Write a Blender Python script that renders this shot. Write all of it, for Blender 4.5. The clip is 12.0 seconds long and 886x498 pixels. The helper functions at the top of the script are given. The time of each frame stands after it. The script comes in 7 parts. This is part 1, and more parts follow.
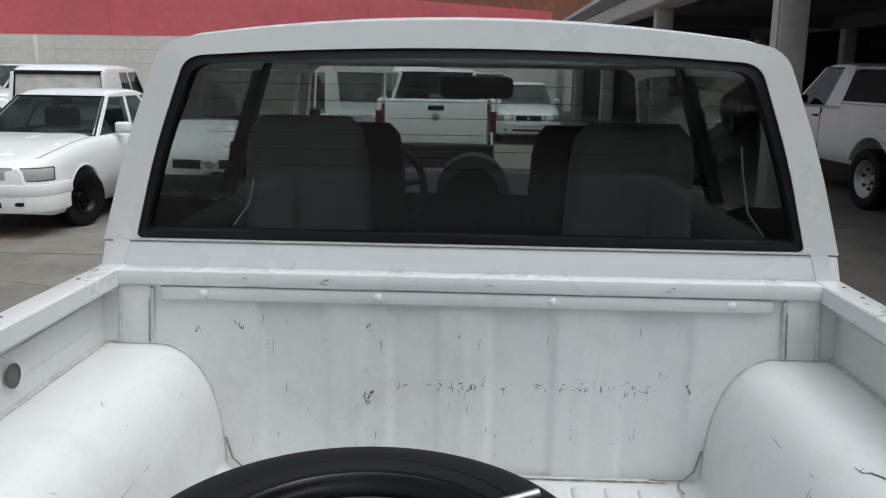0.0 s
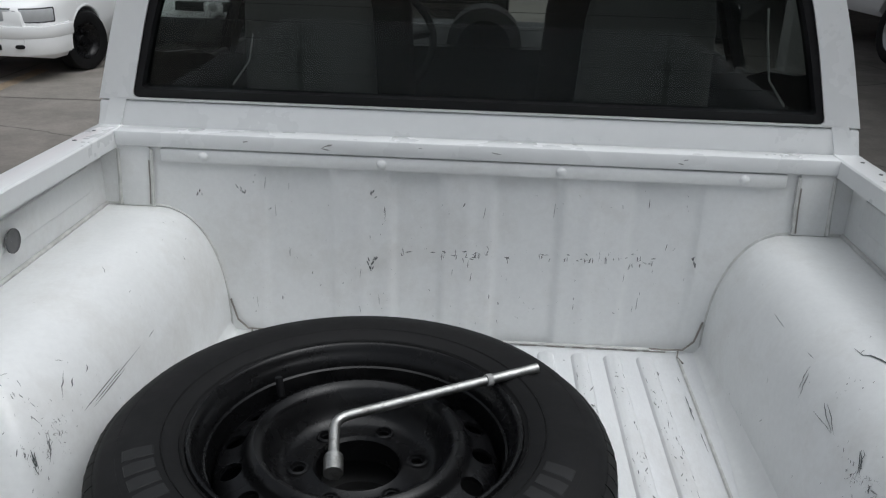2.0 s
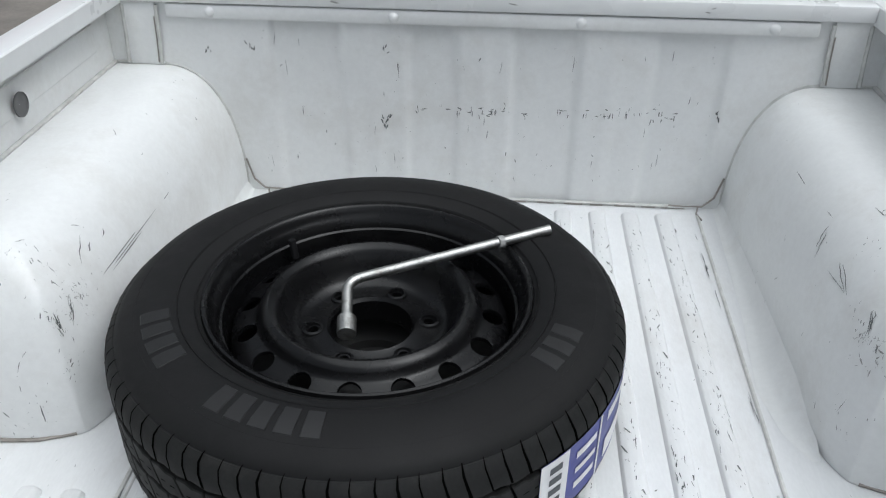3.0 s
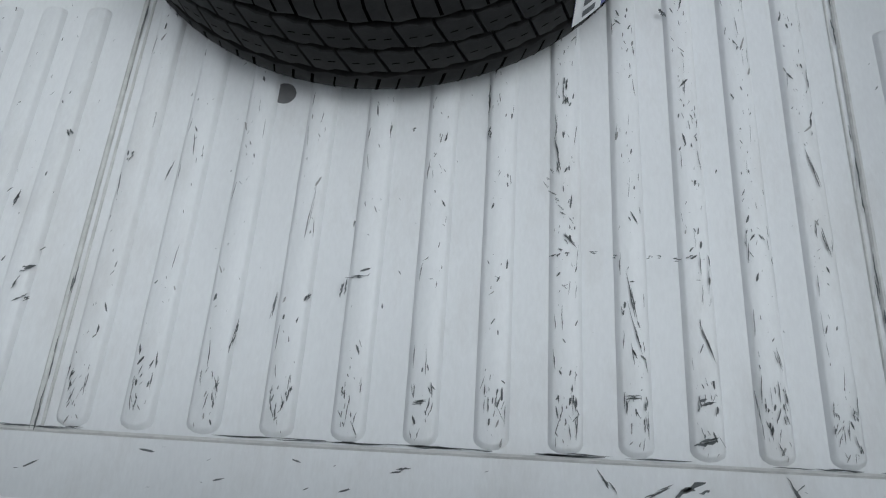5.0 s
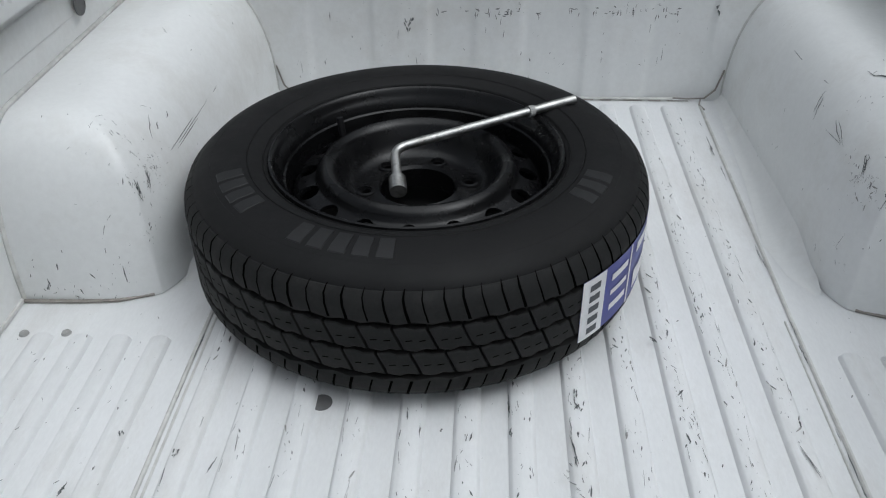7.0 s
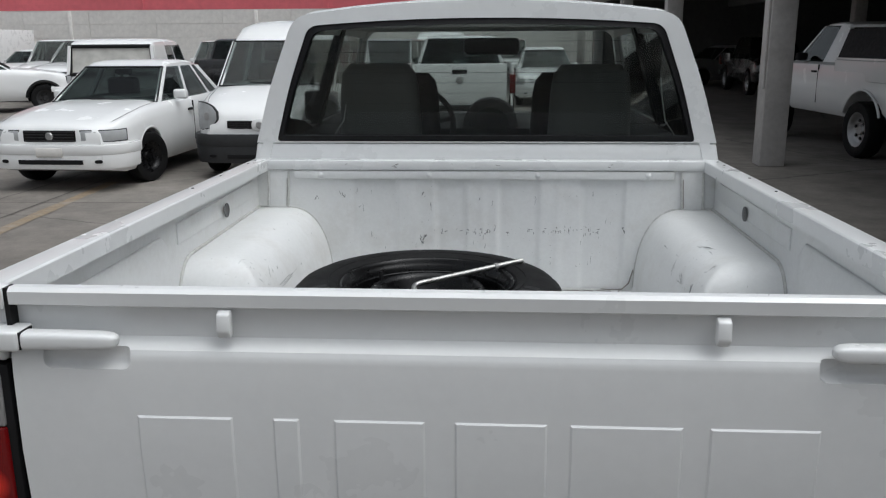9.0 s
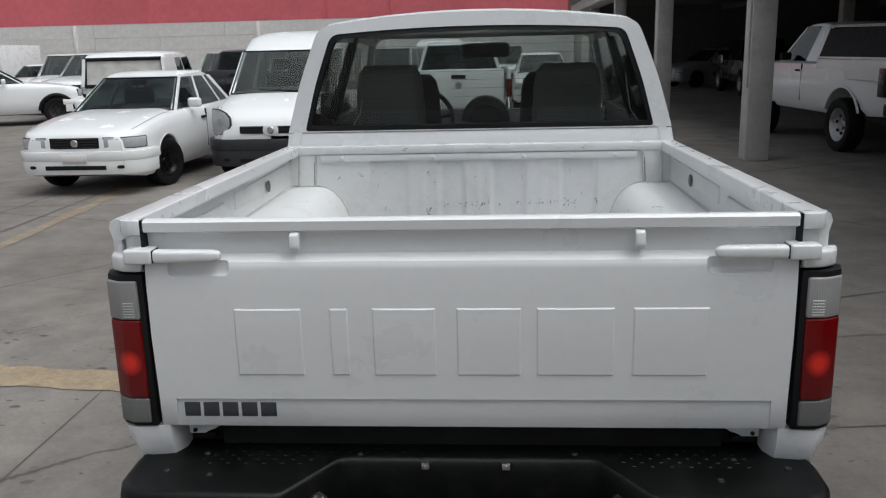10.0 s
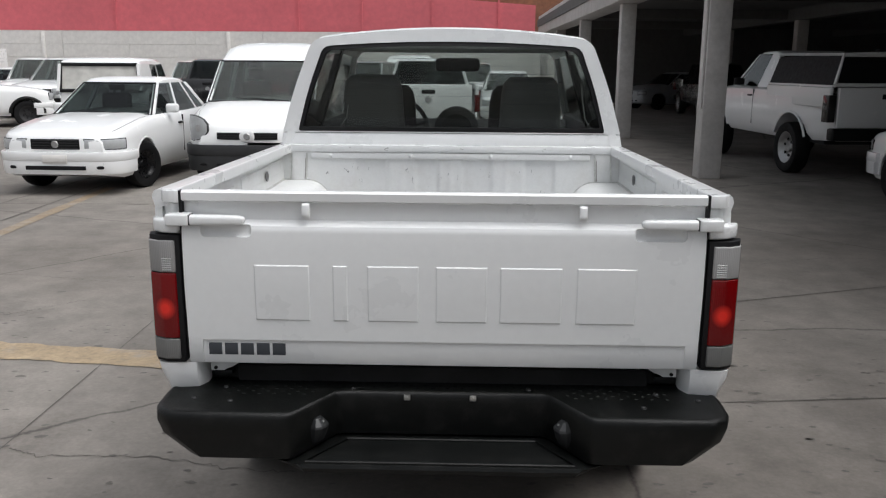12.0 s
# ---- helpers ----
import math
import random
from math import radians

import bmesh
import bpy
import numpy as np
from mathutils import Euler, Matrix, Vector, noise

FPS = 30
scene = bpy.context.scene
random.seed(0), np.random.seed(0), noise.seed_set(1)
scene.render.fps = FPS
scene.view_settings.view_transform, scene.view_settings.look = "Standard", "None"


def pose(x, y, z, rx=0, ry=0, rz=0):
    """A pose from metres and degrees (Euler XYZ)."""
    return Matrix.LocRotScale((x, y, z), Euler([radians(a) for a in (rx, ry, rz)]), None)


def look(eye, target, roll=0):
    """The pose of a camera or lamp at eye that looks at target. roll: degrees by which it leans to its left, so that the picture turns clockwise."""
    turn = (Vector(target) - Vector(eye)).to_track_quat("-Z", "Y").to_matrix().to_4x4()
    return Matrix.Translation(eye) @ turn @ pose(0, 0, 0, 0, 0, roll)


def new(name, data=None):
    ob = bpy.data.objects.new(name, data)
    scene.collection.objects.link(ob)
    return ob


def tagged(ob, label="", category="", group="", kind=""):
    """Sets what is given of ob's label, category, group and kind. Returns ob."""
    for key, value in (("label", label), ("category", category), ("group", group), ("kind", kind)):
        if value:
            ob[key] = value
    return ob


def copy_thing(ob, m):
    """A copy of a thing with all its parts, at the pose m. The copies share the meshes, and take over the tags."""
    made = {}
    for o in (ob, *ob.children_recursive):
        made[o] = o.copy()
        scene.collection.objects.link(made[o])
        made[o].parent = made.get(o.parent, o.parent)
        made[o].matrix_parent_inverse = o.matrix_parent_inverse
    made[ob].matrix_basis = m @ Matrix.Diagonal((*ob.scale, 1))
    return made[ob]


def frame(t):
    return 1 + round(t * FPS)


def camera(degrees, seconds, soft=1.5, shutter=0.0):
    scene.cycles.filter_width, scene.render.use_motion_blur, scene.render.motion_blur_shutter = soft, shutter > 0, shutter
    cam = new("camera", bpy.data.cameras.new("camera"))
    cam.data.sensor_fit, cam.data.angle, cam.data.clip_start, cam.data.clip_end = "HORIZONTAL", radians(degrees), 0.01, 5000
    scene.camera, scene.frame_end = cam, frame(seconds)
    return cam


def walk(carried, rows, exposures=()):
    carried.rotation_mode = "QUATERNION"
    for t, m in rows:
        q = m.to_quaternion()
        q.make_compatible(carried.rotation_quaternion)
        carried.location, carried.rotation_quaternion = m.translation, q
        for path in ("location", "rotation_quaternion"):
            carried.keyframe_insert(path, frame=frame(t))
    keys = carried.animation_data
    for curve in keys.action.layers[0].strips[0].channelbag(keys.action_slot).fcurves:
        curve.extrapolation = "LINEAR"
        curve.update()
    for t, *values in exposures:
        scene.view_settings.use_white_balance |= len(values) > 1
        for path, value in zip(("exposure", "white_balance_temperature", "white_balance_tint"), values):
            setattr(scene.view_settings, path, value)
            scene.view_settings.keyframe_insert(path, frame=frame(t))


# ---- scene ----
cam = camera(55.7, 12.0, soft=1.2)
PATH = [
    (0, (0.014, -0.306, 1.565), (-0.056, 1.650, 1.154), 0.87),
    (0.5, (0.013, -0.300, 1.562), (-0.061, 1.650, 1.121), 0.77),
    (1, (0.014, -0.280, 1.585), (-0.062, 1.642, 1.048), 1.05),
    (1.5, (0.020, -0.267, 1.598), (-0.059, 1.623, 0.955), 1.28),
    (2, (0.022, -0.260, 1.592), (-0.06, 1.592, 0.836), 1.75),
    (2.5, (0.027, -0.248, 1.604), (-0.061, 1.544, 0.721), 1.8),
    (2.8, (0.041, -0.238, 1.596), (-0.075, 1.497, 0.61), 0.7),
    (3, (0.045, -0.236, 1.603), (-0.086, 1.442, 0.53), 0.4),
    (3.3, (0.038, -0.238, 1.582), (-0.098, 1.385, 0.421), -0.3),
    (3.5, (0.029, -0.242, 1.582), (-0.1, 1.324, 0.344), -0.1),
    (5.3, (0.018, -0.235, 1.566), (-0.091, 0.576, -0.259), -4.9),
    (5.5, (0.02, -0.234, 1.564), (-0.097, 0.575, -0.261), -5.8),
    (6, (0.016, -0.256, 1.559), (-0.107, 0.773, -0.151), -5.1),
    (6.5, (-0.015, -0.321, 1.558), (-0.123, 1.067, 0.123), -2.1),
    (7, (-0.027, -0.435, 1.55), (-0.12, 1.198, 0.4), -0.7),
    (7.2, (-0.013, -0.49, 1.553), (-0.114, 1.199, 0.487), -1.0),
    (7.5, (0.032, -0.598, 1.563), (-0.101, 1.174, 0.646), -1.2),
    (7.7, (0.037, -0.691, 1.562), (-0.087, 1.144, 0.775), -0.7),
    (9.3, (0.061, -1.56, 1.539), (-0.069, 0.378, 1.059), -0.3),
    (9.5, (0.084, -1.675, 1.538), (-0.064, 0.26, 1.056), -0.4),
    (10, (0.083, -1.955, 1.529), (-0.051, -0.014, 1.064), -1.4),
    (10.5, (0.027, -2.198, 1.525), (-0.056, -0.25, 1.081), -0.8),
    (11, (0.031, -2.337, 1.522), (-0.033, -0.388, 1.077), -0.2),
    (11.5, (0.056, -2.392, 1.513), (0.005, -0.44, 1.083), 0.2),
    (12, (0.062, -2.409, 1.511), (0.014, -0.456, 1.083), 0.4),
]
EXPO = [(0, -0.06, 6150, 7), (1.0, -0.13, 6100, 8), (2.0, -0.26, 6100, 8), (2.5, -0.24, 6100, 8), (3.0, 0.04, 6050, 7), (3.2, 0.19, 6050, 7), (3.7, 0.37, 6050, 7),
        (5.3, -0.92, 5850, 5), (5.9, -1.07, 5850, 5), (6.5, -1.22, 5900, 6), (7.1, -0.20, 6050, 7), (7.7, 0.0, 6100, 7), (9.3, -0.16, 6150, 8),
        (9.8, -0.13, 6150, 8), (10.6, 0.12, 6250, 10), (12, 0.23, 6300, 10)]
walk(cam, [(t, look(eye, target, roll)) for t, eye, target, roll in PATH], EXPO)
SKY, SUN = 0.13, 1.2

# ---- world and light: bright overcast sky ----
world = bpy.data.worlds.new("world")
scene.world = world
world.use_nodes = True
wn, wl = world.node_tree.nodes, world.node_tree.links
sky = wn.new("ShaderNodeTexSky")
sky.sky_type = 'NISHITA'
sky.sun_disc = False
sky.sun_elevation = radians(60)
sky.sun_rotation = radians(110)
sky.air_density, sky.dust_density, sky.ozone_density = 1.0, 6.0, 0.6
hsv = wn.new("ShaderNodeHueSaturation")
hsv.inputs["Saturation"].default_value = 0.22
wl.new(sky.outputs[0], hsv.inputs["Color"])
wl.new(hsv.outputs[0], wn["Background"].inputs["Color"])
wn["Background"].inputs["Strength"].default_value = SKY
sun = new("sun", bpy.data.lights.new("sun", 'SUN'))
sun.data.energy, sun.data.angle, sun.data.color = SUN, radians(60), (1.0, 0.98, 0.95)
sun.matrix_world = look((0.5, -2, 16.5), (0, 0, 0))


# ---- materials ----
def nodes_of(name):
    m = bpy.data.materials.new(name)
    m.use_nodes = True
    return m, m.node_tree.nodes, m.node_tree.links, m.node_tree.nodes["Principled BSDF"]


def noise_tex(n, l, scale, detail=4.0, rough=0.6, stretch=(1, 1, 1), coord="Object"):
    tc = n.new("ShaderNodeTexCoord")
    mp = n.new("ShaderNodeMapping")
    mp.inputs["Scale"].default_value = stretch
    t = n.new("ShaderNodeTexNoise")
    t.inputs["Scale"].default_value, t.inputs["Detail"].default_value, t.inputs["Roughness"].default_value = scale, detail, rough
    l.new(tc.outputs[coord], mp.inputs["Vector"])
    l.new(mp.outputs[0], t.inputs["Vector"])
    return t


def ramp(n, l, src, stops):
    r = n.new("ShaderNodeValToRGB")
    e = r.color_ramp.elements
    while len(e) < len(stops):
        e.new(0.5)
    for el, (p, c) in zip(e, stops):
        el.position, el.color = p, (*c, 1) if len(c) == 3 else c
    l.new(src, r.inputs["Fac"])
    return r


def grey(v):
    return (v, v, v)


def mix_over(n, l, fac, a, b, mode='MIX'):
    m = n.new("ShaderNodeMix")
    m.data_type, m.blend_type = 'RGBA', mode
    for sock, val in ((m.inputs[0], fac), (m.inputs[6], a), (m.inputs[7], b)):
        if hasattr(val, "is_output"):
            l.new(val, sock)
        elif isinstance(val, (int, float)):
            sock.default_value = val
        else:
            sock.default_value = (*val, 1)
    return m.outputs[2]


def surface(name, color, rough=0.5, metal=0.0, vary=0.12, scale=6.0, fine=60.0, bump=0.05, dirt=None, dirt_amount=0.0, coat=0.0,
            dirt_scale=3.0, stretch=(1, 1, 1), spec=0.5):
    """A painted, plastic or metal surface: two scales of tone, optional dirt blotches, fine relief."""
    m, n, l, b = nodes_of(name)
    big = noise_tex(n, l, scale, 5, 0.65, stretch)
    small = noise_tex(n, l, fine, 3, 0.6, stretch)
    lo, hi = tuple(c * (1 - vary) for c in color), tuple(min(1, c * (1 + vary * 0.6)) for c in color)
    base = ramp(n, l, big.outputs["Fac"], [(0.3, lo), (0.7, hi)]).outputs["Color"]
    fleck = ramp(n, l, small.outputs["Fac"], [(0.35, grey(1 - vary * 0.7)), (0.65, grey(1.0))]).outputs["Color"]
    col = mix_over(n, l, 1.0, base, fleck, 'MULTIPLY')
    if dirt:
        d = noise_tex(n, l, dirt_scale, 8, 0.72, stretch)
        mask = ramp(n, l, d.outputs["Fac"], [(0.5, grey(0)), (0.72, grey(dirt_amount))]).outputs["Color"]
        col = mix_over(n, l, mask, col, dirt)
    l.new(col, b.inputs["Base Color"])
    rr = ramp(n, l, big.outputs["Fac"], [(0.3, grey(max(0.02, rough * 0.85))), (0.7, grey(min(1, rough * 1.2)))])
    l.new(rr.outputs["Color"], b.inputs["Roughness"])
    b.inputs["Metallic"].default_value = metal
    b.inputs["Specular IOR Level"].default_value = spec
    if coat:
        b.inputs["Coat Weight"].default_value = coat
        b.inputs["Coat Roughness"].default_value = 0.06
    if bump:
        bp = n.new("ShaderNodeBump")
        bp.inputs["Strength"].default_value = bump
        bp.inputs["Distance"].default_value = 0.004
        l.new(small.outputs["Fac"], bp.inputs["Height"])
        l.new(bp.outputs[0], b.inputs["Normal"])
    return m


def glass(name, tint, rough=0.0):
    """Thin automotive glass: a clear sheet that shows what is behind it, with mirror gloss by angle."""
    m, n, l, b = nodes_of(name)
    tr = n.new("ShaderNodeBsdfTransparent")
    tr.inputs[0].default_value = (*tint, 1)
    gl = n.new("ShaderNodeBsdfGlossy")
    gl.inputs["Roughness"].default_value = 0.02 + rough
    lw = n.new("ShaderNodeLayerWeight")
    pw = n.new("ShaderNodeMath")
    pw.operation, pw.inputs[1].default_value = 'POWER', 4.0
    l.new(lw.outputs["Facing"], pw.inputs[0])
    fr = n.new("ShaderNodeMath")
    fr.operation, fr.inputs[1].default_value, fr.inputs[2].default_value = 'MULTIPLY_ADD', 0.9, 0.022
    l.new(pw.outputs[0], fr.inputs[0])
    mx = n.new("ShaderNodeMixShader")
    l.new(fr.outputs[0], mx.inputs[0])
    l.new(tr.outputs[0], mx.inputs[1])
    l.new(gl.outputs[0], mx.inputs[2])
    l.new(mx.outputs[0], n["Material Output"].inputs["Surface"])
    return m


M_PAINT = surface("white_paint", (0.78, 0.79, 0.79), 0.28, vary=0.03, scale=3, fine=40, bump=0.01, dirt=(0.66, 0.65, 0.62), dirt_amount=0.12, coat=0.35)
M_BED = surface("worn_bed_paint", (0.76, 0.77, 0.765), 0.38, vary=0.05, scale=5, fine=90, bump=0.03, dirt=(0.46, 0.44, 0.40), dirt_amount=0.38,
                coat=0.12, dirt_scale=5.0)
M_FLOOR = surface("worn_floor_paint", (0.72, 0.73, 0.735), 0.42, vary=0.06, scale=4, fine=110, bump=0.04, dirt=(0.42, 0.40, 0.37), dirt_amount=0.42,
                  dirt_scale=4.0, stretch=(2.2, 0.7, 1))
M_CHIP = surface("bare_scratch", (0.125, 0.135, 0.137), 0.7, vary=0.35, scale=30, bump=0.0)
M_SCUFF = surface("grey_scuff", (0.34, 0.34, 0.33), 0.6, vary=0.3, scale=40, bump=0.0)
M_SLOTSHADE = surface("tread_slot_shade", (0.002, 0.002, 0.002), 0.95, vary=0.1, scale=20, bump=0.0, spec=0.0)
M_RUST = surface("stained_sealant", (0.30, 0.275, 0.25), 0.75, vary=0.3, scale=18, bump=0.1)
M_PLUG = surface("grey_plug", (0.15, 0.15, 0.15), 0.6, vary=0.2, scale=40, bump=0.0)
M_SEAL = surface("pale_sealant", (0.60, 0.60, 0.58), 0.65, vary=0.18, scale=25, bump=0.08)
M_PLASTIC = surface("black_textured_plastic", (0.0042, 0.0048, 0.0046), 0.40, vary=0.25, scale=9, fine=420, bump=0.25, dirt=(0.09, 0.085, 0.08),
                    dirt_amount=0.10, dirt_scale=16, spec=0.24)
M_RUBBER = surface("tyre_rubber", (0.0064, 0.0064, 0.0068), 0.68, vary=0.2, scale=12, fine=160, bump=0.06, dirt=(0.035, 0.034, 0.032), dirt_amount=0.15, spec=0.25)
M_TREAD = surface("tread_rubber", (0.0125, 0.0125, 0.0125), 0.7, vary=0.2, scale=16, fine=200, bump=0.06, dirt=(0.05, 0.048, 0.044), dirt_amount=0.3, dirt_scale=9, spec=0.25)
M_GASKET = surface("black_gasket", (0.010, 0.010, 0.011), 0.55, vary=0.15, scale=20, bump=0.03, spec=0.22)
M_RIM = surface("black_painted_steel", (0.0055, 0.0055, 0.006), 0.27, vary=0.2, scale=14, bump=0.02, dirt=(0.03, 0.029, 0.027), dirt_amount=0.15, spec=0.28)
M_STEEL = surface("zinc_steel", (0.56, 0.56, 0.54), 0.40, metal=1.0, vary=0.2, scale=45, bump=0.05, dirt=(0.16, 0.14, 0.12), dirt_amount=0.8, dirt_scale=55)
M_ALLOY = surface("wheel_alloy", (0.45, 0.45, 0.45), 0.4, metal=0.8, vary=0.15, scale=20, bump=0.02)
M_DARK = surface("dark_underbody", (0.010, 0.010, 0.010), 0.85, vary=0.3, scale=8, bump=0.1)
M_SEATCLOTH = surface("grey_seat_cloth", (0.105, 0.105, 0.102), 0.9, vary=0.14, scale=10, fine=260, bump=0.2)
M_SEATDARK = surface("dark_seat_cloth", (0.012, 0.012, 0.013), 0.9, vary=0.2, scale=10, fine=260, bump=0.2)
M_SEATGREY = surface("grey_plastic", (0.06, 0.06, 0.06), 0.7, vary=0.1, scale=12, fine=200, bump=0.05)
M_TRIM = surface("dark_grey_trim", (0.018, 0.018, 0.019), 0.6, vary=0.15, scale=12, fine=200, bump=0.1)
M_HEADLINE = surface("pale_headlining", (0.62, 0.62, 0.60), 0.9, vary=0.08, scale=8, bump=0.08)
M_BELT = surface("belt_webbing", (0.30, 0.30, 0.29), 0.8, vary=0.1, scale=30, fine=300, bump=0.05)
M_BADGE = surface("dark_grey_decal", (0.05, 0.055, 0.065), 0.4, vary=0.1, bump=0.0)
M_BLUE = surface("blue_label", (0.05, 0.06, 0.28), 0.4, vary=0.15, scale=40, bump=0.0)
M_LABEL = surface("white_label", (0.75, 0.75, 0.76), 0.45, vary=0.06, scale=30, bump=0.0)
M_MOULD = surface("moulded_rubber_mark", (0.0066, 0.0066, 0.0071), 0.56, vary=0.15, scale=20, bump=0.03)
M_GLASS = glass("tinted_glass", (0.82, 0.845, 0.835))
M_GLASSDARK = glass("dark_tinted_glass", (0.50, 0.54, 0.53))
M_CONC = surface("grey_concrete_wall", (0.80, 0.78, 0.745), 0.85, vary=0.16, scale=0.35, fine=5, bump=0.2, dirt=(0.46, 0.44, 0.40), dirt_amount=0.32, dirt_scale=0.6)
M_REDWALL = surface("red_painted_wall", (0.70, 0.155, 0.18), 0.75, vary=0.12, scale=0.25, fine=4, bump=0.15, dirt=(0.42, 0.09, 0.1), dirt_amount=0.3, dirt_scale=0.4)
M_BRICKWALL = surface("brown_brick_wall", (0.30, 0.13, 0.075), 0.85, vary=0.3, scale=1.2, fine=9, bump=0.3, dirt=(0.2, 0.12, 0.09), dirt_amount=0.4)
M_PILLAR = surface("painted_concrete_pillar", (0.56, 0.54, 0.52), 0.8, vary=0.14, scale=2.0, fine=14, bump=0.15, dirt=(0.24, 0.22, 0.20), dirt_amount=0.35, dirt_scale=2.5)
M_BUMPERGREY = surface("dark_grey_plastic", (0.040, 0.041, 0.043), 0.5, vary=0.15, scale=9, fine=200, bump=0.08, spec=0.3)
# Darker than the pillars' concrete: the deck's shade is put into the colour.
M_CEILSHADE = surface("shaded_soffit_concrete", (0.13, 0.127, 0.124), 0.9, vary=0.2, scale=0.6, fine=6, bump=0.15)
M_YELLOW = surface("worn_yellow_line", (0.37, 0.285, 0.185), 0.8, vary=0.3, scale=9, fine=40, bump=0.1, dirt=(0.28, 0.255, 0.225), dirt_amount=1.0, dirt_scale=3.2)
M_YELLOWFADED = surface("faded_yellow_line", (0.28, 0.215, 0.145), 0.8, vary=0.3, scale=9, fine=40, bump=0.1, dirt=(0.28, 0.255, 0.225), dirt_amount=1.0, dirt_scale=3)
M_TAR = surface("dark_joint", (0.12, 0.11, 0.098), 0.9, vary=0.3, scale=6, bump=0.1)
M_SPOT = surface("oil_spot", (0.135, 0.122, 0.110), 0.7, vary=0.3, scale=8, bump=0.0)


def lens(name, color, rough=0.12):
    m, n, l, b = nodes_of(name)
    st = noise_tex(n, l, 6, 2, 0.5)
    col = ramp(n, l, st.outputs["Fac"], [(0.3, tuple(c * 0.75 for c in color)), (0.7, color)])
    l.new(col.outputs["Color"], b.inputs["Base Color"])
    b.inputs["Roughness"].default_value = rough
    b.inputs["Coat Weight"].default_value = 0.2
    b.inputs["Specular IOR Level"].default_value = 0.3
    wv = n.new("ShaderNodeTexWave")
    wv.inputs["Scale"].default_value = 60
    tc = n.new("ShaderNodeTexCoord")
    l.new(tc.outputs["Object"], wv.inputs["Vector"])
    bp = n.new("ShaderNodeBump")
    bp.inputs["Strength"].default_value, bp.inputs["Distance"].default_value = 0.25, 0.002
    l.new(wv.outputs["Fac"], bp.inputs["Height"])
    l.new(bp.outputs[0], b.inputs["Normal"])
    return m


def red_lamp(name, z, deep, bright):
    """Red lens with a glow spot painted into its colour: deep red at the rim, brighter towards the middle."""
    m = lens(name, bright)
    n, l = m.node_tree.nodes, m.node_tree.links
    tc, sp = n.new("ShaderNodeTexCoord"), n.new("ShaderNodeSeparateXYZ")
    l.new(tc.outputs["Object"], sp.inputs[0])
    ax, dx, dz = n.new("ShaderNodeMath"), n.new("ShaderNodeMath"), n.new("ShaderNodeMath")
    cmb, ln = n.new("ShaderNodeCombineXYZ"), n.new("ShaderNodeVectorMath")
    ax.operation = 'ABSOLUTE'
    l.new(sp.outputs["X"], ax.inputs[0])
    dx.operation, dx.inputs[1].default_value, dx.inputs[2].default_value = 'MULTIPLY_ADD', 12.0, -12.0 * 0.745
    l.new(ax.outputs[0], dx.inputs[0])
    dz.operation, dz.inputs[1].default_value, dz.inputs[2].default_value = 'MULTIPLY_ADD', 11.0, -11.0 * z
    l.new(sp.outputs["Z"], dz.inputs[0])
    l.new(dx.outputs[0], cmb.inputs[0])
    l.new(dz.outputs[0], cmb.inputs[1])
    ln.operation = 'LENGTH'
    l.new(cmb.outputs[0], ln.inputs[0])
    # The lit bright spot is painted into the base colour by distance from its middle.
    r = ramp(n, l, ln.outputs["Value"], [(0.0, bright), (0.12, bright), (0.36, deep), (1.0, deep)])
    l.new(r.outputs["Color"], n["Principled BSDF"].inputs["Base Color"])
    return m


M_REDLAMP = red_lamp("red_lens_painted_glow", 0.836, (0.15, 0.0025, 0.0035), (0.75, 0.03, 0.018))
M_RED = lens("red_lens", (0.42, 0.012, 0.012))
M_CLEAR = lens("clear_lens", (0.36, 0.355, 0.35))
M_FLUTE = lens("fluted_reflector", (0.50, 0.50, 0.49))
M_POD = surface("grey_pod", (0.020, 0.021, 0.022), 0.5, 0.0, 0.2, 20, 200, 0.04)
M_SMOKE = lens("grey_lens", (0.17, 0.17, 0.165))
M_HEADLAMP = lens("headlamp_glass", (0.50, 0.515, 0.52), 0.08)


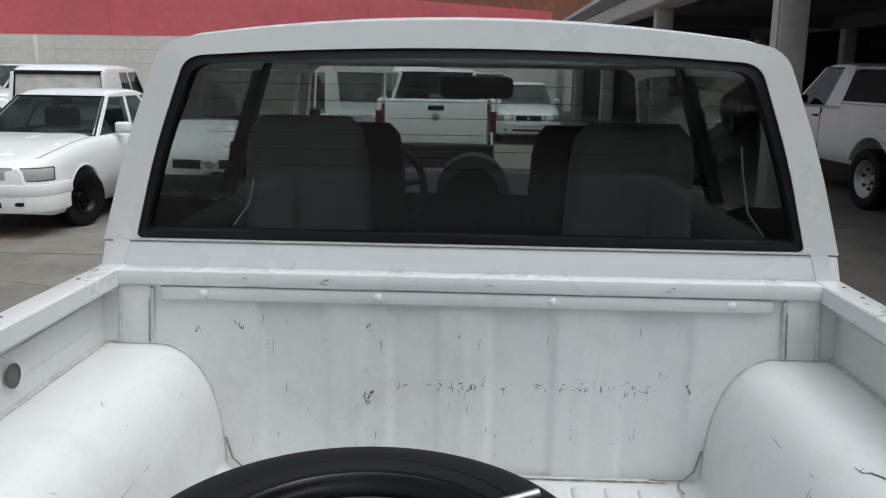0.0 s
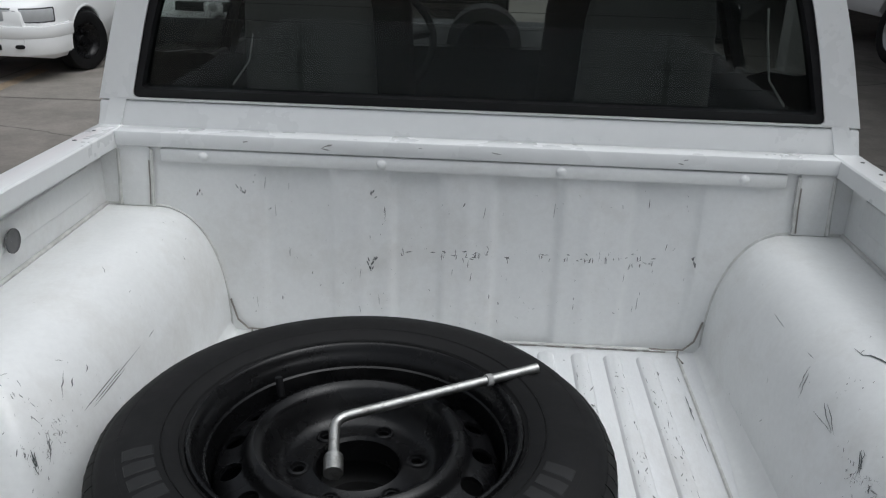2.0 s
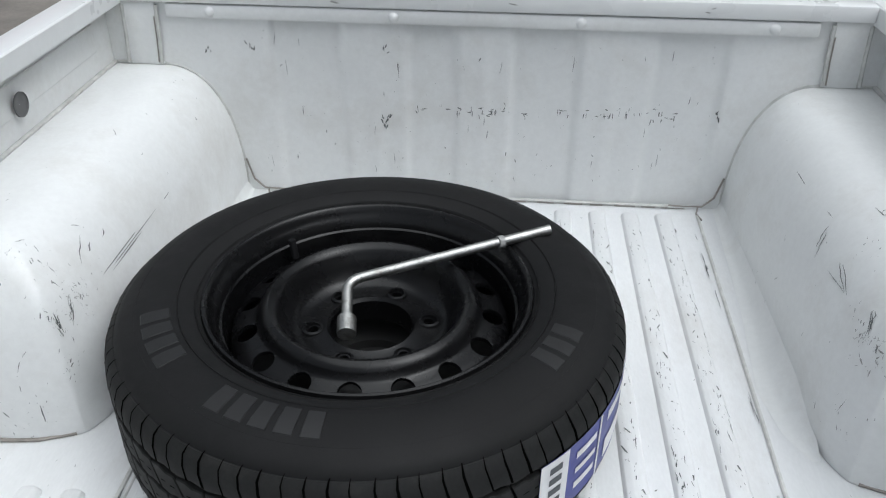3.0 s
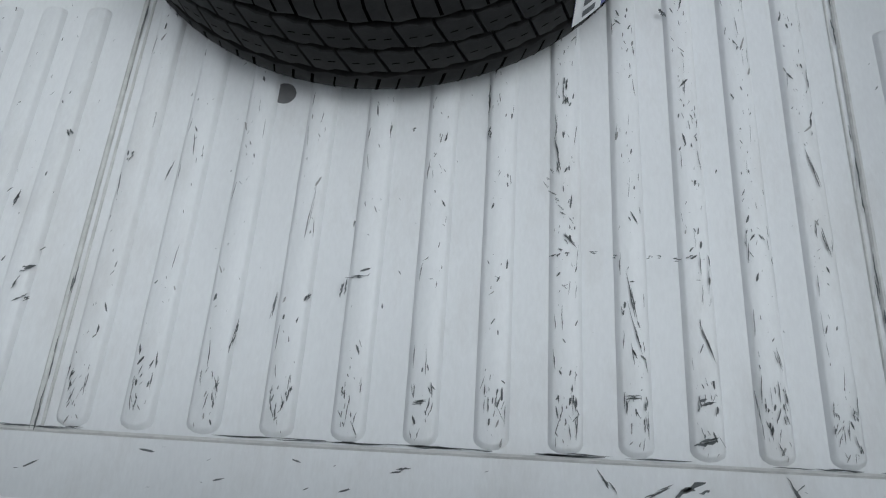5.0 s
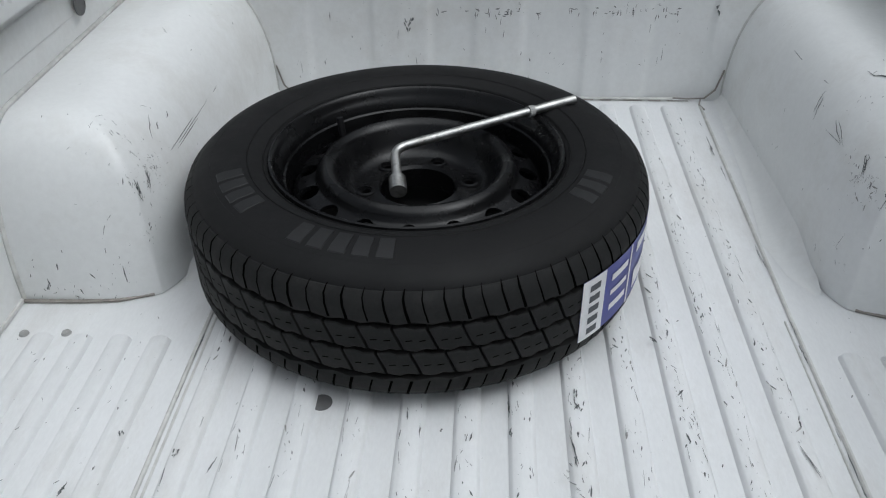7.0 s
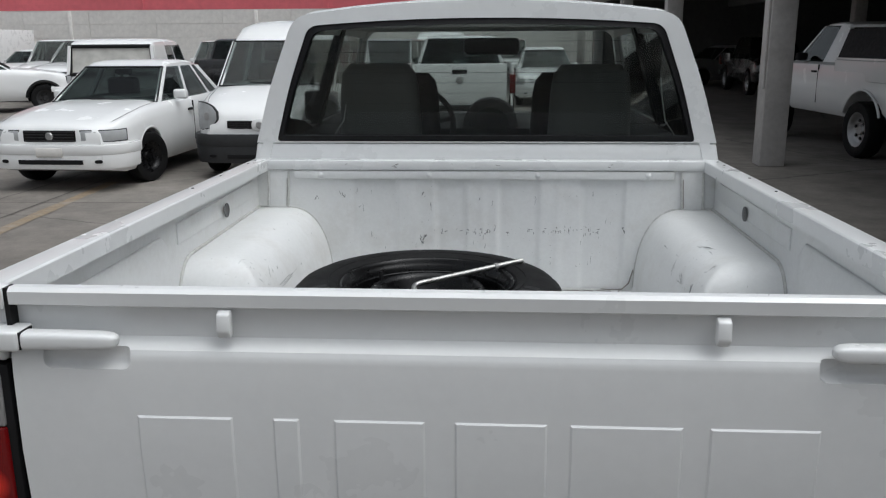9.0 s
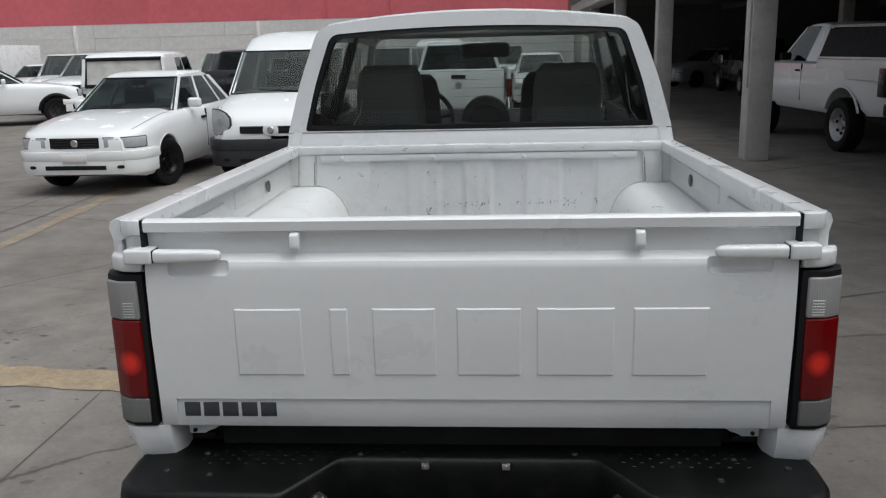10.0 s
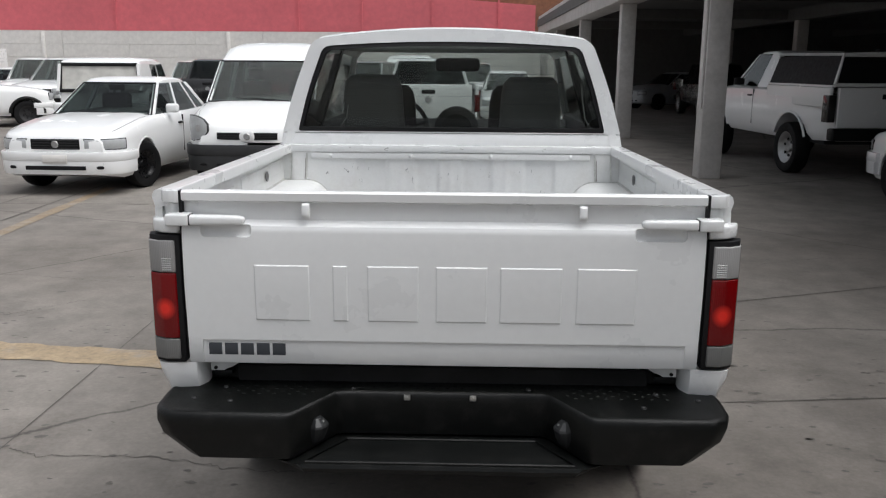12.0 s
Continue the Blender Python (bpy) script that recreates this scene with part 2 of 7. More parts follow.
def ground_material():
    """Weathered concrete: slab tone, blotches, fine grain and hairline cracks."""
    m, n, l, b = nodes_of("weathered_concrete")
    big = noise_tex(n, l, 0.35, 6, 0.6)
    mid = noise_tex(n, l, 2.2, 8, 0.7)
    fine = noise_tex(n, l, 45, 4, 0.7)
    base = ramp(n, l, big.outputs["Fac"], [(0.3, (0.182, 0.162, 0.141)), (0.7, (0.290, 0.266, 0.239))]).outputs["Color"]
    stain = ramp(n, l, mid.outputs["Fac"], [(0.28, grey(0.56)), (0.62, grey(1.0))]).outputs["Color"]
    grain = ramp(n, l, fine.outputs["Fac"], [(0.3, grey(0.82)), (0.7, grey(1.0))]).outputs["Color"]
    col = mix_over(n, l, 1.0, mix_over(n, l, 1.0, base, stain, 'MULTIPLY'), grain, 'MULTIPLY')
    vo = n.new("ShaderNodeTexVoronoi")
    vo.feature = 'DISTANCE_TO_EDGE'
    vo.inputs["Scale"].default_value = 0.33
    tc = n.new("ShaderNodeTexCoord")
    wob = n.new("ShaderNodeMix")
    wob.data_type = 'RGBA'
    wob.inputs[0].default_value = 0.12
    l.new(tc.outputs["Object"], wob.inputs[6])
    l.new(mid.outputs["Color"], wob.inputs[7])
    l.new(wob.outputs[2], vo.inputs["Vector"])
    crack = ramp(n, l, vo.outputs["Distance"], [(0.0, grey(0.42)), (0.004, grey(1.0))]).outputs["Color"]
    col = mix_over(n, l, 1.0, col, crack, 'MULTIPLY')
    l.new(col, b.inputs["Base Color"])
    b.inputs["Roughness"].default_value = 0.82
    bp = n.new("ShaderNodeBump")
    bp.inputs["Strength"].default_value, bp.inputs["Distance"].default_value = 0.3, 0.01
    l.new(mid.outputs["Fac"], bp.inputs["Height"])
    l.new(bp.outputs[0], b.inputs["Normal"])
    return m


M_GROUND = ground_material()


# ---- mesh helpers ----
def part(name, bm, material, parent=None, label="", smooth=True, angle=38):
    me = bpy.data.meshes.new(name)
    bmesh.ops.recalc_face_normals(bm, faces=bm.faces[:])
    bm.to_mesh(me)
    bm.free()
    me.materials.append(material)
    if smooth:
        me.polygons.foreach_set("use_smooth", [True] * len(me.polygons))
        me.set_sharp_from_angle(angle=radians(angle))
    ob = new(name, me)
    if parent:
        ob.parent = parent
    if label:
        tagged(ob, label)
    return ob


def box(bm, x0, x1, y0, y1, z0, z1, bevel=0.0, seg=2):
    vs = [bm.verts.new((x, y, z)) for z in (z0, z1) for y in (y0, y1) for x in (x0, x1)]
    fs = [bm.faces.new([vs[i] for i in q]) for q in ((0, 2, 3, 1), (4, 5, 7, 6), (0, 1, 5, 4), (2, 6, 7, 3), (0, 4, 6, 2), (1, 3, 7, 5))]
    if bevel:
        es = list({e for f in fs for e in f.edges})
        bmesh.ops.bevel(bm, geom=es, offset=bevel, segments=seg, affect='EDGES', profile=0.5)
    return bm


def boxed(*a, **k):
    return box(bmesh.new(), *a, **k)


def prism(bm, pts, lo, hi, axis="z", bevel=0.0, seg=2):
    """A closed outline in the plane across axis, drawn out from lo to hi."""
    def place(p, h):
        return {"z": (p[0], p[1], h), "y": (p[0], h, p[1]), "x": (h, p[0], p[1])}[axis]
    a = [bm.verts.new(place(p, lo)) for p in pts]
    b = [bm.verts.new(place(p, hi)) for p in pts]
    fs = [bm.faces.new(a[::-1]), bm.faces.new(b)]
    for i in range(len(pts)):
        j = (i + 1) % len(pts)
        fs.append(bm.faces.new((a[i], a[j], b[j], b[i])))
    if bevel:
        es = list({e for f in fs for e in f.edges})
        bmesh.ops.bevel(bm, geom=es, offset=bevel, segments=seg, affect='EDGES', profile=0.5)
    return bm


def loft(bm, rings, closed=True, caps=True):
    rows = [[bm.verts.new(p) for p in r] for r in rings]
    k = len(rows[0])
    for a, b in zip(rows, rows[1:]):
        for i in range(k if closed else k - 1):
            j = (i + 1) % k
            bm.faces.new((a[i], a[j], b[j], b[i]))
    if caps and closed:
        bm.faces.new(rows[0][::-1])
        bm.faces.new(rows[-1])
    return bm


def lathe(bm, profile, steps=64, axis="z", center=(0, 0, 0), closed=False):
    """Turns (radius, height) pairs round an axis."""
    cx, cy, cz = center
    rings = []
    for r, h in profile:
        row = []
        for i in range(steps):
            a = 2 * math.pi * i / steps
            u, v = r * math.cos(a), r * math.sin(a)
            row.append({"z": (cx + u, cy + v, cz + h), "x": (cx + h, cy + u, cz + v), "y": (cx + u, cy + h, cz + v)}[axis])
        rings.append(row)
    if closed:
        rings.append(rings[0])
        rows = [[bm.verts.new(p) for p in r] for r in rings[:-1]]
        rows.append(rows[0])
        for a, b in zip(rows, rows[1:]):
            for i in range(steps):
                j = (i + 1) % steps
                bm.faces.new((a[i], a[j], b[j], b[i]))
        return bm
    return loft(bm, rings, True, False)


def cyl(bm, p, q, r, steps=16, r2=None):
    """A capped rod from p to q."""
    p, q = Vector(p), Vector(q)
    d = (q - p).normalized()
    u = d.orthogonal().normalized()
    v = d.cross(u)
    rings = []
    for c, rad in ((p, r), (q, r2 if r2 is not None else r)):
        rings.append([c + rad * (math.cos(2 * math.pi * i / steps) * u + math.sin(2 * math.pi * i / steps) * v) for i in range(steps)])
    return loft(bm, rings)


def tube(bm, pts, r, steps=8):
    """A rod along a polyline."""
    pts = [Vector(p) for p in pts]
    rings, u = [], None
    for i, p in enumerate(pts):
        d = (pts[min(i + 1, len(pts) - 1)] - pts[max(i - 1, 0)]).normalized()
        u = d.orthogonal().normalized() if u is None else (u - d * u.dot(d)).normalized()
        v = d.cross(u)
        rings.append([p + r * (math.cos(2 * math.pi * k / steps) * u + math.sin(2 * math.pi * k / steps) * v) for k in range(steps)])
    return loft(bm, rings)


def sheet(bm, corners, thick=0.006):
    """A flat plate through three or more corners, given thickness along its normal."""
    c = [Vector(p) for p in corners]
    nrm = (c[1] - c[0]).cross(c[2] - c[1]).normalized() * thick
    return loft(bm, [[p - nrm / 2 for p in c], [p + nrm / 2 for p in c]])


def cut(ob, cutters):
    """Takes the cutters' shapes out of ob's mesh and removes them."""
    for c in cutters:
        md = ob.modifiers.new("cut", 'BOOLEAN')
        md.operation, md.solver, md.object = 'DIFFERENCE', 'EXACT', c
    dg = bpy.context.evaluated_depsgraph_get()
    dg.update()
    me = bpy.data.meshes.new_from_object(ob.evaluated_get(dg))
    ob.modifiers.clear()
    old = ob.data
    name = old.name
    ob.data = me
    bpy.data.meshes.remove(old)
    me.name = name
    me.polygons.foreach_set("use_smooth", [True] * len(me.polygons))
    me.set_sharp_from_angle(angle=radians(38))
    for c in cutters:
        d = c.data
        bpy.data.objects.remove(c)
        bpy.data.meshes.remove(d)
    return ob


def thing(name, at, label, category, group="", turn=0.0):
    e = new(name)
    e.matrix_basis = pose(at[0], at[1], at[2], 0, 0, turn)
    return tagged(e, label, category, group)


rng = random.Random(11)


def chips(bm, spots, place, size=(0.003, 0.012), along=None, lift=0.0009):
    """Thin ragged flakes on a surface: place(u, v) gives a point and the normal there."""
    for u, v in spots:
        p, nrm = place(u, v)
        nrm = Vector(nrm).normalized()
        t = nrm.orthogonal().normalized() if along is None else Vector(along)
        t = (t - nrm * t.dot(nrm)).normalized()
        a = rng.gauss(0, 0.35) if along is not None else rng.uniform(0, 6.28)
        s = nrm.cross(t)
        d1 = math.cos(a) * t + math.sin(a) * s
        d2 = nrm.cross(d1)
        ln = size[0] + (size[1] - size[0]) * rng.random() ** 2.6
        ln *= 1.0 if rng.random() < 0.9 else 1.8
        wd = min(ln * rng.uniform(0.08, 0.32), 0.003)
        c = Vector(p) + nrm * lift
        k = rng.choice((5, 6, 7))
        ring = []
        for i in range(k):
            th = 2 * math.pi * i / k
            q = rng.uniform(0.55, 1.15)
            ring.append(bm.verts.new(c + d1 * math.cos(th) * ln * q / 2 + d2 * math.sin(th) * wd * q / 2))
        bm.faces.new(ring)
    return bm

# ---- the setting: yard, far wall, parking deck ----
bm = bmesh.new()
gx = [-140, -60, -30, -16, -9, -5, -2, 0, 2, 5, 9, 16, 30, 60, 140]
gy = [-140, -50, -20, -8, -3, 0, 3, 7, 12, 20, 35, 60, 140]
loft(bm, [[(x, y, 0) for x in gx] for y in gy], closed=False)
tagged(part("ground", bm, M_GROUND), "weathered grey concrete yard with cracks and stains", "ground", kind="structure")


def line_strip(name, p, q, width, z, material, label):
    p, q = Vector((*p, 0)), Vector((*q, 0))
    s = (q - p).cross(Vector((0, 0, 1))).normalized() * width / 2
    b = bmesh.new()
    n = 24
    rows = []
    for i in range(n + 1):
        c = p.lerp(q, i / n)
        w = s * (1 + rng.uniform(-0.12, 0.12))
        rows.append([(c + w)[:2] + (z,), (c - w)[:2] + (z,)])
    loft(b, rows, closed=False)
    return tagged(part(name, b, material), label, "marking", kind="structure")


line_strip("yellow_line", (-1.30, 1.68), (-3.1, 1.88), 0.24, 0.004, M_YELLOW, "worn yellow parking line painted on the concrete")
line_strip("yellow_line", (-4.08, 4.4), (-4.32, 7.8), 0.13, 0.004, M_YELLOWFADED, "faded yellow parking line leading between the parked cars")
line_strip("yellow_line", (-8.2, 6.6), (-5.9, 6.1), 0.13, 0.004, M_YELLOWFADED, "faded yellow parking line beside the saloon")
line_strip("slab_joint", (-1.76, -1.0), (-1.80, 3.2), 0.006, 0.003, M_TAR, "dark straight joint between concrete slabs")
line_strip("slab_joint", (-4.42, 4.6), (-4.50, 8.2), 0.02, 0.005, M_TAR, "dark straight joint between concrete slabs")
line_strip("slab_joint", (-5.6, 6.50), (-1.2, 6.66), 0.02, 0.003, M_TAR, "dark straight joint between concrete slabs")
line_strip("slab_joint", (1.2, 1.24), (3.6, 1.50), 0.008, 0.003, M_TAR, "dark straight joint between concrete slabs")
line_strip("slab_joint", (1.2, 2.72), (6.5, 4.7), 0.010, 0.003, M_TAR, "dark straight joint between concrete slabs")


def crack(pts, seed):
    r = random.Random(seed)
    b = bmesh.new()
    rows = []
    for (x0, y0), (x1, y1) in zip(pts, pts[1:]):
        for i in range(14):
            t = i / 14
            w = r.uniform(0.0008, 0.004)
            x, y = x0 + (x1 - x0) * t + r.uniform(-0.012, 0.012), y0 + (y1 - y0) * t + r.uniform(-0.013, 0.013)
            rows.append([(x, y - w, 0.003), (x, y + w, 0.003)])
    loft(b, rows, closed=False)
    tagged(part("ground_crack", b, M_TAR), "ragged dark crack in the concrete", "crack", kind="structure")


crack([(-2.9, 1.95), (-2.49, 1.87), (-2.31, 1.79), (-1.98, 1.71), (-1.83, 1.75)], 3)
crack([(-3.2, 2.6), (-2.88, 2.51), (-2.7, 2.47), (-2.5, 2.68), (-2.39, 2.81)], 4)
crack([(-3.44, 3.42), (-3.14, 3.44), (-2.68, 3.32), (-2.35, 3.24)], 5)
crack([(-1.74, 0.65), (-1.61, 0.59), (-1.12, 0.60), (-0.83, 0.52), (-0.55, 0.49)], 6)
crack([(2.39, 4.06), (2.93, 4.29), (3.4, 4.3)], 8)

bm = bmesh.new()
sp = random.Random(21)
for i in range(1300):
    x, y = (sp.uniform(-6, 6), sp.uniform(-1.2, 8)) if i % 3 == 0 else (sp.uniform(-3.2, 3.6), sp.uniform(-1.2, 2.6))
    r0 = sp.uniform(0.005, 0.0145) * (1 if sp.random() < 0.88 else 1.6)
    lean = sp.uniform(-0.35, 0.35)
    pts = [(1.7 * r0 * sp.uniform(0.6, 1.2) * math.cos(k * 0.785), 0.85 * r0 * sp.uniform(0.6, 1.2) * math.sin(k * 0.785)) for k in range(8)]
    bm.faces.new([bm.verts.new((x + p, y + q + p * lean, 0.0025)) for p, q in pts])
tagged(part("oil_spots", bm, M_SPOT), "scattered small dark oil spots on the concrete", "stain", kind="stuff")

# far boundary wall: bare concrete courses below, red paint above, brown brick gable on one stretch
WY, WZ = 37.0, 2.97
bm = bmesh.new()
box(bm, -75, 60, WY, WY + 0.4, 0, WZ)
wall_north = tagged(part("wall_north", bm, M_CONC), "long bare grey concrete boundary wall", "wall", kind="structure")
bm = bmesh.new()
prism(bm, [(-75, WZ), (3.2, WZ), (3.2, 4.18), (-1.85, 4.55), (-5.6, 4.83), (-75, 4.83)], WY - 0.02, WY + 0.38, "y")
tagged(part("wall_north_upper", bm, M_REDWALL), "red painted upper band of the boundary wall", "wall", kind="structure")
bm = bmesh.new()
prism(bm, [(3.2, WZ), (60, WZ), (60, 5.6), (-5.6, 5.6), (-5.6, 4.83), (-1.85, 4.55), (3.2, 4.18)], WY + 0.05, WY + 0.6, "y")
tagged(part("wall_north_gable", bm, M_BRICKWALL), "brown brick wall rising behind the red band", "wall", kind="structure")
bm = bmesh.new()
box(bm, -75, -5.6, WY + 0.1, WY + 0.5, 4.83, 5.9)
tagged(part("wall_north_parapet", bm, M_CONC), "pale concrete parapet above the red band", "wall", kind="structure")
# cast panels of the lower wall with open joints between them
panel_mesh = None
for row in range(5):
    for col in range(18):
        x, z = -48 + 3.1 * col + rng.uniform(-0.02, 0.02), 0.02 + 0.586 * row
        if panel_mesh is None:
            ob = part("panel", boxed(-1.543, 1.543, -0.03, 0.0, 0.0, 0.578, 0.005, 1), M_CONC, wall_north)
            panel_mesh = ob.data
        else:
            ob = new("panel", panel_mesh)
            ob.parent = wall_north
        ob.matrix_basis = pose(x, WY - 0.002 - rng.uniform(0, 0.006), z)
for x in (-33, -24.5, -16, -7.6, -4.7, -1.5, 1.5):
    b = boxed(x, x + 0.07, WY - 0.07, WY - 0.022, WZ, 4.4)
    tagged(part("trim", b, M_REDWALL), "slim red upright pipe on the boundary wall", "trim", kind="structure")
for x in (-31, -19.5, -10.9, -5.0, -1.9):
    b = boxed(x, x + 0.16, WY - 0.10, WY - 0.034, 0, WZ - 0.05, 0.01)
    tagged(part("trim", b, M_CONC), "slim concrete upright on the boundary wall", "trim", kind="structure")
for nm, bx in (("wall_west", (-75.4, -75, -60, WY + 0.4, 0, 6)), ("wall_south", (-75, 60, -60.4, -60, 0, 6)), ("wall_east", (40, 40.4, -60, WY, 0, 4.2))):
    tagged(part(nm, boxed(*bx), M_CONC), "plain grey concrete wall closing the yard", "wall", kind="structure")

# parking deck along the east side
DECK_X, DECK_Z = 3.19, 2.80
tagged(part("ceiling", boxed(DECK_X - 0.1, 40, -40, 34.5, DECK_Z + 0.32, DECK_Z + 0.6), M_CEILSHADE), "flat concrete deck over the covered parking", "ceiling", kind="structure")
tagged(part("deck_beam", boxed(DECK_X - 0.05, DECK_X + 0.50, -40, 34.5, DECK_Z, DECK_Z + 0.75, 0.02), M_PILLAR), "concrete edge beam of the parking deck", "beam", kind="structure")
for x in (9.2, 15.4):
    tagged(part("deck_beam", boxed(x, x + 0.36, -40, 34.5, DECK_Z, DECK_Z + 0.318), M_CEILSHADE), "concrete beam under the parking deck", "beam", kind="structure")


def pillar(x, y, w=0.31):
    p = thing("pillar", (x, y, 0), "square painted concrete pillar with scuffed edges", "pillar", "pillars of the parking deck")
    tagged(p, kind="structure")
    part("shaft", boxed(-w / 2, w / 2, -w / 2, w / 2, 0, DECK_Z - 0.002, 0.018), M_PILLAR, p)
    return p


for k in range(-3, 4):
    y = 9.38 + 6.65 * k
    tagged(part("deck_beam", boxed(DECK_X + 0.502, 22, y - 0.16, y + 0.16, DECK_Z + 0.06, DECK_Z + 0.318), M_CEILSHADE), "concrete cross beam under the parking deck", "beam", kind="structure")
first = pillar(DECK_X + 0.26, 9.38)
for k in list(range(-7, 0)) + list(range(1, 5)):
    copy_thing(first, pose(DECK_X + 0.26 + 0.03 * k, 9.38 + 6.65 * k, 0))
for x in (9.38, 15.58):
    for k in range(-3, 5):
        copy_thing(first, pose(x, 8.6 + 6.65 * k, 0))
part("conduit", tube(bmesh.new(), [(-0.172, -0.12, 0.95), (-0.172, -0.12, DECK_Z - 0.002)], 0.014, 8), M_PILLAR, first, "slim painted conduit")
tagged(part("wall_deck_back", boxed(22, 22.3, -40, 34.5, 0, DECK_Z + 0.319), M_CEILSHADE), "back wall of the covered parking, coloured dark for its shade", "wall", kind="structure")
tagged(part("wall_deck_end", boxed(3.9, 22, 34.2, 34.5, 0, DECK_Z + 0.319), M_CEILSHADE), "end wall of the covered parking, coloured dark for its shade", "wall", kind="structure")

# ---- the pickup ----
truck = thing("pickup_truck", (0, 0, 0), "white double-cab pickup truck with an open, scratched cargo bed", "pickup truck")
FZ, RZ, PY = 0.7195, 1.16, 1.355         # bed floor, rail top at the cab, bulkhead plane
BY, RG = -0.186, 1.181                   # rear end of the bed, rail top at the tailgate
XI, XR, XO = 0.755, 0.715, 0.772         # inner side wall, rail's inner edge, outer skin

# bed floor with pressed ribs: pan, then each rib
bm = boxed(-XI, XI, BY, PY + 0.03, FZ - 0.03, FZ)
floor_pan = part("bed_floor", bm, M_FLOOR, truck, "white ribbed steel cargo floor, scratched and dirty")


def rib(x, y0, y1, w=0.037, h=0.0085):
    """One pressed rib with rounded ends and sloping flanks."""
    b = bmesh.new()
    rings = []
    for inset, z in ((0.0, 0.0), (0.0035, h * 0.8), (0.006, h)):
        hw = w / 2 - inset
        left = [(-hw * math.cos(math.pi * k / 6), y0 + inset + hw * 0.6 - hw * 0.6 * math.sin(math.pi * k / 6), z) for k in range(7)]
        right = [(hw * math.cos(math.pi * k / 6), y1 - inset - hw * 0.6 + hw * 0.6 * math.sin(math.pi * k / 6), z) for k in range(7)]
        rings.append(left + right)
    loft(b, [[(x + px, py, FZ + pz - 0.001) for px, py, pz in r] for r in rings])
    return b


RIBS = [-0.404, -0.336, -0.266, -0.190, -0.116, -0.042, 0.030, 0.105, 0.176, 0.247, 0.315, 0.384]
for x in RIBS:
    part("floor_rib", rib(x, -0.054, PY - 0.035), M_FLOOR, floor_pan, angle=60)
for s in (-1, 1):
    for x in (0.505, 0.565, 0.625, 0.685):
        part("floor_rib", rib(s * x, -0.050, 0.50, 0.034), M_FLOOR, floor_pan, angle=60)
# seams of the floor and sill
bm = bmesh.new()
for s in (-1, 1):
    tube(bm, [(s * 0.444, -0.059, FZ), (s * 0.446, 0.57, FZ + 0.001), (s * 0.457, PY - 0.03, FZ + 0.001)], 0.0035, 6)
    tube(bm, [(s * 0.434, -0.059, FZ), (s * 0.436, 0.57, FZ)], 0.002, 6)
tube(bm, [(-0.74, -0.056, FZ), (-0.2, -0.059, FZ), (0.3, -0.058, FZ), (0.74, -0.056, FZ)], 0.0028, 6)
tube(bm, [(-0.74, -0.132, FZ - 0.001), (0.74, -0.130, FZ - 0.001)], 0.0030, 6)
part("floor_seam", bm, M_SEAL, floor_pan, "grey sealed floor seams")


def hole(bm, c, nrm, r):
    c, nrm = Vector(c), Vector(nrm).normalized()
    return cyl(bm, c - nrm * 0.004, c + nrm * 0.0012, r, 20)


for c, r in (((-0.242, 0.373, FZ), 0.015), ((0.252, 1.252, FZ), 0.011), ((0.391, 1.254, FZ + 0.001), 0.013)):
    part("drain_plug", hole(bmesh.new(), c, (0, 0, 1), r), M_PLUG, floor_pan, "round grey floor plug")
for c in ((-0.718, 0.498, FZ), (-0.654, 0.502, FZ), (0.69, 0.50, FZ)):
    b = bmesh.new()
    lathe(b, [(0.0005, 0.004), (0.006, 0.0035), (0.008, 0.0)], 12, center=c)
    part("floor_bolt", b, M_SCUFF, floor_pan)

# bulkhead with shallow upright flutes
def bulk_d(x):
    """How far the bulkhead is pressed back at x."""
    d = 0.0
    for xa, xb in ((-0.423, -0.282), (-0.153, -0.055), (0.055, 0.187), (0.33, 0.465)):
        t = min(max((0.5 * (xb - xa) - abs(x - 0.5 * (xa + xb)) + 0.009) / 0.018, 0.0), 1.0)
        d = max(d, 0.0075 * t * t * (3 - 2 * t))
    for xr in (-0.22, 0.0, 0.25):
        d -= 0.0022 * math.exp(-((x - xr) / 0.014) ** 2)
    return d


xs = [-XI, -0.55] + [-0.48 + 0.006 * k for k in range(161)] + [0.55, XI]
bm = bmesh.new()
loft(bm, [[(x, PY + bulk_d(x), z) for x in xs] + [(x, PY + 0.03, z) for x in xs[::-1]] for z in (FZ - 0.02, 0.80, 0.95, 1.09, 1.128)])
bulk = part("bulkhead", bm, M_BED, truck, "white fluted steel front panel of the bed with scratch marks", angle=40)
for s in (-1, 1):
    part("corner_plate", boxed(min(s * 0.716, s * 0.648), max(s * 0.716, s * 0.648), PY - 0.006, PY + 0.002, 1.0, 1.13, 0.003), M_BED, bulk)
    b = bmesh.new()
    for x in (0.716, 0.648):
        tube(b, [(s * (x - 0.002), PY - 0.006, 1.122), (s * x, PY - 0.0065, 1.06), (s * (x + 0.004), PY - 0.0065, 1.004)], 0.0042, 6)
    part("sealant_bead", b, M_SEAL, bulk, "pale sealant bead")
    part("stained_seam", tube(bmesh.new(), [(s * 0.6515, PY - 0.0085, 1.10), (s * 0.6535, PY - 0.0085, 1.05), (s * 0.657, PY - 0.0085, 1.006)], 0.0014, 5), M_RUST, bulk, "thin dark seam line")
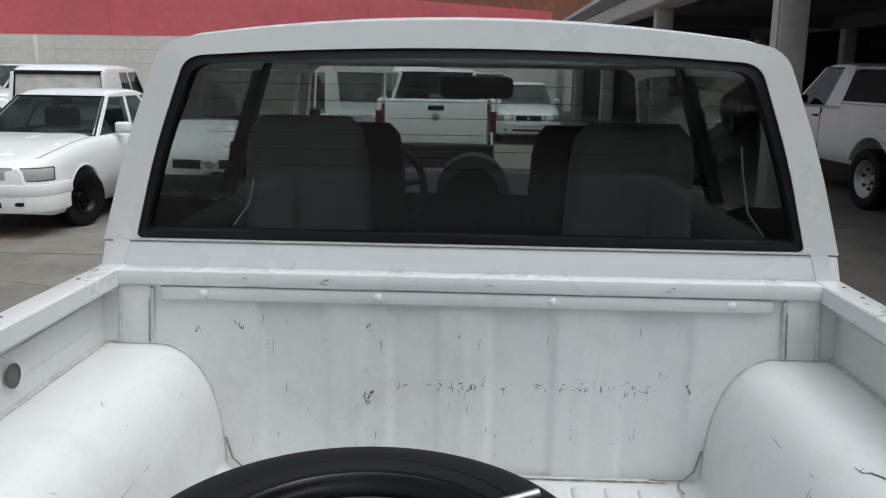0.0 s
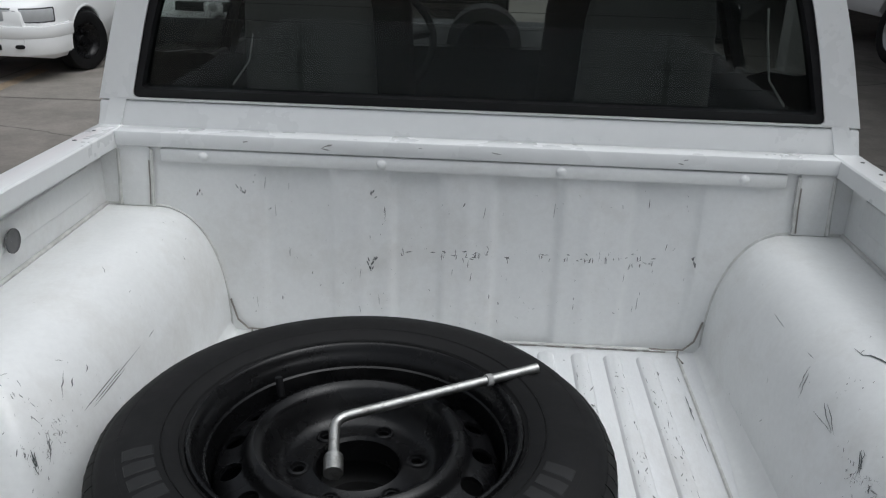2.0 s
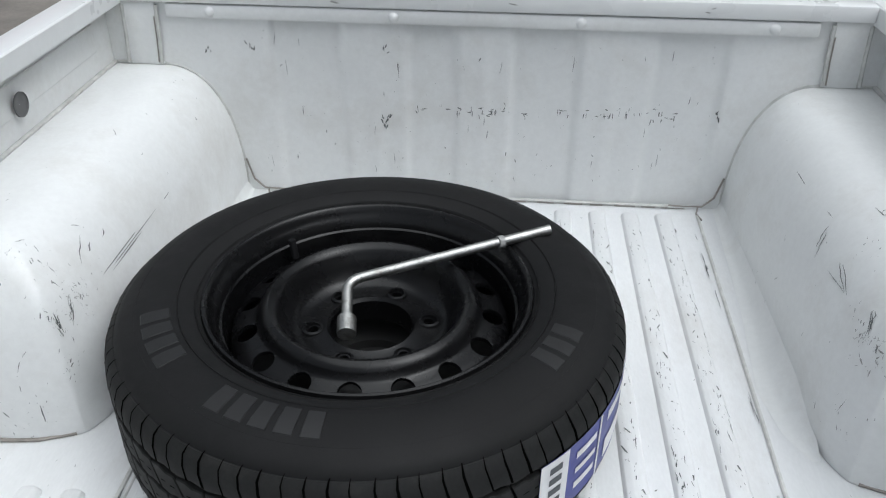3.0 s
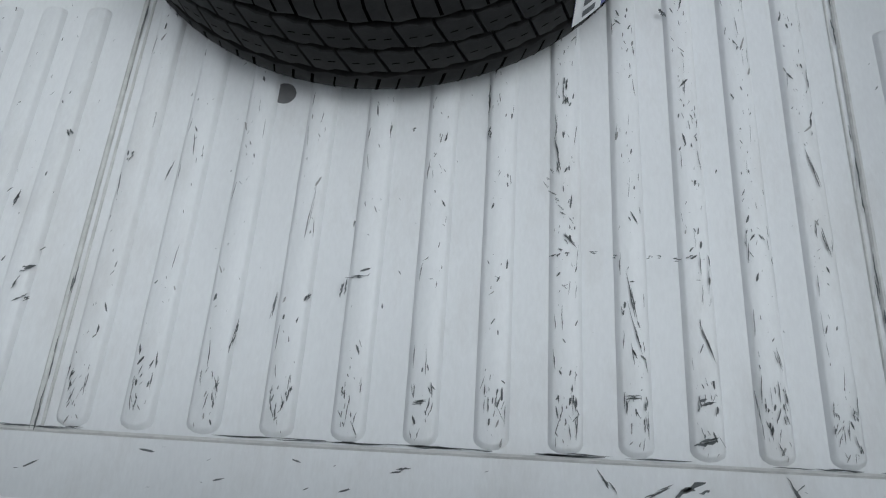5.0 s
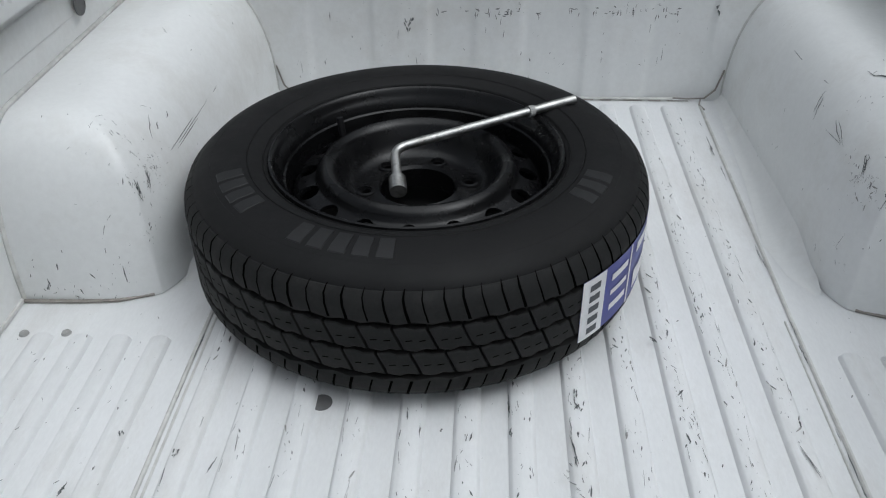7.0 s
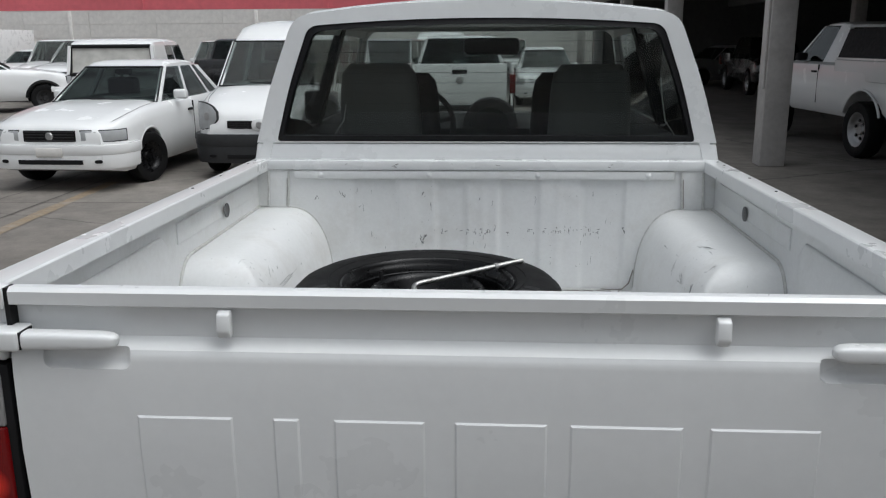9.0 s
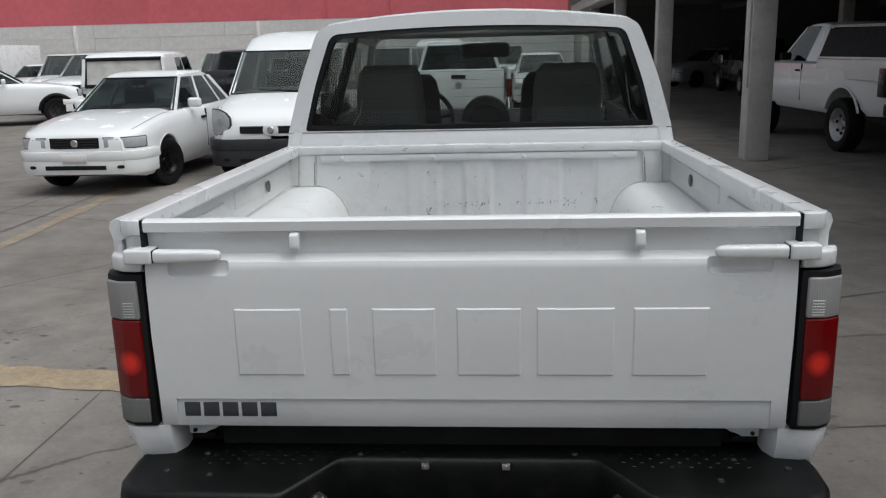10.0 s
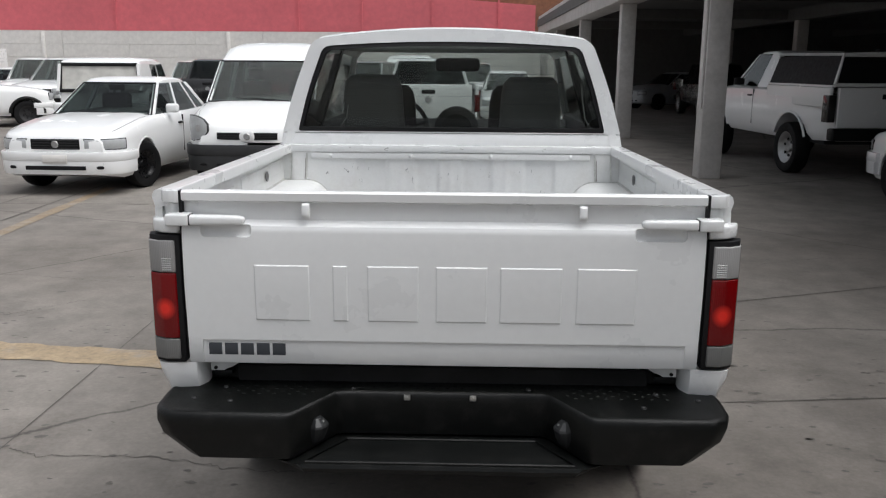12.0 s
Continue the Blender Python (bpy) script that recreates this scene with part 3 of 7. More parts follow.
# bolted strip under the header rail
strip = part("bolt_strip", boxed(-0.627, 0.622, PY - 0.009, PY + 0.004, 1.098, 1.126, 0.004), M_BED, truck, "white steel strip with four bolts")
for x in (-0.538, -0.177, 0.181, 0.539):
    b = bmesh.new()
    lathe(b, [(0.0004, -0.016), (0.005, -0.0155), (0.0085, -0.013), (0.0105, -0.009), (0.0125, -0.008)], 12, "y", (x, PY, 1.112))
    part("bolt", b, M_BED, strip, "painted round-head bolt")
header = part("header_rail", boxed(-XR - 0.002, XR + 0.002, PY - 0.012, PY + 0.036, 1.128, RZ, 0.005), M_PAINT, truck, "white header rail across the bed's front")

# bed sides: outer skin, inner skin, rail with turned-down lip
for s in (-1, 1):
    def sx(a, b):
        return (min(s * a, s * b), max(s * a, s * b))
    b = bmesh.new()
    loft(b, [[(s * XI, y, 0.66), (s * (XO - 0.004), y, 0.66), (s * (XO - 0.004), y, z - 0.03), (s * XI, y, z - 0.03)] for y, z in ((BY, RG), (PY + 0.035, RZ))])
    side = part("bed_side", b, M_BED, truck, "white inner side wall of the bed")
    part("side_press", boxed(*sx(XI - 0.0035, XI + 0.003), 0.62, 1.29, 1.045, 1.10, 0.003, 3), M_BED, side)
    b = bmesh.new()
    prism(b, [(-0.13, 0.80), (0.48, 0.80), (0.52, 0.86), (0.53, 0.96), (0.555, 1.05), (0.515, 1.09), (-0.13, 1.09)], *sx(XI - 0.007, XI + 0.003), "x", 0.006, 3)
    part("side_press", b, M_BED, side)
    b = bmesh.new()
    loft(b, [[(s * x, y, z + dz) for x, dz in ((XR, -0.036), (XR, -0.003), (XR + 0.003, 0.0), (XO - 0.004, -0.001), (XO + 0.003, -0.005), (XO + 0.008, -0.02), (XO, -0.05), (XI + 0.005, -0.05), (XR + 0.008, -0.036))]
             for y, z in ((BY - 0.002, RG - 0.001), (PY + 0.043, RZ))])
    rail = part("bed_rail", b, M_PAINT, truck, "white bed rail with small holes")
    for yy in (0.75, 0.98, 1.253, 1.335):
        b = bmesh.new()
        rz = RZ + (RG - RZ) * (PY - yy) / (PY - BY)
        cyl(b, (s * 0.752, yy, rz - 0.006), (s * 0.752, yy, rz + 0.0008), 0.004, 10)
        part("rail_hole", b, M_CHIP, rail)
    b = bmesh.new()
    lathe(b, [(0.0004, 0), (0.019, 0.0), (0.021, 0.001), (0.021, 0.004)], 24, "x", (s * (XI - 0.0095), 0.985, 1.062))
    part("side_plug", b, M_PLUG, side, "round grey plug in the side wall")
    # outer flank down to the sill, with wheel cut-out by outline
    flank = [(-0.175, 0.66), (-0.175, RG - 0.05), (PY + 0.07, RZ - 0.05), (PY + 0.07, 0.40), (1.13, 0.40)]
    flank += [(0.72 + 0.41 * math.cos(a), 0.40 + 0.43 * math.sin(a)) for a in [math.pi * k / 12 for k in range(1, 12)]] + [(0.31, 0.42), (0.16, 0.56)]
    part("outer_panel", prism(bmesh.new(), flank, *sx(XO - 0.003, XO + 0.008), "x", 0.003), M_PAINT, truck, "white outer flank of the bed")

# wheel-arch housings inside the bed
HX, HY, HH = 0.508, 0.577, 0.279


def arch_point(u, v):
    """u: 0 at the floor edge to 1 at the side wall; v: 0 at the rear foot to 1 at the bulkhead. The plan corner is rounded."""
    def ease(t, r, p, full):
        if t < 0.62:
            return r, math.cos((t / 0.62) * math.pi / 2) ** (2 / p), 0.0
        return r, 0.0, (t - 0.62) / 0.38 * (full - r)
    rx, a, ex = ease(u, 0.15, 2.4, XI - HX + 0.004)
    ry, b, ey = ease(v, 0.13, 2.4, PY - HY + 0.004)
    m = max(a, b)
    k = 0.7
    a2 = a * (1 - k + k * math.sqrt(1 - b * b / 2))
    b2 = b * (1 - k + k * math.sqrt(1 - a * a / 2))
    z = HH * max(0.0, 1 - m ** 2.4) ** (1 / 2.4)
    return HX + rx * (1 - a2) + ex, HY + ry * (1 - b2) + ey, FZ + 0.001 + z


for s in (-1, 1):
    N1, N2 = 26, 30
    rows = [[(s * p[0], p[1], p[2]) for p in (arch_point(i / N1, j / N2) for i in range(N1 + 1))] for j in range(N2 + 1)]
    b = bmesh.new()
    loft(b, rows, closed=False)
    arch = part("wheel_arch", b, M_BED, truck, "white rounded wheel-arch housing with scuffs", angle=75)
    b = bmesh.new()
    rows = [[(s * (HX + 0.004 - w * (1 - k)), y, FZ + 0.0006 + h * k ** 2.5) for k in (0, 0.3, 0.5, 0.7, 0.85, 1.0)]
            for y, w, h in ((HY + 0.06, 0.012, 0.0), (HY + 0.11, 0.04, 0.02), (HY + 0.20, 0.056, 0.04), (1.0, 0.035, 0.04), (PY, 0.018, 0.035))]
    loft(b, rows, closed=False)
    part("arch_flange", b, M_BED, arch, angle=70)
    b = bmesh.new()
    tube(b, [(s * p[0], p[1] - 0.002, p[2] + 0.002) for p in (arch_point(i / 20, 1.0) for i in range(21))], 0.0045, 6)
    tube(b, [(s * XI, -0.056, FZ), (s * XI, HY, FZ + 0.004)], 0.005, 6)
    tube(b, [(s * (XI - 0.002), p[1], p[2] + 0.002) for p in (arch_point(1.0, j / 20) for j in range(21))], 0.005, 6)
    part("sealant_bead", b, M_SEAL, arch, "pale sealant bead")
    b = bmesh.new()
    tube(b, [(s * (XI - 0.004), HY - 0.005, FZ + 0.004), (s * 0.66, HY - 0.003, FZ + 0.004), (s * 0.60, HY + 0.004, FZ + 0.003), (s * 0.55, HY + 0.022, FZ + 0.003)], 0.0030, 6)
    part("stained_seam", b, M_RUST, arch, "rust-stained seam")
    b = bmesh.new()
    tube(b, [(s * 0.505, PY - 0.003, FZ + 0.075), (s * 0.492, PY - 0.004, FZ + 0.028), (s * 0.47, PY - 0.006, FZ + 0.008), (s * 0.43, PY - 0.005, FZ + 0.006), (s * 0.40, PY - 0.006, FZ + 0.008)], 0.0021, 6)
    tube(b, [(s * 0.462, PY - 0.006, FZ + 0.004), (s * 0.455, PY - 0.03, FZ + 0.003), (s * 0.462, PY - 0.055, FZ + 0.003)], 0.0018, 6)
    part("stained_seam", b, M_RUST, arch, "rust-stained seam")
bm = bmesh.new()
tube(bm, [(-0.40, PY - 0.004, FZ + 0.004), (0.0, PY - 0.004, FZ + 0.004), (0.40, PY - 0.004, FZ + 0.004)], 0.004, 6)
part("sealant_bead", bm, M_SEAL, bulk)
bm = bmesh.new()
for k in range(16):
    x = -0.42 + 0.054 * k + rng.uniform(-0.01, 0.01)
    tube(bm, [(x, PY - 0.0085, FZ + 0.0025), (x + rng.uniform(0.02, 0.05), PY - 0.0085, FZ + 0.0025)], 0.0011, 5)
tagged(part("stained_joint", bm, M_RUST, bulk, "thin stained line along the floor joint"), kind="stuff")

# ---- scratches and chips in the bed ----


def on_floor(u, v):
    return (u, v, FZ), (0, 0, 1)


def on_rib(u, v):
    return (u, v - 0.10, FZ + 0.0075), (0, 0, 1)


def on_bulk(u, v):
    return (u, PY + bulk_d(u), v), (0, -1, 0)


def on_arch(s):
    def f(u, v):
        p, q, r = (Vector(arch_point(*a)) for a in ((u, v), (min(u + 0.02, 1), v), (u, min(v + 0.02, 1))))
        n = (q - p).cross(r - p)
        if n.length < 1e-9:
            n = Vector((-1, 0, 1))
        n = Vector((n.x * s, n.y, n.z))
        if n.z < 0 and abs(n.z) > abs(n.x) * 0.2 or n.x * s > 0:
            n = -n
        return (s * p.x, p.y, p.z), n
    return f


g = rng.gauss
bm = bmesh.new()
spots = []
for x in RIBS:
    dens = 120 if x > 0.03 else 60
    for k in range(dens):
        spots.append((x + rng.uniform(-0.011, 0.011), rng.uniform(0.05, 1.38)))
    for k in range(12 if x > 0 else 7):
        spots.append((x + rng.uniform(-0.011, 0.011), rng.uniform(0.05, 0.13)))
    for k in range(60 if 0.02 < x < 0.36 else 6):
        spots.append((x + rng.uniform(-0.011, 0.011), g(0.62, 0.3)))
spots = [(u, v) for u, v in spots if 0.05 < v < 1.39]
chips(bm, spots, on_rib, (0.0012, 0.013), (0, 1, 0))
chips(bm, [(rng.choice(RIBS) + rng.uniform(-0.01, 0.01), rng.uniform(0.08, 1.2)) for k in range(22)], on_rib, (0.006, 0.016), (0.05, 1, 0))
chips(bm, [(x, y) for x in RIBS for y in (rng.uniform(0.225, 0.245),) if -0.15 < x < 0.30], on_rib, (0.006, 0.014), (1, 0, 0))
chips(bm, [(rng.uniform(-0.44, 0.44), rng.uniform(0.05, 1.3)) for k in range(150)], on_floor, (0.0012, 0.007), (0, 1, 0))
for s in (-1, 1):
    chips(bm, [(s * rng.uniform(0.46, 0.73), rng.uniform(0.04, 0.58)) for k in range(90)], on_floor, (0.0012, 0.011), (0.2, 1, 0), 0.0088)
chips(bm, [(rng.uniform(-0.6, 0.6), rng.uniform(-0.125, -0.065)) for k in range(40)], on_floor, (0.004, 0.018), (1, 0.3, 0))
def strand(b, c, d, side, ln, wd, n=5):
    left, right = [], []
    for i in range(n + 1):
        t = i / n - 0.5
        w = wd / 2 * (0.2 + 0.9 * (1 - (2 * t) ** 2)) * rng.uniform(0.5, 1.3)
        q = c + d * ln * t + side * rng.uniform(-0.4, 0.4) * wd
        left.append(b.verts.new(q - side * w))
        right.append(b.verts.new(q + side * w))
    for i in range(n):
        b.faces.new((left[i], right[i], right[i + 1], left[i + 1]))


def scratch(b, x, y, ln, wd, deg, z):
    """A ragged scratch made of a few thin strands."""
    a = radians(deg)
    d, side = Vector((math.sin(a), math.cos(a), 0)), Vector((math.cos(a), -math.sin(a), 0))
    c = Vector((x, y, z))
    for k in range(4):
        strand(b, c + d * rng.uniform(-0.3, 0.3) * ln + side * rng.uniform(-0.6, 0.6) * wd, d, side, ln * rng.uniform(0.25, 0.75), wd * rng.uniform(0.2, 0.48))


def hair(b, place, u, v, du, dv, wd, n=5, lift=0.001):
    """A hairline scratch that follows a surface."""
    pts = []
    for i in range(n + 1):
        p, nrm = place(u + du * i / n + rng.uniform(-0.1, 0.1) * du, v + dv * i / n + rng.uniform(-0.1, 0.1) * dv)
        nrm = Vector(nrm).normalized()
        pts.append((Vector(p) + nrm * lift, nrm))
    left, right = [], []
    for i, (p, nrm) in enumerate(pts):
        q = pts[min(i + 1, n)][0] - pts[max(i - 1, 0)][0]
        side = q.cross(nrm)
        if side.length < 1e-9:
            return
        side = side.normalized() * wd / 2 * (0.25 + math.sin(math.pi * i / n)) * rng.uniform(0.6, 1.3)
        left.append(b.verts.new(p - side))
        right.append(b.verts.new(p + side))
    for i in range(n):
        b.faces.new((left[i], right[i], right[i + 1], left[i + 1]))


RT = FZ + 0.0085
# the marks that stand out: place, length, width and turn of each
MARKS = [(-0.124, 0.126, 0.024, 0.004, 88), (-0.137, 0.110, 0.026, 0.005, 10), (0.013, 0.364, 0.046, 0.005, 1), (0.015, 0.321, 0.013, 0.004, 2), (-0.076, 0.321, 0.007, 0.004, 85),
         (-0.040, 0.308, 0.018, 0.005, 12), (0.094, 0.288, 0.052, 0.004, -10), (0.104, 0.395, 0.016, 0.004, 3), (0.105, 0.371, 0.014, 0.005, -3), (0.175, 0.115, 0.060, 0.003, -8),
         (0.178, 0.078, 0.060, 0.003, -12), (0.249, 0.076, 0.050, 0.003, -18), (0.247, 0.006, 0.018, 0.006, 80), (0.245, -0.032, 0.026, 0.008, 75), (0.298, -0.003, 0.060, 0.003, -3),
         (0.324, 0.050, 0.030, 0.003, -12), (0.225, 0.510, 0.018, 0.008, -25), (0.176, 0.008, 0.024, 0.004, 82), (-0.180, -0.006, 0.020, 0.005, 4)]
for x, y, ln, wd, deg in MARKS:
    scratch(bm, x, y, ln, wd, deg, RT + 0.0012)
MARKS = [(-0.247, 0.048, 0.046, 0.003, 8), (-0.210, 0.081, 0.040, 0.003, 6), (-0.175, 0.098, 0.016, 0.005, 30), (-0.045, -0.010, 0.020, 0.004, 80), (0.388, 0.200, 0.060, 0.003, -9),
         (0.386, 0.293, 0.070, 0.003, -12), (-0.358, 0.254, 0.026, 0.004, 12), (-0.410, 0.269, 0.016, 0.006, 20), (-0.185, 0.200, 0.080, 0.002, 5), (0.112, 0.180, 0.040, 0.003, -40)]
for x, y, ln, wd, deg in MARKS:
    scratch(bm, x, y, ln, wd, deg, RT + 0.0012)
for x in (0.094, 0.106, 0.135, 0.158, 0.196, 0.208, 0.226, 0.242):
    scratch(bm, x, 0.164 + rng.uniform(-0.004, 0.004), rng.uniform(0.006, 0.014), 0.0035, rng.uniform(60, 100), RT + 0.0012)
# a curved scuff over the ribs beside the row of dashes
for k in range(12):
    scratch(bm, 0.098 + 0.012 * math.sin(k * 0.5) + rng.uniform(-0.004, 0.004), 0.170 + 0.009 * k, rng.uniform(0.006, 0.014), 0.0018, rng.uniform(-70, -20), RT + 0.0012)
# paired rub marks near the ends of the ribs
for x in RIBS:
    for e in (-0.009, 0.009):
        scratch(bm, x + e, 0.0 + rng.uniform(-0.006, 0.006), rng.uniform(0.010, 0.022), 0.003 if x > 0.08 else 0.0018, rng.uniform(-8, 8), RT + 0.0012)
MARKS = [(-0.488, 0.083, 0.020, 0.007, 60), (-0.495, 0.118, 0.022, 0.005, 75), (-0.500, 0.102, 0.020, 0.004, 15), (-0.529, 0.205, 0.026, 0.006, 15), (-0.491, 0.298, 0.012, 0.006, -40),
         (0.230, -0.082, 0.036, 0.010, 70), (0.196, -0.086, 0.030, 0.004, 65), (0.146, -0.080, 0.03, 0.004, -35), (0.33, -0.084, 0.036, 0.005, -28), (-0.06, -0.078, 0.02, 0.004, 80)]
for x, y, ln, wd, deg in MARKS:
    scratch(bm, x, y, ln, wd, deg, FZ + 0.0012 + (0.0095 if y > -0.05 else 0))
for x in RIBS:
    for k in range(44 if x > 0.03 else 20):
        e = rng.choice((-0.0125, -0.0115, 0.0115, 0.0125)) if k % 3 else rng.uniform(-0.011, 0.011)
        strand(bm, Vector((x + e + rng.uniform(-0.001, 0.001), rng.uniform(-0.045, 1.27), RT + 0.0008)), Vector((rng.uniform(-0.12, 0.12), 1, 0)).normalized(), Vector((1, 0, 0)), rng.uniform(0.006, 0.032), rng.uniform(0.0004, 0.0011))
    for k in range(7):
        strand(bm, Vector((x + rng.uniform(-0.012, 0.012), rng.uniform(-0.045, 0.015), RT + 0.0008)), Vector((rng.uniform(-0.5, 0.5), 1, 0)).normalized(), Vector((1, 0, 0)), rng.uniform(0.006, 0.018), rng.uniform(0.0005, 0.0014))
for k in range(46):
    x = rng.uniform(-0.72, 0.72)
    strand(bm, Vector((x, -0.0545 + rng.uniform(-0.0012, 0.0012), FZ + 0.0032)), Vector((1, 0, 0)), Vector((0, 1, 0)), rng.uniform(0.015, 0.07), rng.uniform(0.0008, 0.002))
for k in range(40):
    s_ = rng.choice((-1, 1))
    strand(bm, Vector((s_ * (0.4405 + rng.uniform(-0.002, 0.002)), rng.uniform(-0.05, 1.25), FZ + 0.0036)), Vector((0, 1, 0)), Vector((1, 0, 0)), rng.uniform(0.015, 0.06), rng.uniform(0.0007, 0.0018))
tagged(part("floor_scratching", bm, M_CHIP, floor_pan, "dark chips and scratches through the paint"), kind="stuff")
bm = bmesh.new()
chips(bm, [(rng.choice(RIBS) + rng.uniform(-0.014, 0.014), rng.uniform(0.05, 1.25)) for k in range(120)], on_rib, (0.004, 0.018), (0.1, 1, 0), 0.0006)
chips(bm, [(x + rng.uniform(-0.01, 0.01), rng.uniform(0.05, 0.09)) for x in RIBS for k in range(3)], on_rib, (0.006, 0.014), (0, 1, 0), 0.0006)
tagged(part("floor_scuffs", bm, M_SCUFF, floor_pan, "grey rub marks"), kind="stuff")
# bulkhead: a ragged row at mid height and loose chips
bm = bmesh.new()
row = [(-0.19 + 0.047 * k + g(0, 0.012), 0.924 + g(0, 0.006)) for k in range(13)] + [(g(0.03, 0.09), 0.927 + g(0, 0.009)) for k in range(10)]
chips(bm, row + [(g(0.33, 0.03), 0.932 + g(0, 0.008)) for k in range(14)], on_bulk, (0.002, 0.014), (0, 0, 1))
chips(bm, [(-0.195, 0.897), (-0.19, 0.905), (-0.20, 0.89), (-0.465, 1.04), (-0.19, 1.04), (-0.55, 1.03)], on_bulk, (0.008, 0.014), (0, 0, 1))
chips(bm, [(rng.uniform(-0.46, 0.46), rng.uniform(0.77, 1.08)) for k in range(120)], on_bulk, (0.0012, 0.007), (0, 0, 1))
chips(bm, [(rng.uniform(-0.46, 0.46), rng.uniform(0.76, 0.84)) for k in range(22)], on_bulk, (0.003, 0.010), (0, 0, 1))
for x in (-0.135, -0.05, -0.022, -0.005, 0.018, 0.028, 0.085, 0.155, 0.205, 0.248, 0.29, 0.345, 0.36, 0.385):
    for k in range(2):
        hair(bm, on_bulk, x + g(0, 0.004), 0.915 + g(0, 0.006), g(0, 0.002), rng.uniform(0.006, 0.017), rng.uniform(0.0008, 0.002))
    for k in range(2):
        hair(bm, on_bulk, x + g(0, 0.012), 0.924 + g(0, 0.005), rng.uniform(0.004, 0.012), g(0, 0.002), rng.uniform(0.001, 0.002))
for x, z in ((-0.205, 0.892), (-0.2, 0.877), (-0.195, 0.902), (-0.465, 1.04), (-0.462, 1.035), (-0.2, 1.045), (0.47, 0.92), (0.465, 0.93), (-0.56, 1.03)):
    for k in range(3):
        hair(bm, on_bulk, x + g(0, 0.003), z + g(0, 0.003), g(0, 0.004), rng.uniform(0.005, 0.011), rng.uniform(0.0014, 0.0028))
for k in range(30):
    hair(bm, on_bulk, rng.uniform(-0.46, 0.46), rng.uniform(0.76, 1.05), g(0, 0.002), rng.uniform(0.006, 0.03), rng.uniform(0.0005, 0.0012))
tagged(part("bulkhead_scratching", bm, M_CHIP, bulk, "short dark scratches in a ragged row"), kind="stuff")
bm = bmesh.new()
chips(bm, [(x, RZ - 0.013 + g(0, 0.003)) for x in (-0.29, -0.285, -0.28, -0.10, 0.05, 0.42, 0.41, -0.45)], lambda u, v: ((u, PY - 0.0125, v), (0, -1, 0)), (0.012, 0.03), (1, 0, 0))
tagged(part("rail_scratching", bm, M_SCUFF, header, "rubbed marks"), kind="stuff")
# wheel arches: knots of wear (place, spread, count, size) and single lines (place, run, count, width)
ARCH_WEAR = {-1: ((0.26, 0.31, 0.025, 0.025, 26, (0.0015, 0.008)), (0.28, 0.57, 0.018, 0.05, 34, (0.0015, 0.009)), (0.15, 0.21, 0.02, 0.05, 22, (0.002, 0.010)), (0.46, 0.50, 0.025, 0.010, 8, (0.002, 0.007)),
                  (0.37, 0.53, 0.03, 0.012, 9, (0.0015, 0.006)), (0.39, 0.06, 0.05, 0.02, 14, (0.002, 0.009)), (0.48, 0.96, 0.02, 0.012, 5, (0.003, 0.009))),
             1: ((0.27, 0.57, 0.016, 0.05, 40, (0.002, 0.011)), (0.29, 0.275, 0.03, 0.022, 36, (0.002, 0.010)), (0.08, 0.43, 0.02, 0.09, 12, (0.002, 0.010)), (0.39, 0.69, 0.04, 0.012, 12, (0.002, 0.006)),
                 (0.42, 0.08, 0.03, 0.02, 8, (0.003, 0.010)), (0.55, 0.24, 0.02, 0.02, 6, (0.003, 0.008)), (0.03, 0.82, 0.01, 0.02, 6, (0.003, 0.009)))}
ARCH_LINES = {-1: ((0.40, 0.66, -0.08, -0.03, 1, 0.0016), (0.34, 0.67, -0.02, -0.01, 2, 0.0022), (0.25, 0.65, 0.0, 0.10, 3, 0.0012), (0.28, 0.34, -0.05, -0.04, 3, 0.0014), (0.23, 0.40, 0.06, 0.10, 3, 0.0012), (0.38, 0.05, 0.01, 0.05, 1, 0.0014)),
              1: ((0.33, 0.75, -0.08, -0.01, 2, 0.0020), (0.31, 0.70, -0.035, -0.04, 2, 0.0016), (0.50, 0.72, 0.09, -0.05, 1, 0.0024), (0.45, 0.56, 0.06, 0.02, 2, 0.0013), (0.33, 0.62, -0.06, -0.07, 3, 0.0016), (0.25, 0.25, 0.10, 0.04, 2, 0.0012))}
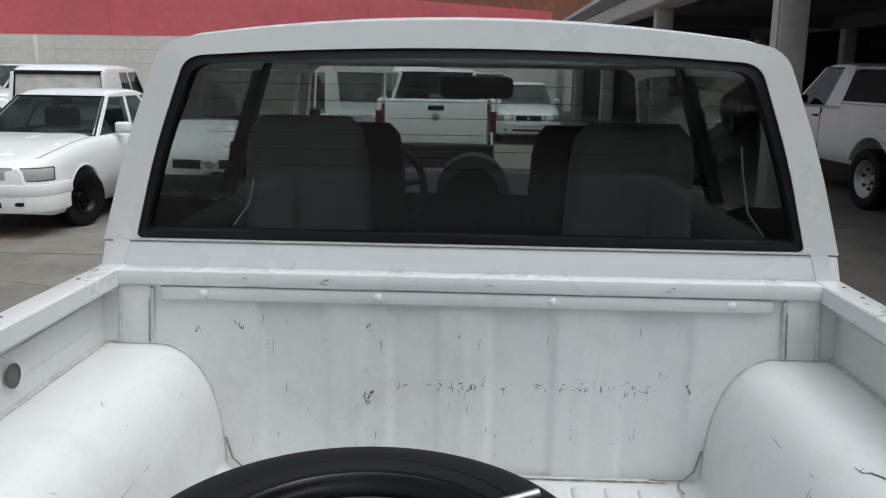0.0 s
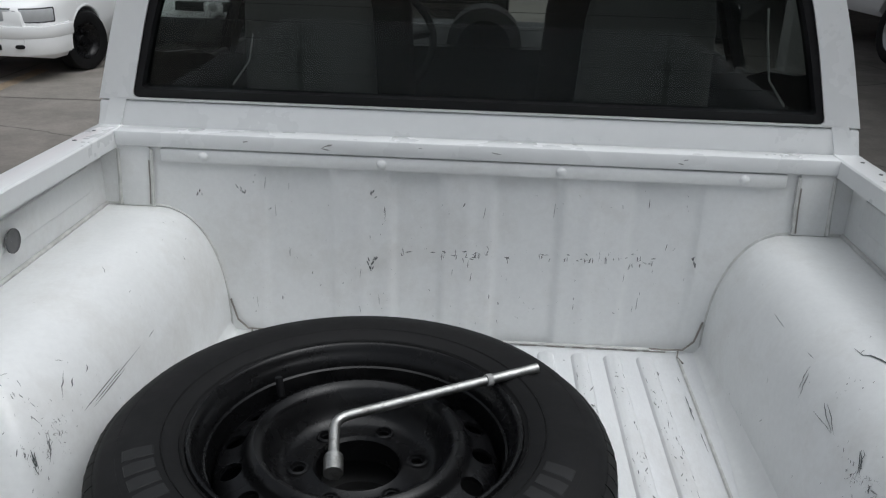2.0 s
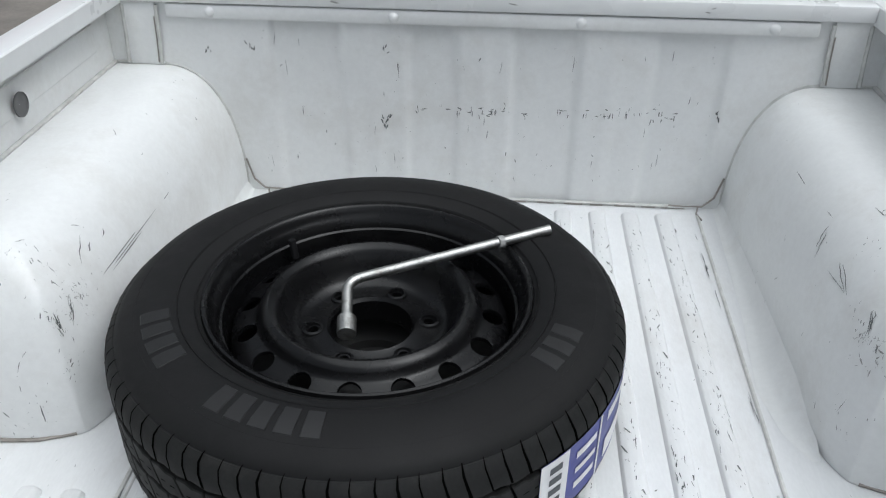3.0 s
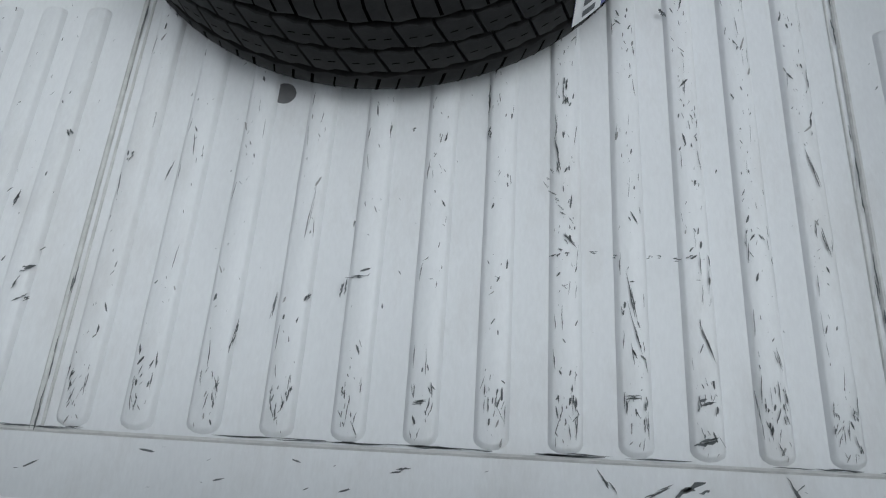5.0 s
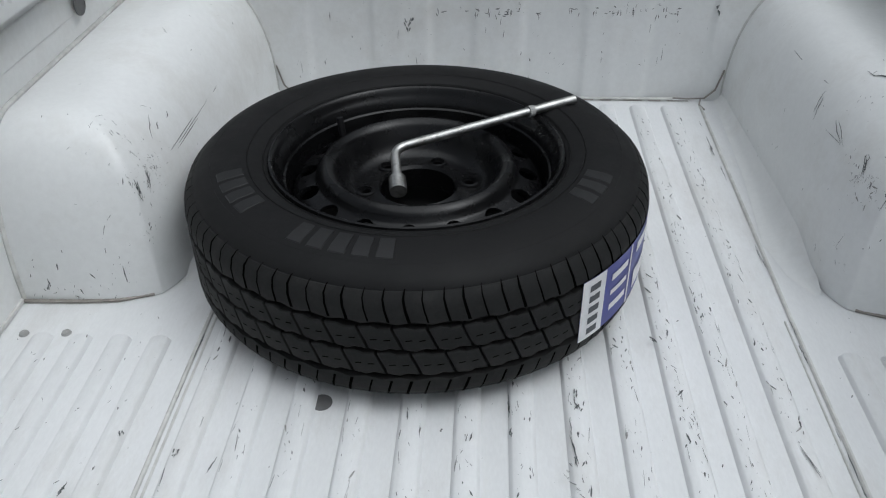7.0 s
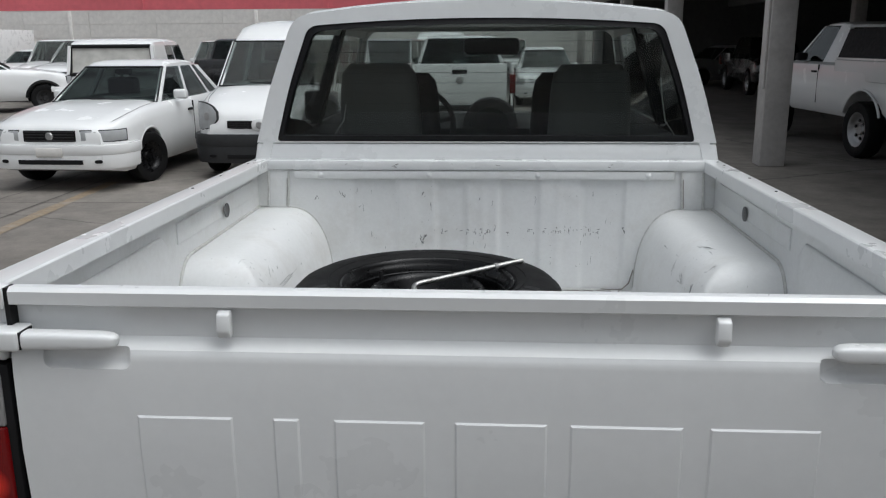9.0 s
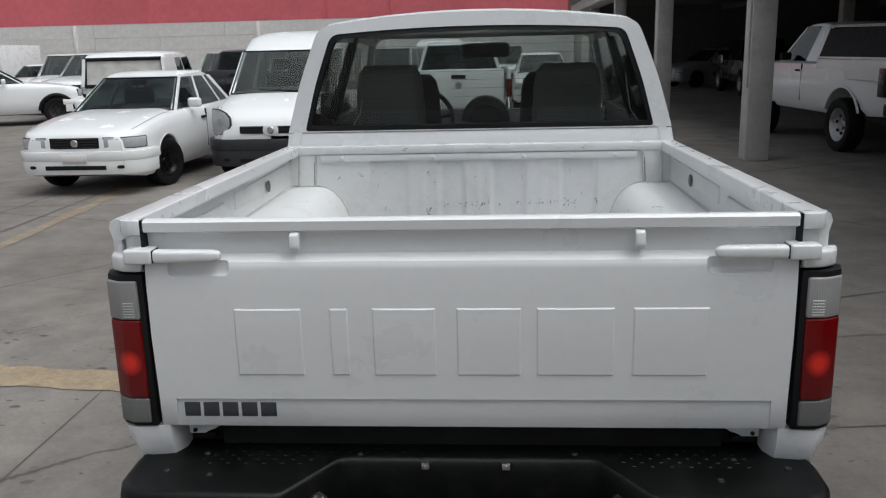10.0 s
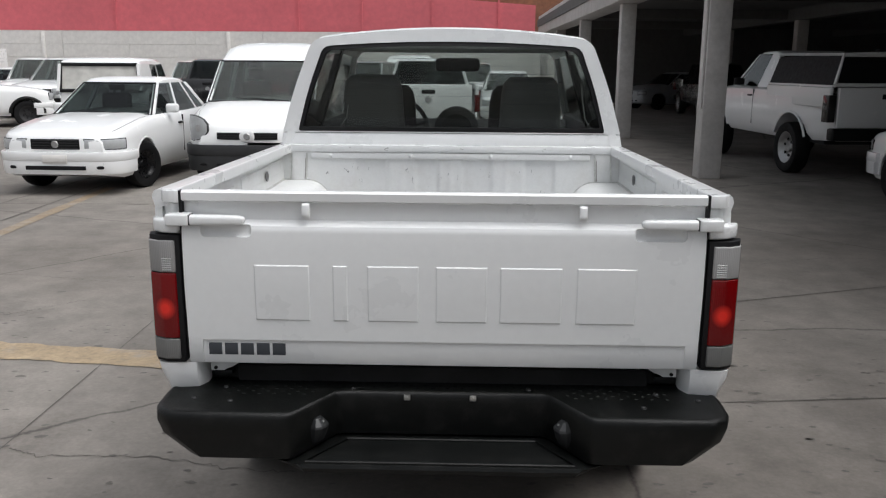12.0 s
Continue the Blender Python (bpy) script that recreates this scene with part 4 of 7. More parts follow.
for s, arch in zip((-1, 1), [o for o in truck.children if o.name.startswith("wheel_arch")]):
    b = bmesh.new()
    f = on_arch(s)
    for u, v, su, sv, n, size in ARCH_WEAR[s]:
        chips(b, [(min(max(g(u, su), 0.02), 0.95), min(max(g(v, sv), 0.03), 0.97)) for k in range(n)], f, size, (0, 0.4, 1))
    chips(b, [(rng.uniform(0.05, 0.75), rng.uniform(0.05, 0.97)) for k in range(60)], f, (0.0010, 0.006), (0, 0.4, 1))
    for u, v, du, dv, n, wd in ARCH_LINES[s]:
        for k in range(n):
            hair(b, f, u + g(0, 0.008), v + g(0, 0.012), du * rng.uniform(0.7, 1.1), dv * rng.uniform(0.7, 1.1), wd * rng.uniform(0.6, 1.2))
    for k in range(18):
        hair(b, f, rng.uniform(0.1, 0.6), rng.uniform(0.1, 0.85), g(0, 0.018), g(0, 0.016), rng.uniform(0.0005, 0.0011))
    for k in range(34):
        x = s * rng.uniform(0.60, 0.74)
        chips(b, [(x, FZ + 0.01 + abs(g(0, 0.03)))], lambda u, v: ((u, HY - 0.001, v), (0, -1, 0)), (0.003, 0.012), (0, 0, 1))
    tagged(part("arch_wear", b, M_CHIP, arch, "dark scratches and chips"), kind="stuff")
    b = bmesh.new()
    chips(b, [(g(0.27, 0.03), g(0.45, 0.09)) for k in range(70)], f, (0.0015, 0.009), None, 0.0006)
    tagged(part("arch_scuffing", b, M_SCUFF, arch, "grey rubbed patch"), kind="stuff")

# ---- tailgate ----
TX, TYO, TYI = 0.690, -0.052, -0.026     # half width, outer lip, inner edge
forward = set(truck.children)            # what stands before the rear end is built
gate = part("tailgate", prism(bmesh.new(), [(TYI, 0.69), (TYI, RZ - 0.004), (TYI - 0.004, RZ), (TYO + 0.006, RZ), (TYO - 0.001, RZ - 0.006), (TYO, RZ - 0.026),
                                            (TYO + 0.022, RZ - 0.034), (TYO + 0.022, 1.079), (TYO + 0.012, 1.073), (TYO - 0.006, 1.066), (TYO - 0.010, 1.056), (TYO - 0.0125, 1.02),
                                            (TYO - 0.014, 0.90), (TYO - 0.006, 0.755), (TYO - 0.004, 0.686), (TYO + 0.002, 0.677), (TYO + 0.012, 0.674), (TYI, 0.674)][::-1], -TX, TX, "x"),
            M_PAINT, truck, "white steel tailgate with raised plain panels", angle=25)
# embossed plain shapes across the face (a maker's mark in relief)
for xa, xb in ((-0.503, -0.352), (-0.293, -0.250), (-0.200, -0.060), (-0.018, 0.122), (0.153, 0.320), (0.356, 0.517)):
    rows = []
    for z, e, f in ((0.804, 0.0010, 0.0), (0.8085, -0.0026, 0.0045), (0.86, -0.0026, 0.0045), (0.90, -0.0026, 0.0045), (0.94, -0.0026, 0.0045), (0.9585, -0.0026, 0.0045), (0.963, 0.0010, 0.0)):
        y = TYO - (0.014 - 0.0125 * (z - 0.90) if z > 0.90 else 0.014 - 0.0552 * (0.90 - z))
        rows.append([(xa + f, y + e, z), (xb - f, y + e, z), (xb, y + 0.001, z), (xb, y + 0.006, z), (xa, y + 0.006, z), (xa, y + 0.001, z)])
    part("raised_panel", loft(bmesh.new(), rows), M_PAINT, gate, "plain shape pressed in relief", angle=14)
# lower dark badge as plain bars on a shallow pressed strip
for k in range(5):
    xa = -0.637 + k * 0.0437
    part("badge_bar", boxed(xa, xa + 0.036, TYO - 0.0008, TYO + 0.006, 0.7015, 0.7355, 0.0007), M_BADGE, gate, "dark grey badge bar")
pockets = [part("cutter", boxed(-0.652, 0.656, TYO - 0.03, TYO + 0.0005, 0.60, 0.7465), M_PAINT)]
for s in (-1, 1):
    x0 = -0.370 if s < 0 else 0.358
    part("hook", prism(bmesh.new(), [(TYO + 0.004, RZ - 0.030), (TYO - 0.010, RZ - 0.034), (TYO - 0.013, 1.098), (TYO - 0.006, 1.086), (TYO + 0.006, 1.09), (TYO + 0.008, RZ - 0.032)],
                              x0, x0 + 0.021, "x", 0.004), M_PAINT, gate, "small white rope hook")
    # pull handle on its pocket
    b = bmesh.new()
    ring = []
    for x, hh, dd in ((0.664, 0.0125, 0.014), (0.662, 0.0140, 0.0165), (0.62, 0.0138, 0.0165), (0.545, 0.0128, 0.0155), (0.530, 0.0110, 0.0135), (0.523, 0.0080, 0.010), (0.520, 0.0040, 0.005)):
        ring.append([(s * x, TYO - 0.012 - dd * math.copysign(abs(math.cos(a)) ** 0.55, math.cos(a)), 1.083 + hh * math.copysign(abs(math.sin(a)) ** 0.55, math.sin(a))) for a in [2 * math.pi * (q + 0.5) / 20 for q in range(20)]])
    loft(b, ring)
    handle = part("handle", b, M_PAINT, gate, "white pull handle", angle=32)
    part("handle_mount", boxed(*sorted((s * 0.728, s * 0.6665)), TYO - 0.031, TYO + 0.02, 1.0675, 1.0995, 0.005, 3), M_PAINT, handle, angle=45)
    part("handle_slit", boxed(*sorted((s * 0.6668, s * 0.6638)), TYO - 0.026, TYO + 0.01, 1.070, 1.097), M_GASKET, handle)
    pockets.append(part("cutter", boxed(*sorted((s * 0.640, s * 0.505)), TYO - 0.03, TYO + 0.004, 1.036, 1.075, 0.012, 3), M_PAINT))
    # black gap strip beside the gate and rounded corner cap of the side
    part("gap_seal", boxed(*sorted((s * TX, s * (TX + 0.008))), TYO + 0.002, TYI, 0.70, RZ - 0.001), M_GASKET, truck, "black gap strip beside the tailgate")
    b = bmesh.new()
    pts = [(s * (TX + 0.008), TYI), (s * (TX + 0.008), TYO - 0.001), (s * 0.724, TYO + 0.001), (s * 0.741, TYO + 0.008), (s * 0.751, TYO + 0.024), (s * 0.760, -0.005)]
    prism(b, pts, RZ - 0.034, RZ - 0.001, "z", 0.003, 2)
    part("corner_cap", b, M_PAINT, truck, "white rounded rail end cap")
    post = [(s * (TX + 0.008), TYI), (s * (TX + 0.008), TYO + 0.016), (s * 0.729, TYO + 0.014), (s * 0.760, TYO + 0.03), (s * 0.778, -0.01), (s * 0.778, 0.03), (s * 0.729, 0.03)]
    part("corner_post", prism(bmesh.new(), post, 0.66, 1.060, "z", 0.004), M_PAINT, truck, "white rear corner post")
    neck = [(s * (TX + 0.008), TYI), (s * (TX + 0.008), TYO + 0.018), (s * 0.722, TYO + 0.017), (s * 0.744, TYO + 0.03), (s * 0.756, 0.0), (s * 0.756, 0.03), (s * 0.722, 0.03)]
    part("corner_neck", prism(bmesh.new(), neck, 1.058, RZ - 0.036, "z", 0.006, 3), M_PAINT, truck, "narrow white neck under the rail cap")
    b = bmesh.new()
    prism(b, [(s * 0.699, TYO + 0.018), (s * 0.699, TYO - 0.010), (s * 0.744, TYO - 0.008), (s * 0.773, TYO + 0.012), (s * 0.788, 0.0), (s * 0.749, 0.0)], 1.044, 1.082, "z", 0.008, 3)
    part("lamp_brow", b, M_PAINT, truck, "white shoulder over the tail lamp")
    # tail lamp
    lamp = part("tail_lamp", prism(bmesh.new(), [(s * 0.698, -0.01), (s * 0.698, TYO - 0.012), (s * 0.752, TYO - 0.011), (s * 0.784, TYO + 0.008), (s * 0.797, -0.005)],
                                   0.681, 1.040, "z", 0.004), M_GASKET, truck, "tall tail lamp with black surround, clear and red lenses")
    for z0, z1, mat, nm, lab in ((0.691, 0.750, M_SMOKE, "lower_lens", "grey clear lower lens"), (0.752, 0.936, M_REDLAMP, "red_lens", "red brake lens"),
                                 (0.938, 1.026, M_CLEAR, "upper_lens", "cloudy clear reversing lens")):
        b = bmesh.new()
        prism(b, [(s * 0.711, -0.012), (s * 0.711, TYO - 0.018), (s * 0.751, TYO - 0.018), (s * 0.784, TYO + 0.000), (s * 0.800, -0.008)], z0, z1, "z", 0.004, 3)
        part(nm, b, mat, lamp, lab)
    # fluted reflector patch behind the clear lens
    b = bmesh.new()
    for k in range(6):
        z = 0.9445 + k * 0.0062
        cyl(b, (s * 0.721, TYO - 0.0165, z), (s * 0.746, TYO - 0.0165, z), 0.0032, 8)
    part("reflector", b, M_FLUTE, lamp, "bright fluted reflector")
cut(gate, pockets)
bm = bmesh.new()
chips(bm, [(rng.uniform(-0.6, 0.6), rng.uniform(TYO + 0.008, TYI - 0.004)) for k in range(12)], lambda u, v: ((u, v, RZ), (0, 0, 1)), (0.003, 0.009), (1, 0.4, 0))
tagged(part("gate_scratching", bm, M_CHIP, gate, "small dark chips on the gate's top"), kind="stuff")

REAR = pose(0.006, -0.160, 0.021) @ Matrix.Diagonal((1.013, 1, 1, 1))
for o in truck.children:
    if o not in forward:
        o.matrix_basis = REAR

# ---- rear bumper, body corners and what shows under the gate ----
BC, BZ = 0.007, 0.625                     # middle and top of the bumper
outline = [(-0.742, -0.13), (-0.752, -0.245), (-0.749, -0.325), (-0.732, -0.368), (-0.692, -0.392), (-0.398, -0.394), (-0.380, -0.386), (-0.292, -0.238), (-0.272, -0.227),
           (0.272, -0.227), (0.292, -0.238), (0.380, -0.386), (0.398, -0.394), (0.692, -0.392), (0.732, -0.368), (0.749, -0.325), (0.752, -0.245), (0.742, -0.13)]
bm = bmesh.new()
rings = []
for dz, dx, dy in ((-0.132, 0.094, 0.016), (-0.126, 0.084, 0.006), (-0.066, 0.014, 0.0), (-0.030, 0.0, -0.001), (-0.016, 0.0, 0.0), (-0.008, 0.002, 0.0025), (-0.003, 0.006, 0.006), (-0.0005, 0.011, 0.011), (0.0, 0.016, 0.016), (-0.003, 0.026, 0.026)):
    rings.append([(BC + x * 1.016 - math.copysign(dx, x) * max(0, (abs(x) - 0.40) / 0.34), y + (dy if y < -0.2 else 0), BZ + dz) for x, y in outline])
loft(bm, rings)
bumper = part("rear_bumper", bm, M_PLASTIC, truck, "black textured plastic step bumper, dusty on top", angle=40)
# step between the end blocks, its shoulders hanging lower than the blocks
bm = bmesh.new()
loft(bm, [[(BC - 0.43 + g, -0.15, z), (BC - 0.43 + g, -0.375 + d, z), (BC - 0.375 + g * 0.5, -0.402 + d, z), (BC + 0.375 - g * 0.5, -0.402 + d, z), (BC + 0.43 - g, -0.375 + d, z), (BC + 0.43 - g, -0.15, z)]
          for z, d, g in ((0.460, 0.022, 0.055), (0.466, 0.006, 0.045), (0.480, 0.0, 0.025), (0.489, 0.004, 0.0), (0.4905, 0.012, 0.0))])
step = part("step", bm, M_PLASTIC, bumper, "black moulded step", angle=30)
bm = bmesh.new()
tube(bm, [(BC - 0.262, -0.245, 0.4915), (BC - 0.352, -0.388, 0.4915), (BC + 0.352, -0.388, 0.4915), (BC + 0.262, -0.245, 0.4915), (BC - 0.262, -0.245, 0.4915)], 0.0055, 8)
part("step_rim", bm, M_PLASTIC, step)
for x in (-0.088, 0.094):
    b = boxed(x - 0.009, x + 0.009, -0.236, -0.226, 0.604, 0.620, 0.002)
    fixing = part("plate_fixing", b, M_STEEL, bumper, "bright plate fixing")
    part("screw_head", cyl(bmesh.new(), (x, -0.239, 0.612), (x, -0.235, 0.612), 0.004, 10), M_STEEL, fixing)
for s in (-1, 1):
    # lamp pod on the slanting cheek: sloping top, wedge body
    along, out = Vector((s * 0.512, -0.859, 0)), Vector((-s * 0.859, -0.512, 0))
    foot = Vector((BC + s * 0.330, -0.302, 0))
    b = bmesh.new()
    rows = []
    for z, w, d in ((0.512, 0.020, 0.004), (0.530, 0.026, 0.014), (0.556, 0.028, 0.024), (0.562, 0.026, 0.022), (0.580, 0.013, 0.004)):
        rows.append([tuple(foot + along * u + out * v + Vector((0, 0, z))) for u, v in ((-w, -0.01), (-w * 0.8, d * 0.7), (-w * 0.3, d), (w * 0.5, d), (w, d * 0.5), (w, -0.01))])
    loft(b, rows)
    pod = part("plate_lamp", b, M_POD, bumper, "dark grey number-plate lamp housing", angle=20)
    c = foot + out * 0.0155 + Vector((0, 0, 0.5715))
    part("lamp_screw", cyl(bmesh.new(), tuple(c), tuple(c + out * 0.002 + Vector((0, 0, 0.002))), 0.003, 8), M_STEEL, pod)
for x, y in ((-0.562, -0.30), (0.548, -0.305), (-0.665, -0.285), (0.60, -0.21), (-0.60, -0.20), (-0.24, -0.20), (0.25, -0.19), (0.705, -0.25)):
    b = bmesh.new()
    lathe(b, [(0.0004, 0.004), (0.006, 0.003), (0.008, 0.0), (0.008, -0.004)], 10, center=(x, y, BZ - 0.002))
    part("bumper_screw", b, M_TRIM, bumper)
# cast grip pattern on the top: low lozenges in staggered rows
b = bmesh.new()
for i in range(30):
    for j in range(6):
        x, y = -0.60 + i * 0.0415 + (0.0207 if j % 2 else 0), -0.15 - j * 0.019
        if abs(x) > 0.345 + 0.0 * j and y > -0.26 or abs(x) <= 0.345 and y > -0.205:
            c = [(x - 0.008, y), (x, y - 0.004), (x + 0.008, y), (x, y + 0.004)]
            lo = [b.verts.new((p[0], p[1], BZ - 0.0035)) for p in c]
            hi = b.verts.new((x, y, BZ - 0.0014))
            for k in range(4):
                b.faces.new((lo[k], lo[(k + 1) % 4], hi))
tagged(part("grip_pattern", b, M_PLASTIC, bumper, "low moulded grip studs"), kind="stuff")
for s in (-1, 1):
    b = bmesh.new()
    loft(b, [[(BC + s * 0.668, -0.06, z), (BC + s * 0.668, -0.160 - d, z), (BC + s * 0.684, -0.194 - d, z), (BC + s * 0.758, -0.206 - d, z), (BC + s * (0.788 - g), -0.192 - d, z), (BC + s * (0.806 - g), -0.15, z),
              (BC + s * (0.808 - g), -0.03, z)] for z, d, g in ((0.545, -0.05, 0.11), (0.600, -0.004, 0.046), (0.640, 0.012, 0.018), (0.675, 0.017, 0.004), (0.699, 0.017, 0.0))])
    part("lower_valance", b, M_PAINT, truck, "white rounded lower corner of the body", angle=38)
    tab = part("body_bracket", prism(bmesh.new(), [(BC + s * x, z) for x, z in ((0.657, 0.702), (0.657, 0.660), (0.618, 0.660), (0.612, 0.668), (0.594, 0.671), (0.584, 0.681), (0.562, 0.694), (0.560, 0.702))][::s],
                                     -0.172, -0.150, "y", 0.002), M_PAINT, truck, "white body bracket above the bumper")
    part("bracket_bolt", cyl(bmesh.new(), (BC + s * 0.642, -0.176, 0.669), (BC + s * 0.642, -0.170, 0.669), 0.005, 10), M_DARK, tab)
    part("rubber_stop", boxed(*sorted((BC + s * 0.650, BC + s * 0.598)), -0.165, -0.14, 0.643, 0.658, 0.003), M_GASKET, truck, "black rubber stop")
part("rear_crossmember", boxed(-0.58, 0.59, -0.145, -0.07, 0.56, 0.668, 0.004), M_DARK, truck, "dark frame crossmember")
part("chassis", boxed(-0.45, 0.45, -0.10, 4.1, 0.36, 0.56, 0.02), M_DARK, truck, "dark chassis frame")
part("bed_underside", boxed(-0.70, 0.70, -0.13, PY, 0.60, 0.690), M_DARK, truck)


def road_wheel(parent, x, y, r=0.34, w=0.20, side=1, rim=M_RIM):
    """A road wheel with its axle along x."""
    b = bmesh.new()
    prof = [(r * 0.60, -w * 0.40), (r * 0.80, -w * 0.52), (r * 0.95, -w * 0.46), (r, -w * 0.34), (r, w * 0.34), (r * 0.95, w * 0.46), (r * 0.80, w * 0.52), (r * 0.60, w * 0.40)]
    lathe(b, prof, 36, "x", (x, y, r))
    wheel = part("wheel", b, M_RUBBER, parent, "black road tyre")
    b = bmesh.new()
    lathe(b, [(0.001, side * w * 0.20), (r * 0.16, side * w * 0.22), (r * 0.2, side * w * 0.12), (r * 0.42, side * w * 0.16), (r * 0.5, side * w * 0.26), (r * 0.57, side * w * 0.40), (r * 0.62, side * w * 0.42)], 28, "x", (x, y, r))
    part("rim", b, rim, wheel, "pressed wheel rim")
    for k in range(6):
        a = k * math.pi / 3 + 0.3
        c = (x + side * w * 0.17, y + r * 0.32 * math.cos(a), r + r * 0.32 * math.sin(a))
        part("wheel_hole", cyl(bmesh.new(), c, (c[0] + side * w * 0.06, c[1], c[2]), r * 0.06, 10), M_GASKET, wheel)
    return wheel


for s in (-1, 1):
    for y in (0.72, 3.65):
        road_wheel(truck, s * 0.68, y, 0.335, 0.2, s)

# ---- cab of the pickup ----
CY = 1.398                                # rear face of the cab
part("cab_rear_panel", prism(bmesh.new(), [(-0.765, 0.5), (0.765, 0.5), (0.768, 1.16), (0.760, 1.2105), (-0.760, 1.2105), (-0.768, 1.16)], CY - 0.005, CY + 0.05, "y", 0.006),
           M_PAINT, truck, "white lower rear wall of the cab")


def arc(xa, za, zm, n=12, sign=1):
    """A shallow crown from (-xa, za) over (0, zm) to (xa, za)."""
    return [(sign * xa * (1 - 2 * i / n), zm - (zm - za) * (1 - 2 * i / n) ** 2) for i in range(n + 1)]


def rounded(pts, radii, n=7):
    """A closed outline whose corners are eased over the given lengths."""
    out = []
    for i, (p, r) in enumerate(zip(pts, radii)):
        p, a, b = Vector(p), Vector(pts[i - 1]), Vector(pts[(i + 1) % len(pts)])
        if r <= 0:
            out.append(tuple(p))
            continue
        u, v = p + (a - p).normalized() * r, p + (b - p).normalized() * r
        for k in range(n + 1):
            t = k / n
            q = u * (1 - t) ** 2 + p * 2 * t * (1 - t) + v * t * t
            out.append(tuple(q))
    return out


def window_outline(xb, zb, xm, zm, xt, zt, crown, rb, rt):
    """Foot, waist and shoulder of one side, mirrored, with a crowned top edge."""
    top = arc(xt - rt * 1.2, zt + (crown - zt) * 0.22, crown, 10, -1)
    pts = [(-xb, zb), (-xm, zm), (-xt, zt)] + top + [(xt, zt), (xm, zm), (xb, zb)]
    return rounded(pts, [rb, 0.08, rt] + [0] * len(top) + [rt, 0.08, rb])


# frame round the rear window: outer outline of the cab less the opening
outer = window_outline(0.760, 1.2125, 0.705, 1.40, 0.618, 1.618, 1.667, 0.0005, 0.045)
inner = window_outline(0.690, 1.2175, 0.641, 1.40, 0.570, 1.588, 1.613, 0.014, 0.030)


def frame_band(bm, a, b, y0, y1, round_in=0.0, close=True):
    """A closed band between two outlines of equal length, from y0 to y1."""
    k = len(a)
    rows = [[bm.verts.new((x, y0, z)) for x, z in a], [bm.verts.new((x, y0 - round_in, z)) for x, z in b], [bm.verts.new((x, y1, z)) for x, z in b], [bm.verts.new((x, y1, z)) for x, z in a]]
    for p, q in zip(rows, rows[1:] + rows[:1]):
        for i in range(k if close else k - 1):
            j = (i + 1) % k
            bm.faces.new((p[i], p[j], q[j], q[i]))
    if not close:
        for i in (0, -1):
            bm.faces.new([r[i] for r in rows])
    return bm


part("window_surround", frame_band(bmesh.new(), outer, inner, CY - 0.004, CY + 0.05, 0.004), M_PAINT, truck, "white pillars and roof edge round the rear window", angle=25)


def shrink(pts, d):
    cx, cz = 0.0, 1.42
    return [(x * (1 - d / 0.62), cz + (z - cz) * (1 - d / 0.20)) for x, z in pts]


g0 = inner
g1 = shrink(inner, 0.019)
part("window_gasket", frame_band(bmesh.new(), [(x * 1.004, z) for x, z in g0], g1, CY - 0.002, CY + 0.03, 0.008), M_GASKET, truck, "thick black rubber window gasket", angle=50)
bm = bmesh.new()
g2 = shrink(inner, 0.013)
loft(bm, [[(x, CY + 0.012, z) for x, z in g2], [(x, CY + 0.016, z) for x, z in g2]])
pane = part("rear_window", bm, M_GLASS, truck, "tinted heated rear window pane")
bm = bmesh.new()
for k in range(9):
    z = 1.275 + k * 0.033
    w = 0.60 - (z - 1.25) * 0.30
    box(bm, -w, w, CY + 0.0168, CY + 0.0174, z, z + 0.0012)
part("heater_lines", bm, M_TRIM, pane, "fine heater wires")

# roof, flanks, pillars, glass
stations = [(CY + 0.051, 0.0), (CY + 0.10, 0.012), (CY + 0.5, 0.018), (2.35, 0.018), (2.75, 0.008), (2.88, -0.012)]
bm = bmesh.new()
rings = []
top = [p for p in outer if p[1] > 1.57]
for y, dz in stations:
    rings.append([(x, y, z + dz) for x, z in top] + [(x * 0.96, y, z + dz - 0.028) for x, z in top[::-1]])
loft(bm, rings)
part("roof", bm, M_PAINT, truck, "white steel cab roof", angle=30)
bm = boxed(-0.56, 0.56, CY + 0.06, 2.80, 1.585, 1.605, 0.008)
part("headlining", bm, M_HEADLINE, truck, "pale cloth headlining")
